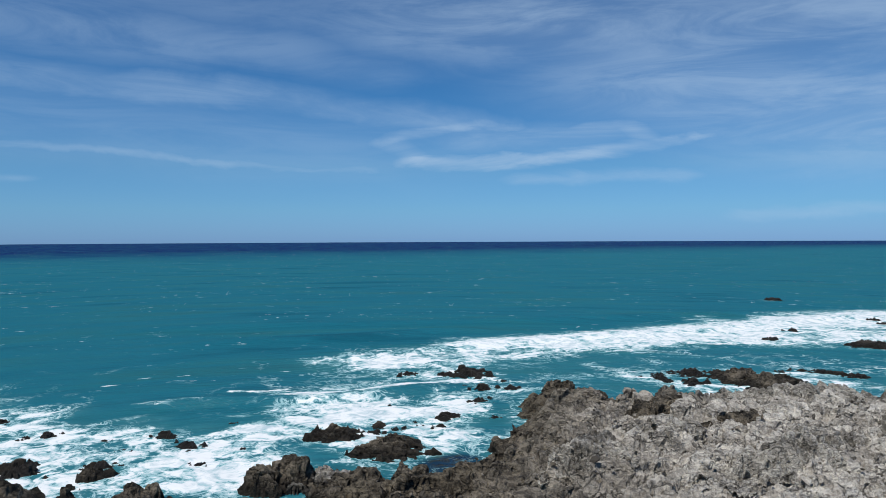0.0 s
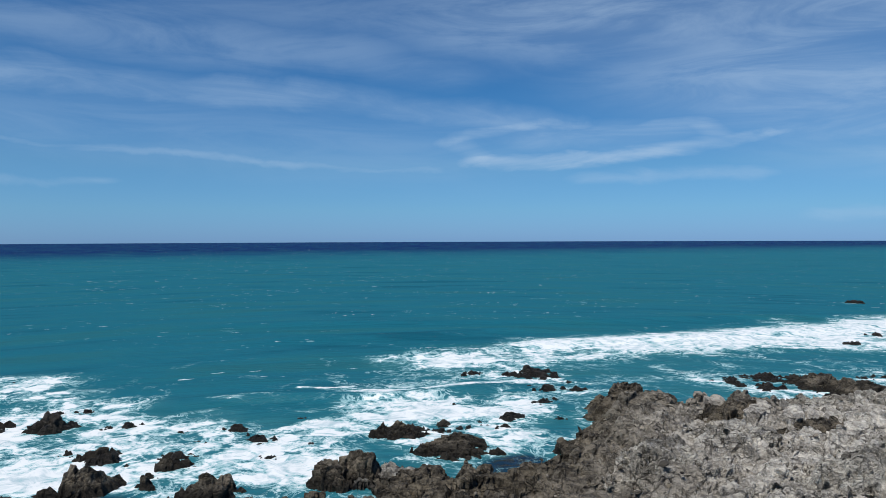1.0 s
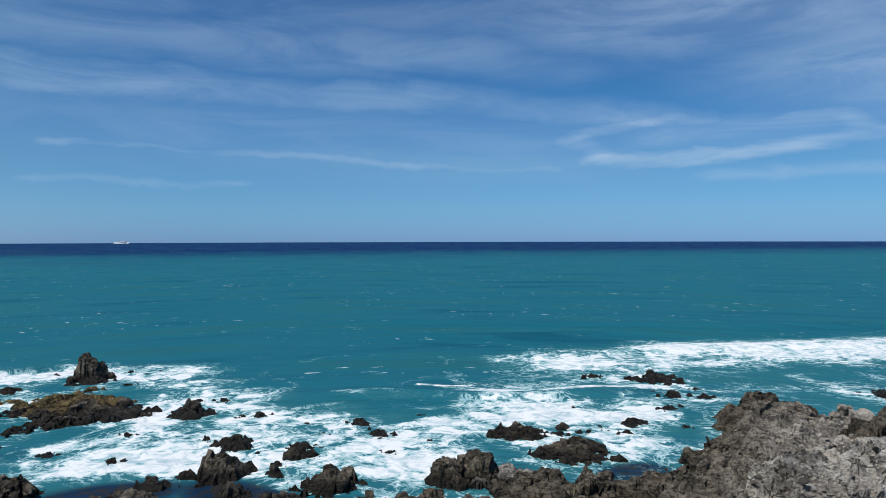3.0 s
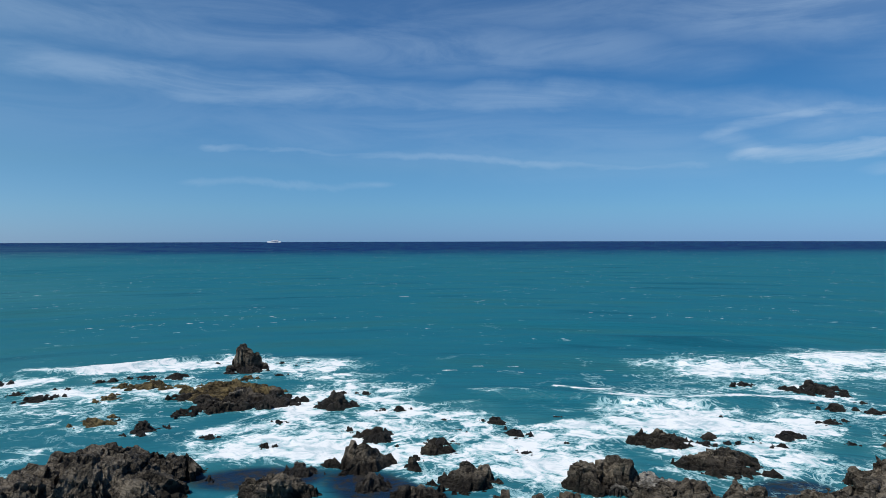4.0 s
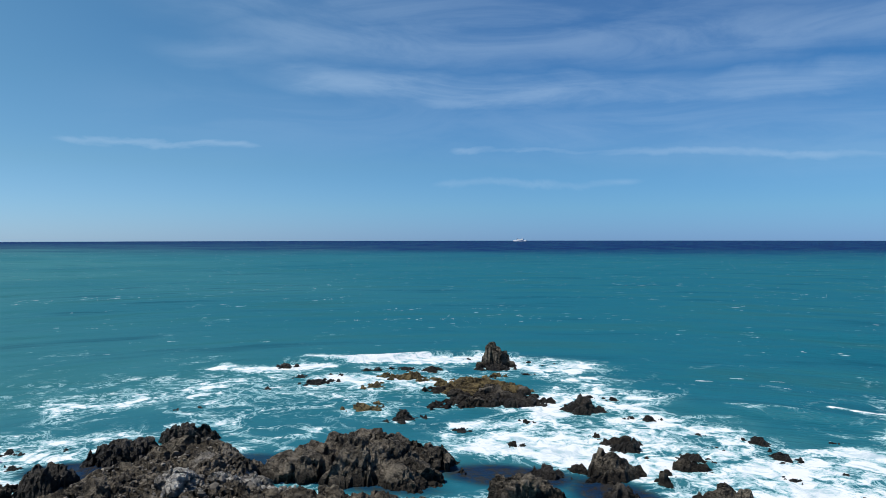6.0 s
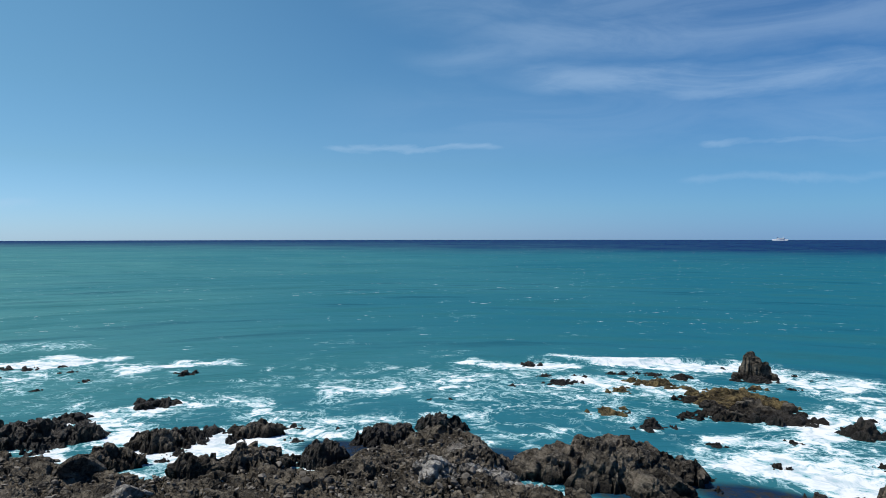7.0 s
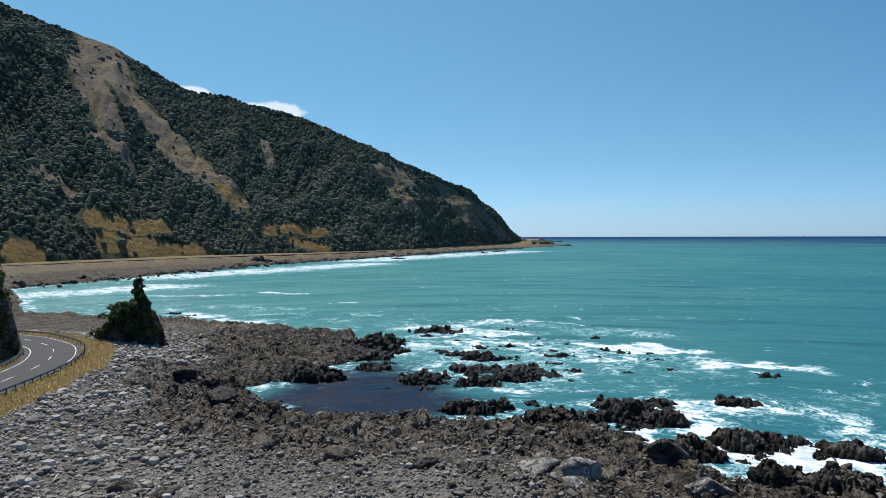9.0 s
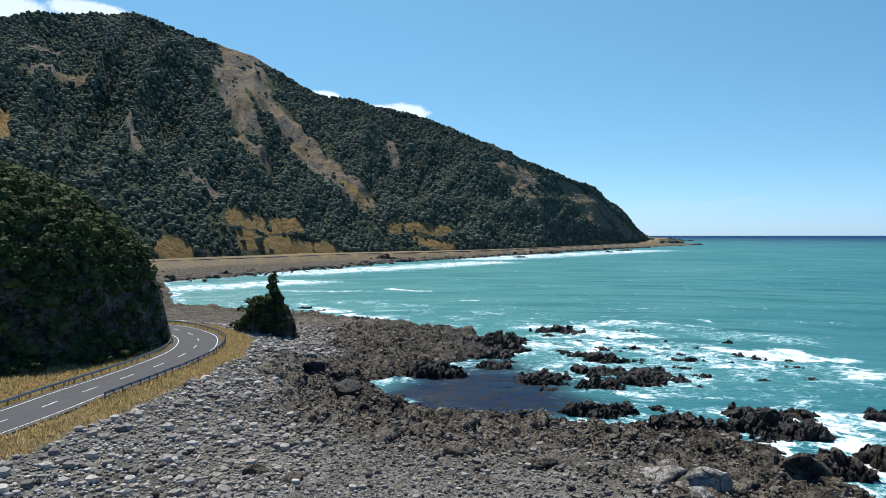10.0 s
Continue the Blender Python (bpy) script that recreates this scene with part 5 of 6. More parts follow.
BROWN_REEF = "brown grey jagged rock outcrop at the water's edge"
BLACK_REEF = "black wet craggy reef along the shore"
GREY_REEF = "grey weathered craggy rock outcrop on the shore platform"
for x, y, wide, deep, turn, high, mat in (
        (-16.1, 68.0, 7.8, 5.2, 13, 3.6, BROWN), (-8.9, 65.4, 8.2, 5.2, 8, 2.7, BROWN), (-7.0, 78.7, 9.2, 5.0, 5, 2.0, BROWN), (-3.2, 68.4, 4.4, 3.2, 3, 2.6, BROWN),
        (9.1, 78.0, 9.4, 6.5, -7, 3.4, BROWN), (17.8, 108.2, 5.6, 4.4, -9, 3.1, BROWN), (20.8, 101.3, 7.4, 4.8, -12, 3.0, BROWN), (16.5, 94.5, 9.4, 6.5, -10, 3.2, BROWN),
        (2.3, 67.5, 7.6, 5.4, -2, 2.8, BROWN), (34.0, 96.0, 14.0, 6.0, 5, 2.6, BROWN),
         (-59.5, 46.5, 22.0, 14.0, 50, 4.3, BROWN), (-42.6, 52.0, 8.4, 6.0, 40, 3.1, BROWN), (-66.6, 35.1, 8.0, 5.2, 63, 2.6, BROWN),
        (-40.0, 63.2, 4.8, 3.2, 33, 2.7, BROWN), (-35.7, 57.8, 3.8, 2.6, 32, 1.6, DARK), (-11.3, 68.6, 9.4, 5.8, 9, 2.0, GREY), (-30.5, 57.6, 5.2, 3.4, 28, 1.3, BROWN),
        (-81.1, 29.8, 9.8, 5.4, 70, 2.6, DARK), (-82.6, 37.7, 7.4, 4.6, 65, 2.7, DARK), (-75.9, 20.6, 4.6, 3.2, 75, 3.2, DARK), (-90.2, 16.4, 7.0, 4.2, 80, 2.2, BROWN),
        (-77.7, 13.8, 9.2, 5.8, 80, 3.0, BROWN), (-62.2, 30.5, 12.4, 7.6, 64, 3.7, GREY), (-68.0, 25.3, 11.7, 6.4, 69, 3.0, BROWN), (-92.6, 7.7, 6.6, 4.0, 85, 1.8, DARK),
        (-133.8, -68.6, 26.0, 13.0, 117, 3.6, DARK), (-108.4, -61.8, 12.0, 6.5, 120, 3.0, DARK), (-98.5, -8.0, 11.4, 5.6, 94, 3.3, DARK), (-97.8, -3.2, 4.4, 3.0, 92, 2.4, DARK),
        (-91.7, -16.5, 13.0, 6.6, 100, 2.8, DARK), (-90.1, 4.9, 6.8, 4.6, 87, 2.9, BROWN), (-80.3, 29.0, 6.0, 4.2, 70, 2.9, DARK), (-84.8, -0.8, 9.0, 5.0, 90, 2.3, BROWN),
        (-66.5, 33.4, 8.4, 5.2, 63, 3.0, BROWN), (-96.5, -29.1, 12.2, 6.0, 107, 2.0, DARK), (-111.9, -43.8, 9.7, 5.0, 111, 1.8, DARK), (-72.0, 28.1, 8.8, 5.0, 68, 2.4, BROWN),
        (-78.0, 7.8, 7.8, 4.8, 84, 2.8, BROWN), (-145.7, -66.2, 11.0, 6.4, 114, 3.4, DARK), (-94.0, -71.5, 9.5, 6.0, 127, 3.2, BROWN), (-118.0, -88.0, 17.0, 10.0, 127, 3.4, BROWN),
        (-113.8, -34.2, 8.4, 4.4, 107, 2.0, DARK), (-118.5, -30.0, 12.0, 4.6, 104, 1.7, DARK), (-119.0, -56.0, 8.0, 4.0, 115, 1.2, DARK), (-136.0, -40.0, 9.0, 5.0, 107, 1.9, DARK),
        (-72.0, -13.5, 8.0, 4.6, 100, 1.9, GREY), (-70.5, 0.0, 7.0, 4.6, 90, 2.2, GREY), (-43.5, 72.0, 4.6, 3.0, 31, 1.4, DARK), (-35.3, 70.8, 4.6, 3.0, 27, 1.4, BROWN)):
    label = {"wet_black_rock": BLACK_REEF, "brown_rock": BROWN_REEF, "pale_grey_rock": GREY_REEF}[mat.name]
    outcrop(x, y, wide, deep, turn, high, 12 + int(wide * deep / 14), mat, int(5000 + x * 7 + y * 3), label, size=0.22 if wide > 11 else 0.28)
# weathered backs of rock that stand out of the grey platform
for x, y, wide, deep, turn, high, mat in ((23.0, 74.0, 11.0, 7.0, 22, 2.6, GREY), (37.0, 71.0, 14.0, 6.0, 28, 2.2, GREY), (30.0, 62.5, 11.0, 5.0, 30, 2.0, GREY), (52.0, 77.0, 13.0, 6.0, 25, 2.2, GREY),
                                          (26.0, 86.0, 13.0, 6.0, 20, 2.2, BROWN), (44.0, 87.0, 15.0, 6.0, 16, 2.0, GREY), (60.0, 88.0, 14.0, 6.0, 10, 2.0, GREY), (14.0, 68.0, 9.0, 6.0, 25, 2.0, GREY),
                                          (44.0, 61.0, 10.0, 5.0, 35, 1.8, GREY), (33.0, 79.0, 12.0, 4.0, 24, 2.0, BROWN), (50.0, 97.0, 14.0, 7.0, -10, 1.6, GREY)):
    ground_here = float(coast(np.array([x]), np.array([y]))[0][0])
    outcrop(x, y, wide, deep, turn, high, 12, mat, int(5000 + x * 7 + y * 3), GREY_REEF if mat is GREY else BROWN_REEF, max(ground_here - 0.3, 0.6))
OCHRE_LEDGE = "ochre weed-covered flat rock ledge awash in surf"
outcrop(-77, 83.8, 17, 9, 43, 1.5, 20, OCHRE, 31, OCHRE_LEDGE, size=0.2)
outcrop(-70.5, 77.5, 9, 5, 43, 1.5, 10, BROWN, 32, BROWN_REEF)
outcrop(-92.5, 82, 8, 4, 49, 1.1, 8, OCHRE, 33, OCHRE_LEDGE)


def build_sea_stack():
    rng = np.random.default_rng(77)
    lumps = [(0, 0, 2.3, 1.8, 0.1, 3.6), (-0.6, 0.2, 1.7, 1.5, 0.4, 4.1), (1.5, 0, 1.3, 1.3, 0.0, 3.0), (2.9, 0.2, 1.8, 1.5, 0.2, 1.0), (-2.4, -0.4, 1.4, 1.6, 0.0, 0.8)]
    v, f = crag_sheet(8, 6, 0.14, lumps, rng, 0.3, blocky=(3.5, 6), turn=radians(41))
    ob = new("sea_pinnacle", mesh_from("sea_pinnacle", v, f, BROWN, False))
    ob.matrix_world = pose(-89, 100.5, 0, 0, 0, 41)
    tagged(ob, "tall blocky brown sea stack rising from the surf", "rock")


build_sea_stack()

# ---- far hills ----
# azimuth round the origin, rise of the skyline, distance of the foot
HILL_AZ = np.array([100.5, 103.0, 103.9, 105.2, 107.4, 111.4, 114.1, 116.3, 120.4, 125.9, 129.5, 134.2, 139.2, 142.7, 149.3, 156, 172])
HILL_RISE = np.array([-.02, -.012, 0.001, .028, .060, .088, .109, .125, .157, .180, .190, .237, .263, .281, .265, .235, .2])
HILL_FOOT = np.array([1620, 1500, 1420, 1300, 1150, 960, 880, 830, 770, 720, 690, 640, 600, 570, 540, 520, 500], float)


def hill_shape(az, s):
    """Place on the hill at azimuth az (degrees) and share s of the way from foot to crest."""
    rise, foot = np.interp(az, HILL_AZ, HILL_RISE), np.interp(az, HILL_AZ, HILL_FOOT)
    crest = np.maximum((0.66 * foot + 25) / (0.66 - rise), foot + 30)
    top = np.maximum(25 + crest * rise, 4)
    d = foot + (crest - foot) * s
    a = np.radians(az)
    x, y = -np.sin(a) * d, np.cos(a) * d
    q = plan3(x, y, 1.0)
    gully = ridged(np.stack([az * 0.10, s * 0.8, 0 * s], 1), 4, 91)
    spur = ridged(np.stack([az * 0.30 + s * 1.5, s * 2.0, 0 * s], 1), 4, 95)
    up = np.clip(s, 0, 1)
    body = top * (up ** 0.92) * (1 - 0.95 * up * (1 - up) * (1.3 - 1.5 * gully)) + top * 0.17 * (spur - 0.55) * up * (1 - up) * 4
    body = body + 7.0 * (fbm(q * 0.03, 4, 97) - 0.5) * step(0, 0.1, s) * step(0, 60, top)
    over = np.maximum(s - 1, 0)
    body = body * (1 - over * 0.5)
    return x, y, 3.0 + body - 6 * step(0.0, -0.06, s)


def slope_patch(az, s, a1, s1, a2, s2, wide):
    """A long patch down the slope; wide in degrees of azimuth."""
    ex, ey = a2 - a1, (s2 - s1) * 25
    t = np.clip(((az - a1) * ex + (s - s1) * 25 * ey) / (ex * ex + ey * ey), 0, 1)
    d = np.hypot(az - a1 - t * ex, (s - s1) * 25 - t * ey)
    return step(wide * 2.2, 0, d)


def hill_cover(az, s):
    bare = np.maximum.reduce([slope_patch(az, s, *row) for row in (
        (135.3, 0.98, 134.2, 0.75, 1.6), (134.2, 0.75, 130.4, 0.60, 1.5), (130.4, 0.60, 127.7, 0.37, 1.05), (127.7, 0.37, 126.0, 0.27, 1.2), (136.5, 0.78, 134.7, 0.50, 0.9),
        (135.5, 0.42, 133.4, 0.36, 0.5), (131.2, 0.52, 129.5, 0.44, 0.5), (114.4, 0.82, 112.0, 0.42, 0.75), (113.2, 0.92, 112.2, 0.70, 0.6), (109.3, 0.92, 106.7, 0.35, 1.0),
        (107.4, 0.82, 104.5, 0.50, 1.2), (105.2, 0.60, 104.2, 0.20, 0.8), (149.3, 0.66, 146.1, 0.67, 0.45), (149.3, 0.81, 148.0, 0.85, 0.4), (123.7, 0.80, 123.1, 0.65, 0.35),
        (139.3, 0.24, 137.0, 0.18, 0.35), (143.5, 0.40, 142.6, 0.28, 0.3))])
    dry = np.maximum.reduce([slope_patch(az, s, *row) for row in (
        (135.8, 0.10, 131.0, 0.10, 0.6), (134.8, 0.045, 128.2, 0.015, 0.7), (123.2, 0.12, 119.3, 0.13, 0.7), (121.4, 0.07, 119.0, 0.03, 0.6), (141.0, 0.03, 139.3, 0.015, 0.5),
        (151.2, 0.50, 151.2, 0.32, 0.5), (127.2, 0.33, 126.0, 0.27, 0.55), (107.0, 0.05, 104.5, 0.04, 0.6))])
    return bare * 0.9, dry * 0.9


def build_far_hill():
    az, s = np.meshgrid(np.arange(100.5, 172, 0.16), np.concatenate([np.linspace(-0.06, 1, 170), np.linspace(1.03, 1.9, 12)]))
    n, k = az.shape[1], az.shape[0]
    az, s = az.ravel(), s.ravel()
    x, y, z = hill_shape(az, s)
    bare, dry = hill_cover(az, s)
    i, j = np.meshgrid(np.arange(k - 1), np.arange(n - 1), indexing="ij")
    faces = np.stack([i * n + j, i * n + n + j, i * n + n + j + 1, i * n + j + 1], -1).reshape(-1, 4)
    me = mesh_from("far_hill", np.stack([x, y, z], 1), faces, HILL, True, {"bare": bare, "dry": dry})
    tagged(new("far_hill", me), "steep coastal hill with dark green bush and bare grey slips", "hill", kind="structure")
    # bush crowns over the slope; distance haze is in their leaf colour
    rng = np.random.default_rng(5)
    az, s = rng.uniform(101, 156, 36000), rng.uniform(0.005, 1.04, 36000) ** 0.9
    bare, dry = hill_cover(az, s)
    ragged = fbm(np.stack([az * 1.3, s * 22, 0 * s], 1), 4, 111)
    keep = (np.maximum(bare, dry) < 0.34 + 0.6 * (ragged - 0.42)) | (rng.random(len(az)) < 0.03)
    az, s, ragged = az[keep], s[keep], ragged[keep]
    x, y, z = hill_shape(az, s)
    a = np.arange(5) * 2 * math.pi / 5
    dome = np.vstack([np.c_[np.cos(a), np.sin(a), np.full(5, -0.7)], np.c_[0.78 * np.cos(a + 0.63), 0.78 * np.sin(a + 0.63), np.full(5, 0.42)], [(0, 0, 0.9)]])
    k = np.arange(5)
    q = (k + 1) % 5
    tris = np.vstack([np.c_[k, q, k + 5], np.c_[q, q + 5, k + 5], np.c_[k + 5, q + 5, np.full(5, 10)]])
    n = len(az)
    big = rng.uniform(1.1, 2.85, n) * (0.55 + 0.9 * ragged) * np.where(rng.random(n) < 0.06, 1.6, 1)
    v = dome[None] * (1 + rng.uniform(-0.28, 0.28, (n, 11, 1))) * np.stack([big, big, big * rng.uniform(0.7, 1.15, n)], 1)[:, None]
    v = v + np.stack([x, y, z + big * 0.25], 1)[:, None]
    f = tris[None] + 11 * np.arange(n)[:, None, None]
    ob = new("hill_bush", mesh_from("hill_bush", v.reshape(-1, 3), f.reshape(-1, 3), HAZED_LEAF, False))
    tagged(ob, "dark green low coastal bush covering the hillside, paled for haze", "bush", kind="stuff")


build_far_hill()

# ---- near hill with bush ----
NOSE = np.array([(-91.0, -108.3), (-74, -102.5), (-65, -103.5), (-57, -108), (-40, -103), (-10, -97), (40, -95), (70, -130), (40, -220), (-60, -225), (-84, -180), (-94.5, -140), (-95.6, -117.5)], float)


def nose_height(x, y):
    edge = inside_distance(x, y, NOSE)
    q = plan3(x, y, 1.0)
    edge = edge + 3.0 * (fbm(q * 0.12, 4, 201) - 0.5) * step(0, 4, edge)
    h = np.interp(edge, (-2, 0, 2, 4, 8, 14, 22, 34, 60), (3.5, 4.6, 13.5, 20.5, 26, 31, 35.5, 39, 42))
    return h + (ridged(q * 0.28, 4, 205) - 0.55) * 2.2 * step(0, 3, edge), edge


def leaves(rng, centres, radii, count, size, up=0.35):
    """Many small leaf blades on the outside of each clump, as one set of quads."""
    n = len(centres) * count
    d = rng.normal(size=(n, 3))
    d[:, 2] = np.abs(d[:, 2]) * 1.0 - 0.35
    d /= np.linalg.norm(d, axis=1)[:, None]
    c = np.repeat(centres, count, 0) + d * (np.repeat(radii, count)[:, None] * rng.uniform(0.62, 1.08, (n, 1))) * (1, 1, 0.85)
    normal = d + rng.normal(size=(n, 3)) * 0.55 + (0, 0, up)
    normal /= np.linalg.norm(normal, axis=1)[:, None]
    side = np.cross(normal, rng.normal(size=(n, 3)))
    side /= np.linalg.norm(side, axis=1)[:, None]
    along = np.cross(normal, side)
    s = size * rng.uniform(0.6, 1.4, (n, 1))
    v = np.stack([c - along * s, c + side * s * 0.5, c + along * s, c - side * s * 0.5], 1).reshape(-1, 3)
    return v, np.arange(n * 4).reshape(-1, 4)


def build_near_hill():
    x, y = np.meshgrid(np.arange(-98, 75, 0.9), np.arange(-228, -92, 0.9))
    k, n = x.shape
    x, y = x.ravel(), y.ravel()
    h, edge = nose_height(x, y)
    i, j = np.meshgrid(np.arange(k - 1), np.arange(n - 1), indexing="ij")
    f = np.stack([i * n + j, i * n + j + 1, i * n + n + j + 1, i * n + n + j], -1).reshape(-1, 4)
    f = f[(edge[f] > -1.5).any(1)]
    used = np.unique(f)
    remap = np.zeros(len(x), int)
    remap[used] = np.arange(len(used))
    hill = tagged(new("bluff", mesh_from("bluff", np.stack([x, y, h], 1)[used], remap[f], BROWN, True)),
                  "steep brown rock bluff overgrown with bush beside the road", "bluff", kind="structure")
    rng = np.random.default_rng(31)
    pa, pr = np.radians(rng.uniform(139, 158, 12000)), rng.uniform(100, 185, 12000)
    px, py = -np.sin(pa) * pr, np.cos(pa) * pr
    z, edge = nose_height(px, py)
    q = plan3(px, py, 1.0)
    # bush leaves the seaward rock face of the nose bare in places
    bare = (np.hypot(px + 94, py + 111) < 6) & (fbm(q * 0.3, 3, 211) > 0.40)
    keep = (edge > -0.4) & (edge < 40) & ~bare & (np.hypot(px, py) < 215)
    px, py, z = px[keep][:3600], py[keep][:3600], z[keep][:3600]
    r = 0.75 * np.minimum(rng.pareto(2.6, len(px)) + 1, 3.2)
    centres = np.stack([px, py, z + r * 0.25], 1)
    v, f = leaves(rng, centres, r, 42, 0.30)
    ob = tagged(new("bluff_bush", mesh_from("bluff_bush", v, f, LEAF, False)), "dense dark green coastal bush covering the bluff", "bush", kind="stuff")
    b, bf = BALLS[1]
    v, f = gather([(b * (1 + rng.uniform(-0.2, 0.2, (len(b), 1))) * s * (0.6, 0.6, 0.5) + c, bf) for c, s in zip(centres, r)])
    tagged(new("bluff_undergrowth", mesh_from("bluff_undergrowth", v, f, LEAF, False)), "shaded undergrowth inside the coastal bush", "bush", kind="stuff")


build_near_hill()


def bush(x, y, z, wide, high, seed, label="rounded dark green coastal shrub"):
    """A shrub: forked stem, and a crown of leaf clumps."""
    rng = np.random.default_rng(seed)
    thing = tagged(new("shrub"), label, "shrub", "shrubs by the road")
    thing.matrix_world = pose(x, y, z)
    bm = bmesh.new()
    for k in range(4):
        a = rng.uniform(0, 6.28)
        m = Matrix.Translation((0, 0, -0.2)) @ Euler((rng.uniform(0.1, 0.6) * math.cos(a), rng.uniform(0.1, 0.6) * math.sin(a), 0)).to_matrix().to_4x4() @ Matrix.Translation((0, 0, high * 0.3))
        bmesh.ops.create_cone(bm, cap_ends=True, segments=6, radius1=0.05 * high ** 0.5, radius2=0.02, depth=high * 0.6, matrix=m)
    part("stem", bm, TIMBER, thing)
    n = max(5, int(6 * wide))
    c = rng.normal(size=(n, 3)) * (wide * 0.22, wide * 0.22, high * 0.14) + (0, 0, high * 0.58)
    r = rng.uniform(0.18, 0.30, n) * wide
    v, f = leaves(rng, c, r, 46, 0.16 + 0.05 * wide)
    crown = new("crown", mesh_from("crown", v, f, LEAF, False))
    crown.parent = thing
    return thing


for k in range(26):
    t = k / 25
    bush(-77 + 42 * t + 1.5 * math.sin(k * 7.1), -103.4 + 3.2 * math.sin(k * 2.3) - (3.5 if k > 12 else 0) + (1.5 if k < 5 else 0), ROAD_Z - 0.3, 1.2 + 1.3 * abs(math.sin(k * 3.7)), 1.0 + 1.3 * abs(math.sin(k * 1.9)), 400 + k)


def build_tree_stack():
    """The rock stack by the road bend, overgrown, with a small tree on its top."""
    rng = np.random.default_rng(55)
    lumps = [(0.8, 0, 4.6, 4.4, 0.2, 6.5), (1.6, 0.2, 2.6, 2.6, 0.5, 10.4), (-1.6, 0, 3.6, 3.6, 0.0, 7.2), (-4.0, 0.3, 2.6, 3.2, 0.3, 4.6), (3.2, -0.5, 2.6, 3.0, 0.1, 5.6), (4.6, -0.6, 2.0, 2.4, 0.0, 2.6), (-5.6, -0.5, 1.4, 2, 0, 2.2), (0.2, 0.1, 3.2, 3.2, 0.3, 8.8), (2.4, 0, 2.2, 2.6, 0.2, 8.2)]
    v, f = crag_sheet(17, 13, 0.22, lumps, rng, 0.5, blocky=(1.6, 2.6))
    ob = new("rock_pinnacle", mesh_from("rock_pinnacle", v, f, BROWN, False))
    ob.matrix_world = pose(-113.6, -107.0, 2.2, 0, 0, 133) @ Matrix.Scale(1.1, 4)
    tagged(ob, "dark conical rock stack by the road bend, overgrown with shrubs", "rock")
    m = ob.matrix_world
    for k, (u, w, z, wide, high) in enumerate(((-3.6, -2.2, 3.6, 3.0, 2.6), (-2.2, -2.6, 5.2, 3.4, 3.0), (-0.8, -2.4, 6.2, 3.2, 2.8), (-1.8, 0.2, 6.8, 3.0, 2.6), (0.6, -2.2, 7.4, 2.8, 2.8),
                                               (1.4, -0.6, 9.6, 2.4, 2.6), (2.3, -1.4, 8.0, 2.4, 2.8), (2.6, -2.6, 5.4, 2.8, 2.8), (-4.6, -1.6, 2.4, 2.6, 2.2), (0.2, -3.6, 3.8, 3.0, 2.8), (3.6, -2.6, 3.0, 2.6, 2.6), (1.2, -3.8, 2.2, 3, 2.6))):
        p = m @ Vector((u, w, z))
        bush(p.x, p.y, p.z - 0.6, wide, high, 470 + k, "dark green shrub clinging to the rock stack")
    # the tree
    p = m @ Vector((1.5, 0, 9.8))
    thing = tagged(new("tree"), "small wind-shaped dark green tree atop the rock stack", "tree")
    thing.matrix_world = pose(*p)
    bm = bmesh.new()
    bmesh.ops.create_cone(bm, cap_ends=True, segments=8, radius1=0.22, radius2=0.07, depth=3.6, matrix=pose(0, 0, 1.4, 4, 3, 0))
    part("trunk", bm, TIMBER, thing)
    for k in range(7):
        bm = bmesh.new()
        bmesh.ops.create_cone(bm, cap_ends=True, segments=6, radius1=0.06, radius2=0.02, depth=1.5, matrix=pose(0, 0, 0.9 + 0.3 * k, 0, 0, 51 * k) @ pose(0, 0, 0, 62, 0, 0) @ Matrix.Translation((0, 0, 0.7)))
        part("limb", bm, TIMBER, thing)
    c = np.stack([rng.normal(0, 0.55, 26), rng.normal(0, 0.55, 26), rng.uniform(0.3, 3.9, 26)], 1)
    c[:, :2] *= (1.25 - c[:, 2:] / 4.6)
    v, f = leaves(rng, c, rng.uniform(0.28, 0.62, 26), 46, 0.2)
    crown = new("crown", mesh_from("crown", v, f, LEAF, False))
    crown.parent = thing


build_tree_stack()


# ---- road ----
def ribbon(line, left, right, z, thick=0.0, sel=None):
    """A strip beside a line, between two offsets to its left."""
    d = np.gradient(line, axis=0)
    d /= np.linalg.norm(d, axis=1)[:, None]
    nrm = np.stack([-d[:, 1], d[:, 0]], 1)
    a, b = line + nrm * left, line + nrm * right
    n = len(line)
    if thick:
        v = np.vstack([np.c_[a, np.full(n, z)], np.c_[b, np.full(n, z)], np.c_[a, np.full(n, z - thick)], np.c_[b, np.full(n, z - thick)]])
        k = np.arange(n - 1)
        f = np.vstack([np.stack([k + o1, k + o2, k + 1 + o2, k + 1 + o1], 1) for o1, o2 in ((n, 0), (2 * n, 3 * n), (0, 2 * n), (3 * n, n))])
        return v, f
    v = np.vstack([np.c_[a, np.full(n, z)], np.c_[b, np.full(n, z)]])
    k = np.arange(n - 1)
    return v, np.stack([k + n, k, k + 1, k + 1 + n], 1)


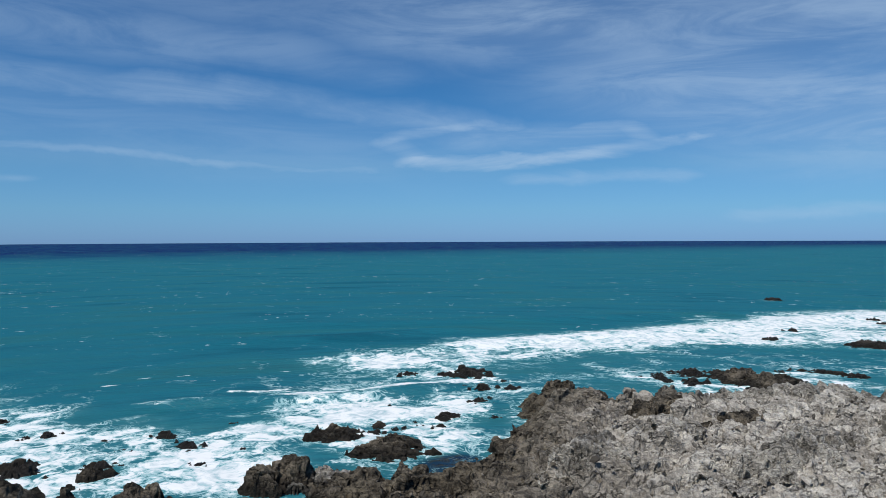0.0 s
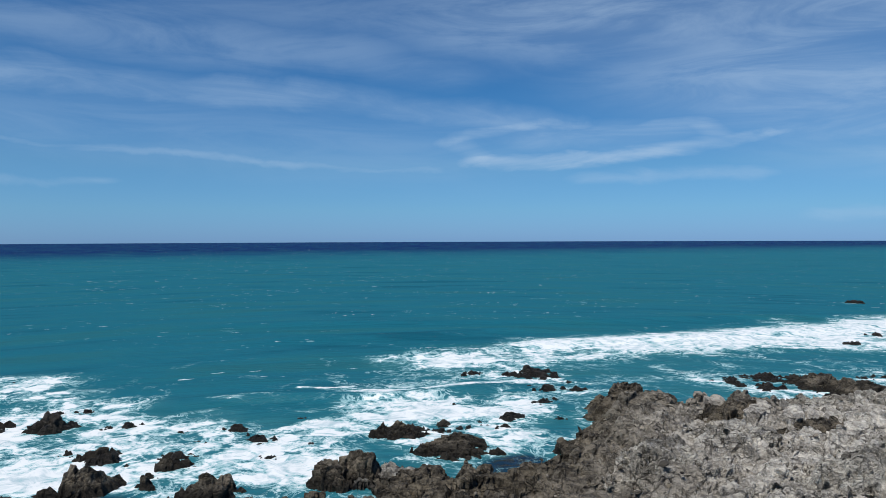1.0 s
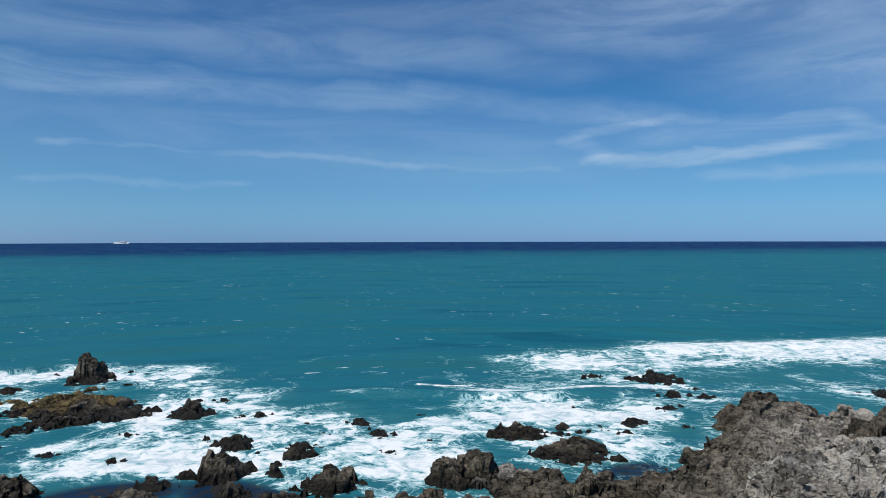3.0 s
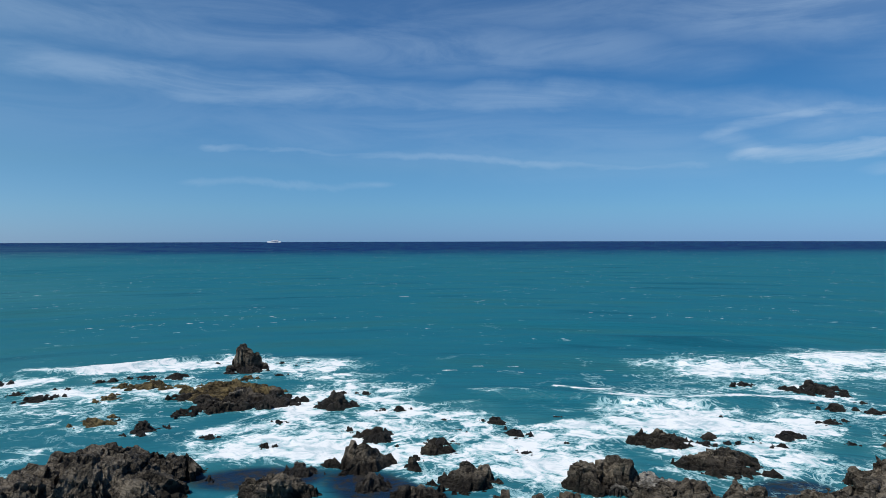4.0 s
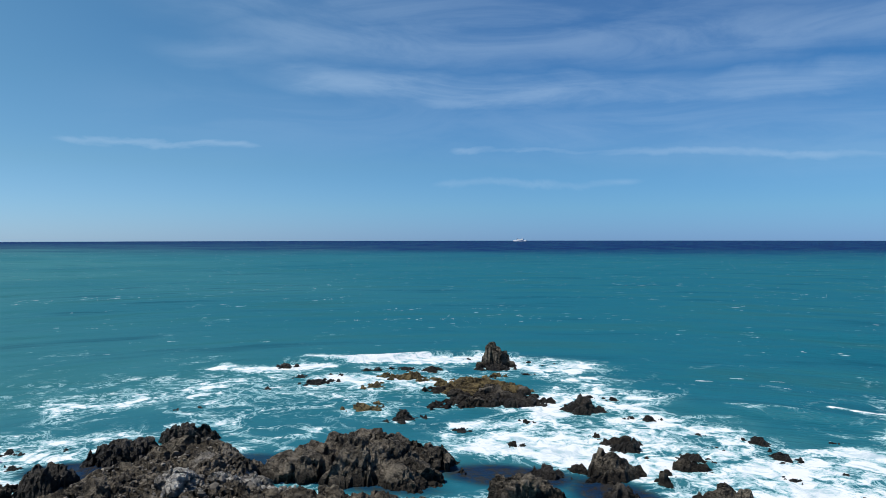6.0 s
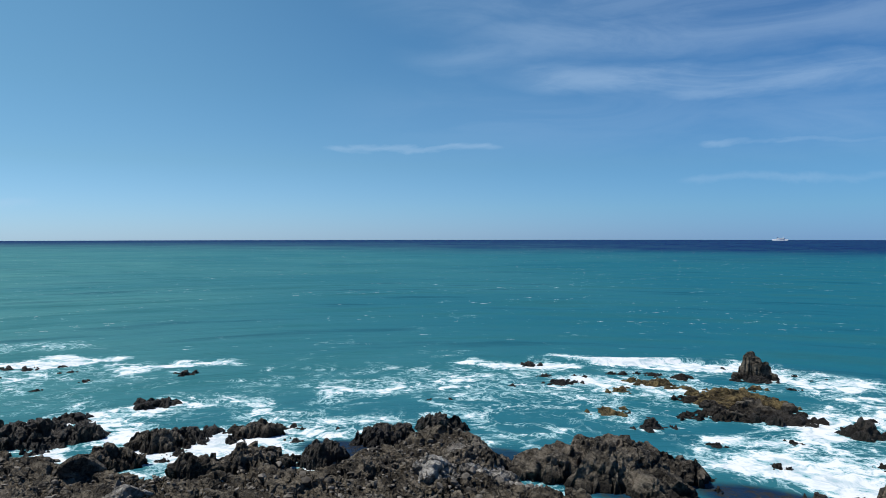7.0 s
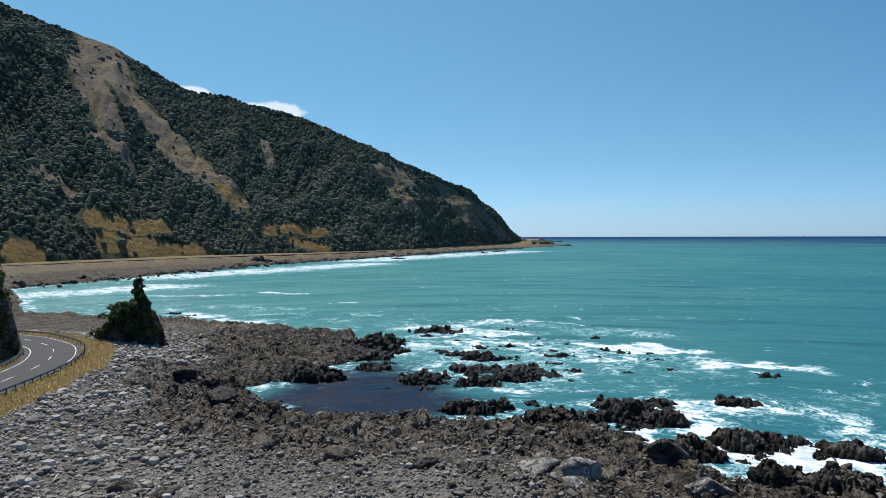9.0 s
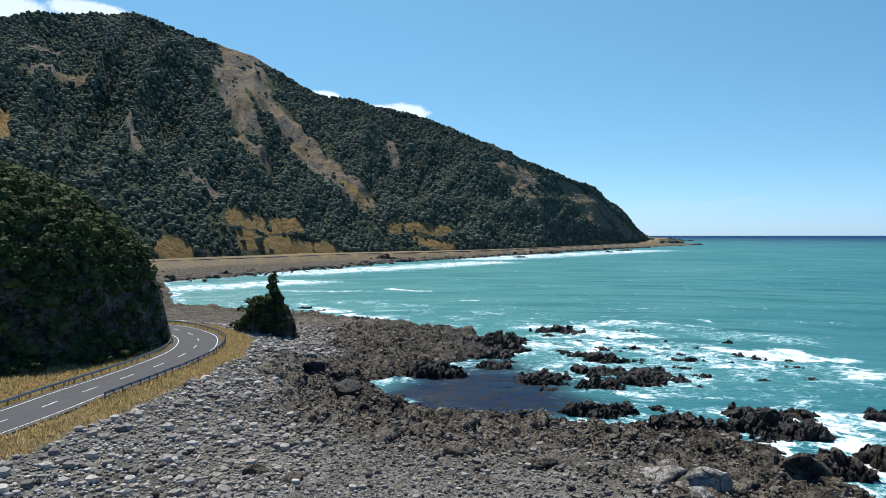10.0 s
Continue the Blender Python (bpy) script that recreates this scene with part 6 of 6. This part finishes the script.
def build_road():
    line = curve_through(ROAD, 1.0)
    v, f = ribbon(line, -4.3, 4.3, ROAD_Z, 0.5)
    road = tagged(new("road", mesh_from("road", v, f, ASPHALT, False)), "grey two-lane coastal road with white lines", "road", kind="structure")
    near = line[np.hypot(line[:, 0], line[:, 1]) < 260]
    for left in (3.45, -3.45):
        v, f = ribbon(near, left - 0.06, left + 0.06, ROAD_Z + 0.012, 0.006)
        ob = new("edge_line", mesh_from("edge_line", v, f, PAINT, False))
        ob.parent = road
    for k in range(0, len(near) - 4, 8):
        v, f = ribbon(near[k:k + 4], -0.07, 0.07, ROAD_Z + 0.012, 0.006)
        ob = new("centre_dash", mesh_from("centre_dash", v, f, PAINT, False))
        ob.parent = road


def guard_rail(left, lo, hi):
    """Galvanised W-beam on posts along one side of the road."""
    line = curve_through(ROAD, 0.5)
    line = line[lo:hi]
    d = np.gradient(line, axis=0)
    d /= np.linalg.norm(d, axis=1)[:, None]
    nrm = np.stack([-d[:, 1], d[:, 0]], 1)
    thing = tagged(new("guard_rail"), "galvanised steel guard rail on posts beside the road", "guard rail", "guard rails along the road")
    base = line + nrm * left
    face = -0.04 if left > 0 else 0.04
    prof = np.array([(0, 0.42), (face, 0.47), (face, 0.53), (0, 0.58), (face, 0.63), (face, 0.69), (0, 0.74)])
    n, k = len(base), len(prof)
    v = np.concatenate([np.c_[base + nrm * o, np.full(n, ROAD_Z + z)] for o, z in prof])
    a, b = np.meshgrid(np.arange(k - 1), np.arange(n - 1), indexing="ij")
    f = np.stack([a * n + b, a * n + b + 1, a * n + n + b + 1, a * n + n + b], -1).reshape(-1, 4)
    ob = new("beam", mesh_from("beam", v, f, STEEL, False))
    ob.parent = thing
    mod = ob.modifiers.new("thick", "SOLIDIFY")
    mod.thickness = 0.012
    bm = bmesh.new()
    box(bm, (0.10, 0.14, 1.1), Matrix.Translation((0, 0, 0.2)))
    bmesh.ops.bevel(bm, geom=bm.edges[:], offset=0.01, segments=1, affect="EDGES")
    me = bpy.data.meshes.new("post")
    bm.to_mesh(me)
    bm.free()
    me.materials.append(TIMBER)
    for i in range(0, n, 4):
        p = base[i] + nrm[i] * (0.10 if left > 0 else -0.10)
        post = new("post", me)
        post.parent = thing
        post.matrix_world = pose(p[0], p[1], ROAD_Z, 0, 0, math.degrees(math.atan2(d[i, 1], d[i, 0])))


build_road()
guard_rail(4.75, 40, 400)
guard_rail(-4.75, 172, 330)


def build_marker_post(x, y, z):
    thing = tagged(new("marker_post"), "slim white roadside marker post in dry grass", "marker post", "marker posts by the road")
    thing.matrix_world = pose(x, y, z)
    bm = bmesh.new()
    box(bm, (0.1, 0.04, 1.1), Matrix.Translation((0, 0, 0.5)))
    bmesh.ops.bevel(bm, geom=bm.edges[:], offset=0.008, segments=1, affect="EDGES")
    part("post", bm, PAINT, thing)
    bm = bmesh.new()
    box(bm, (0.08, 0.045, 0.12), Matrix.Translation((0, 0, 0.9)))
    part("reflector", bm, STEEL, thing, "grey reflector band")


build_marker_post(-87.6, -105.0, ROAD_Z - 0.2)
build_marker_post(-60.5, -92.6, ROAD_Z - 0.2)


# ---- boulders on the shore ----
def boulder(x, y, wide, deep, high, turn, mat, seed):
    z = float(coast(np.array([x]), np.array([y]))[0][0])
    rng = np.random.default_rng(seed)
    p, f = lump(rng, 4, (wide * 0.56, deep * 0.56, high * 0.8))
    p[:, 2] += high - p[:, 2].max()
    ob = new("boulder", mesh_from("boulder", p, f, mat, True))
    ob.matrix_world = pose(x, y, z - 0.1, 0, 0, turn)
    label, cat = ROCK_LABELS[mat.name]
    tagged(ob, label if mat is GREY else "dark brown broken boulder lying on the shore rock", cat if mat is GREY else "boulder", "boulders on the shore")


boulder(-66.3, -26.0, 2.6, 1.9, 0.9, 111, BROWN, 900)
boulder(-66.3, -21.2, 2.0, 1.5, 0.8, 108, BROWN, 901)
boulder(-66.3, -35.2, 3.2, 2.2, 1.3, 118, BROWN, 902)
boulder(-78.2, -16.8, 3.5, 2.5, 1.3, 102, BROWN, 903)
boulder(-51.0, -49.1, 2.1, 1.5, 1.0, 134, BROWN, 904)
boulder(-50.9, -44.6, 2.0, 1.4, 0.8, 132, BROWN, 905)
boulder(-58.1, -52.1, 1.8, 1.2, 0.6, 132, GREY, 906)
boulder(-61.1, -54.8, 1.6, 1.1, 0.6, 132, GREY, 907)
boulder(-79.4, -3.7, 3.8, 2.7, 1.6, 92, BROWN, 908)
boulder(-71.5, -15.5, 4.5, 3.2, 1.3, 102, GREY, 909)
boulder(-70.2, -10.8, 3.5, 2.5, 1.5, 98, GREY, 910)
boulder(-69.9, 0.6, 3.7, 2.6, 1.5, 89, GREY, 911)
boulder(-65.4, -1.4, 2.0, 1.4, 0.9, 91, GREY, 912)
boulder(-75.2, -15.8, 1.4, 1.0, 0.6, 102, GREY, 913)
boulder(-85.9, -65.0, 5.0, 3.5, 2.1, 127, DARK, 914)
boulder(-95.3, -78.8, 4.7, 3.3, 1.9, 130, DARK, 915)
boulder(-66.7, -11.1, 2.4, 1.7, 1.0, 99, GREY, 916)


# ---- loose stones, scattered blocks and grass ----
def shore_points(rng, n, r1, r2, a1, a2):
    a, r = np.radians(rng.uniform(a1, a2, n)), np.sqrt(rng.uniform(r1 * r1, r2 * r2, n))
    x, y = -np.sin(a) * r, np.cos(a) * r
    return x, y, coast(x, y)


def scatter(name, x, y, z, s, mat, rng, label, flat=0.62, kind_of="rocks"):
    """Loose angular stones of sizes s, each turned and broken in its own way, joined."""
    b, bf = BALLS[1]
    n = len(x)
    v = b[None] * (1 + rng.uniform(-0.36, 0.36, (n, len(b), 1))) * np.stack([s, s * rng.uniform(0.55, 0.95, n), s * flat * rng.uniform(0.6, 1.25, n)], 1)[:, None]
    a, t = rng.uniform(0, 6.283, n)[:, None], rng.uniform(-0.6, 0.6, n)[:, None]
    vx, vz = v[..., 0] * np.cos(t) - v[..., 2] * np.sin(t), v[..., 0] * np.sin(t) + v[..., 2] * np.cos(t)
    v = np.stack([vx * np.cos(a) - v[..., 1] * np.sin(a), vx * np.sin(a) + v[..., 1] * np.cos(a), vz], -1) + np.stack([x, y, z], 1)[:, None]
    f = bf[None] + len(b) * np.arange(n)[:, None, None]
    return tagged(new(name, mesh_from(name, v.reshape(-1, 3), f.reshape(-1, 3), mat, False)), label, kind_of, kind="stuff")


def build_blocks():
    rng = np.random.default_rng(61)
    for name, mat, a1, a2, count, label in (("shore_rubble", RUBBLE, 62, 150, 34000, "broken grey and dark brown rubble covering the rocky shore"),
                                            ("platform_rubble", RUBBLE, -34, 62, 2600, "broken brown grey stones lying on the rock platform")):
        x, y, (h, edge, pale, shingle, grass, hollow, rocky) = shore_points(rng, count, 55, 175, a1, a2)
        road, side = line_distance(x, y, ROAD)
        h = np.where(hollow > 0.15, np.where(rng.random(len(x)) < 0.22, 0.02, -0.9), h)
        ok = (edge > -1.5) & (road > 12) & (grass < 0.1) & (h > -0.5) & (side < 0) & (rng.random(len(x)) < np.where(rocky > 0.3, 1, 0.3))
        x, y, h = x[ok], y[ok], h[ok]
        s = 0.15 * np.minimum(rng.pareto(2.8, len(x)) + 1, 3.6)
        scatter(name, x, y, h + 0.25 * s, s, mat, rng, label)
    # low black rocks along the far shore of the bay
    pick = np.array([(-246, -302), (-374, -316), (-500, -328), (-700, -314), (-1150, -282)], float)
    line = curve_through(pick, 1.0)
    i = rng.integers(0, len(line), 1500)
    x, y = line[i, 0] + rng.normal(0, 7, 1500), line[i, 1] - 4 + rng.normal(0, 8, 1500)
    s = 0.7 * np.minimum(rng.pareto(2.2, 1500) + 1, 5)
    scatter("far_shore_rocks", x, y, 0.5 + 0.2 * s, s, DARK, rng, "low black rocks strewn along the far shore", 0.5)


def build_stones():
    rng = np.random.default_rng(62)
    x, y, (h, edge, pale, shingle, grass, hollow, rocky) = shore_points(rng, 54000, 56, 185, 92, 153)
    road, side = line_distance(x, y, ROAD)
    ok = (shingle > 0.35) & (grass < 0.3) & (edge > 1.0) & (side < 0) & (road > 8)
    x, y, h, road = x[ok], y[ok], h[ok], road[ok]
    big = np.where(road < 34, 1.25, 0.8)
    s = 0.105 * np.minimum(rng.pareto(2.6, len(x)) + 1, 4.5) * big
    order = np.argsort(np.hypot(x + 52, y + 52))
    b, bf = BALLS[1]
    shapes = []
    for k in range(8):
        v = b * (1 + rng.uniform(-0.22, 0.22, (len(b), 1))) * (1, 0.75, 0.55)
        shapes.append(mesh_from("stone", v, bf, STONE_ONE, False))
    beach = tagged(new("shingle_beach"), "bank of loose grey shingle stones below the road", "shingle", kind="structure")
    for i in order[:300]:
        ob = new("stone", shapes[i % 8])
        ob.parent = beach
        ob.matrix_basis = pose(x[i], y[i], h[i] + 0.15 * s[i], 0, 0, (i * 47) % 360) @ Matrix.Diagonal((s[i] * 1.3, s[i] * 1.3, s[i] * 1.3, 1))
    for low, mat, name in ((False, STONE, "loose_stones"), (True, DARK_STONE, "dark_stones")):
        pieces = []
        for i in order[300:]:
            if (road[i] > 30 + 12 * math.sin(x[i] * 0.11) + 5 * math.sin(y[i] * 0.4)) != low:
                continue
            v = turned(b * (1 + rng.uniform(-0.25, 0.25, (len(b), 1))) * (1, 0.78, 0.74) * s[i] * 1.2, rng.uniform(0, 360))
            pieces.append((v + (x[i], y[i], h[i] + 0.3 * s[i]), bf))
        v, f = gather(pieces)
        ob = new(name, mesh_from(name, v, f, mat, False))
        tagged(ob, kind="stuff")
        ob.parent = beach


def build_grass():
    rng = np.random.default_rng(63)
    x, y, (h, edge, pale, shingle, grass, hollow, rocky) = shore_points(rng, 60000, 60, 190, 120, 156)
    road, side = line_distance(x, y, ROAD)
    _, nose = nose_height(x, y)
    ok = (grass > 0.4) & (road < 24) & (nose < 1)
    x, y, h = x[ok], y[ok], h[ok]
    n, blades = len(x), 5
    a = rng.uniform(0, 6.28, n * blades)
    c = np.repeat(np.stack([x, y, h], 1), blades, 0) + np.stack([rng.normal(0, 0.16, n * blades), rng.normal(0, 0.16, n * blades), np.full(n * blades, -0.05)], 1)
    tall = rng.uniform(0.25, 0.7, n * blades)
    lean = np.stack([np.cos(a), np.sin(a)], 1) * (tall * rng.uniform(0.15, 0.6, n * blades))[:, None]
    w = np.stack([-np.sin(a), np.cos(a)], 1) * 0.05
    v = np.stack([np.c_[c[:, :2] - w, c[:, 2]], np.c_[c[:, :2] + w, c[:, 2]], np.c_[c[:, :2] + lean, c[:, 2] + tall]], 1).reshape(-1, 3)
    f = np.arange(len(v)).reshape(-1, 3)
    tagged(new("dry_grass", mesh_from("dry_grass", v, f, STRAW, False)), "dry golden grass along the road verge", "grass", kind="stuff")


# ---- driftwood ----
def build_driftwood(x, y, turn, long, thick, seed):
    """A bleached log, bent and tapered, with a snapped side branch."""
    rng = np.random.default_rng(seed)
    thing = tagged(new("driftwood"), "bleached grey driftwood log lying on the shingle", "driftwood", "driftwood on the shingle")
    z = float(coast(np.array([x]), np.array([y]))[0][0])
    thing.matrix_world = pose(x, y, z + 0.22, 0, 2, turn)

    def limb(name, start, way, size, thin):
        t = np.linspace(0, 1, 12)
        line = np.array(start) + np.outer(t, way) + np.c_[0 * t, 0.12 * np.sin(t * 5 + seed), 0.06 * np.sin(t * 7)]
        a = np.arange(8) * math.pi / 4
        rad = (size * (1 - thin * t))[:, None] * (1 + rng.uniform(-0.15, 0.15, (12, 8)))
        side = np.array((-way[1], way[0], 0.0)) / max(math.hypot(way[0], way[1]), 1e-6)
        v = line[:, None] + rad[..., None] * (np.cos(a)[None, :, None] * side + np.sin(a)[None, :, None] * np.array((0, 0, 1.0)))
        i, j = np.meshgrid(np.arange(11), np.arange(8), indexing="ij")
        q = (j + 1) % 8
        f = np.stack([i * 8 + j, i * 8 + q, i * 8 + 8 + q, i * 8 + 8 + j], -1).reshape(-1, 4)
        ends = np.array([(0, 3, 2, 1), (0, 5, 4, 3), (0, 7, 6, 5), (88, 89, 90, 91), (88, 91, 92, 93), (88, 93, 94, 95)])
        ob = new(name, mesh_from(name, v.reshape(-1, 3), np.vstack([f, ends]), BLEACHED, True))
        ob.parent = thing

    limb("trunk", (-long / 2, 0, 0), (long, 0, 0), thick, 0.6)
    limb("branch", (long * 0.1, 0, 0.02), (long * 0.22, long * 0.12, 0.25), thick * 0.5, 0.7)


# ---- ship on the horizon ----
def build_ship():
    az = radians(39.3)
    thing = tagged(new("ship"), "white ferry with several decks on the far horizon", "ship")
    thing.matrix_world = pose(-math.sin(az) * 4300, math.cos(az) * 4300, 0, 0, 0, 39.3 - 40)
    bm = bmesh.new()
    box(bm, (96, 14, 8), Matrix.Translation((0, 0, 3)))
    for v in bm.verts:
        if v.co.x > 40:
            v.co.y *= 0.15
            v.co.x += 5 if v.co.z > 3 else -3
    bmesh.ops.bevel(bm, geom=bm.edges[:], offset=0.4, segments=1, affect="EDGES")
    part("hull", bm, WHITE_HULL, thing)
    for k, (x, w, z, name) in enumerate(((-2, 62, 8.2, "deck_house"), (4, 44, 11.2, "upper_deck"), (20, 12, 14, "bridge"))):
        bm = bmesh.new()
        box(bm, (w, 11 - k, 3), Matrix.Translation((x, 0, z)))
        bmesh.ops.bevel(bm, geom=bm.edges[:], offset=0.3, segments=1, affect="EDGES")
        deck = part(name, bm, WHITE_HULL, thing)
        bm = bmesh.new()
        box(bm, (w * 0.9, 11.2 - k, 0.9), Matrix.Translation((x, 0, z + 0.3)))
        part("window_band", bm, GLASS_DARK, deck, "dark band of ship windows")
    bm = bmesh.new()
    bmesh.ops.create_cone(bm, cap_ends=True, segments=12, radius1=2.6, radius2=2.0, depth=6, matrix=pose(-18, 0, 14.5, -8, 0, 0))
    part("funnel", bm, BLUE_HULL, thing, "dark blue funnel")
    bm = bmesh.new()
    bmesh.ops.create_cone(bm, cap_ends=True, segments=6, radius1=0.5, radius2=0.2, depth=8, matrix=pose(20, 0, 19))
    part("mast", bm, WHITE_HULL, thing)


build_driftwood(-47.3, -52.0, 160, 5.0, 0.13, 4)
build_driftwood(-50.5, -56.5, 25, 2.4, 0.09, 5)
build_ship()
build_blocks()
build_grass()
build_stones()
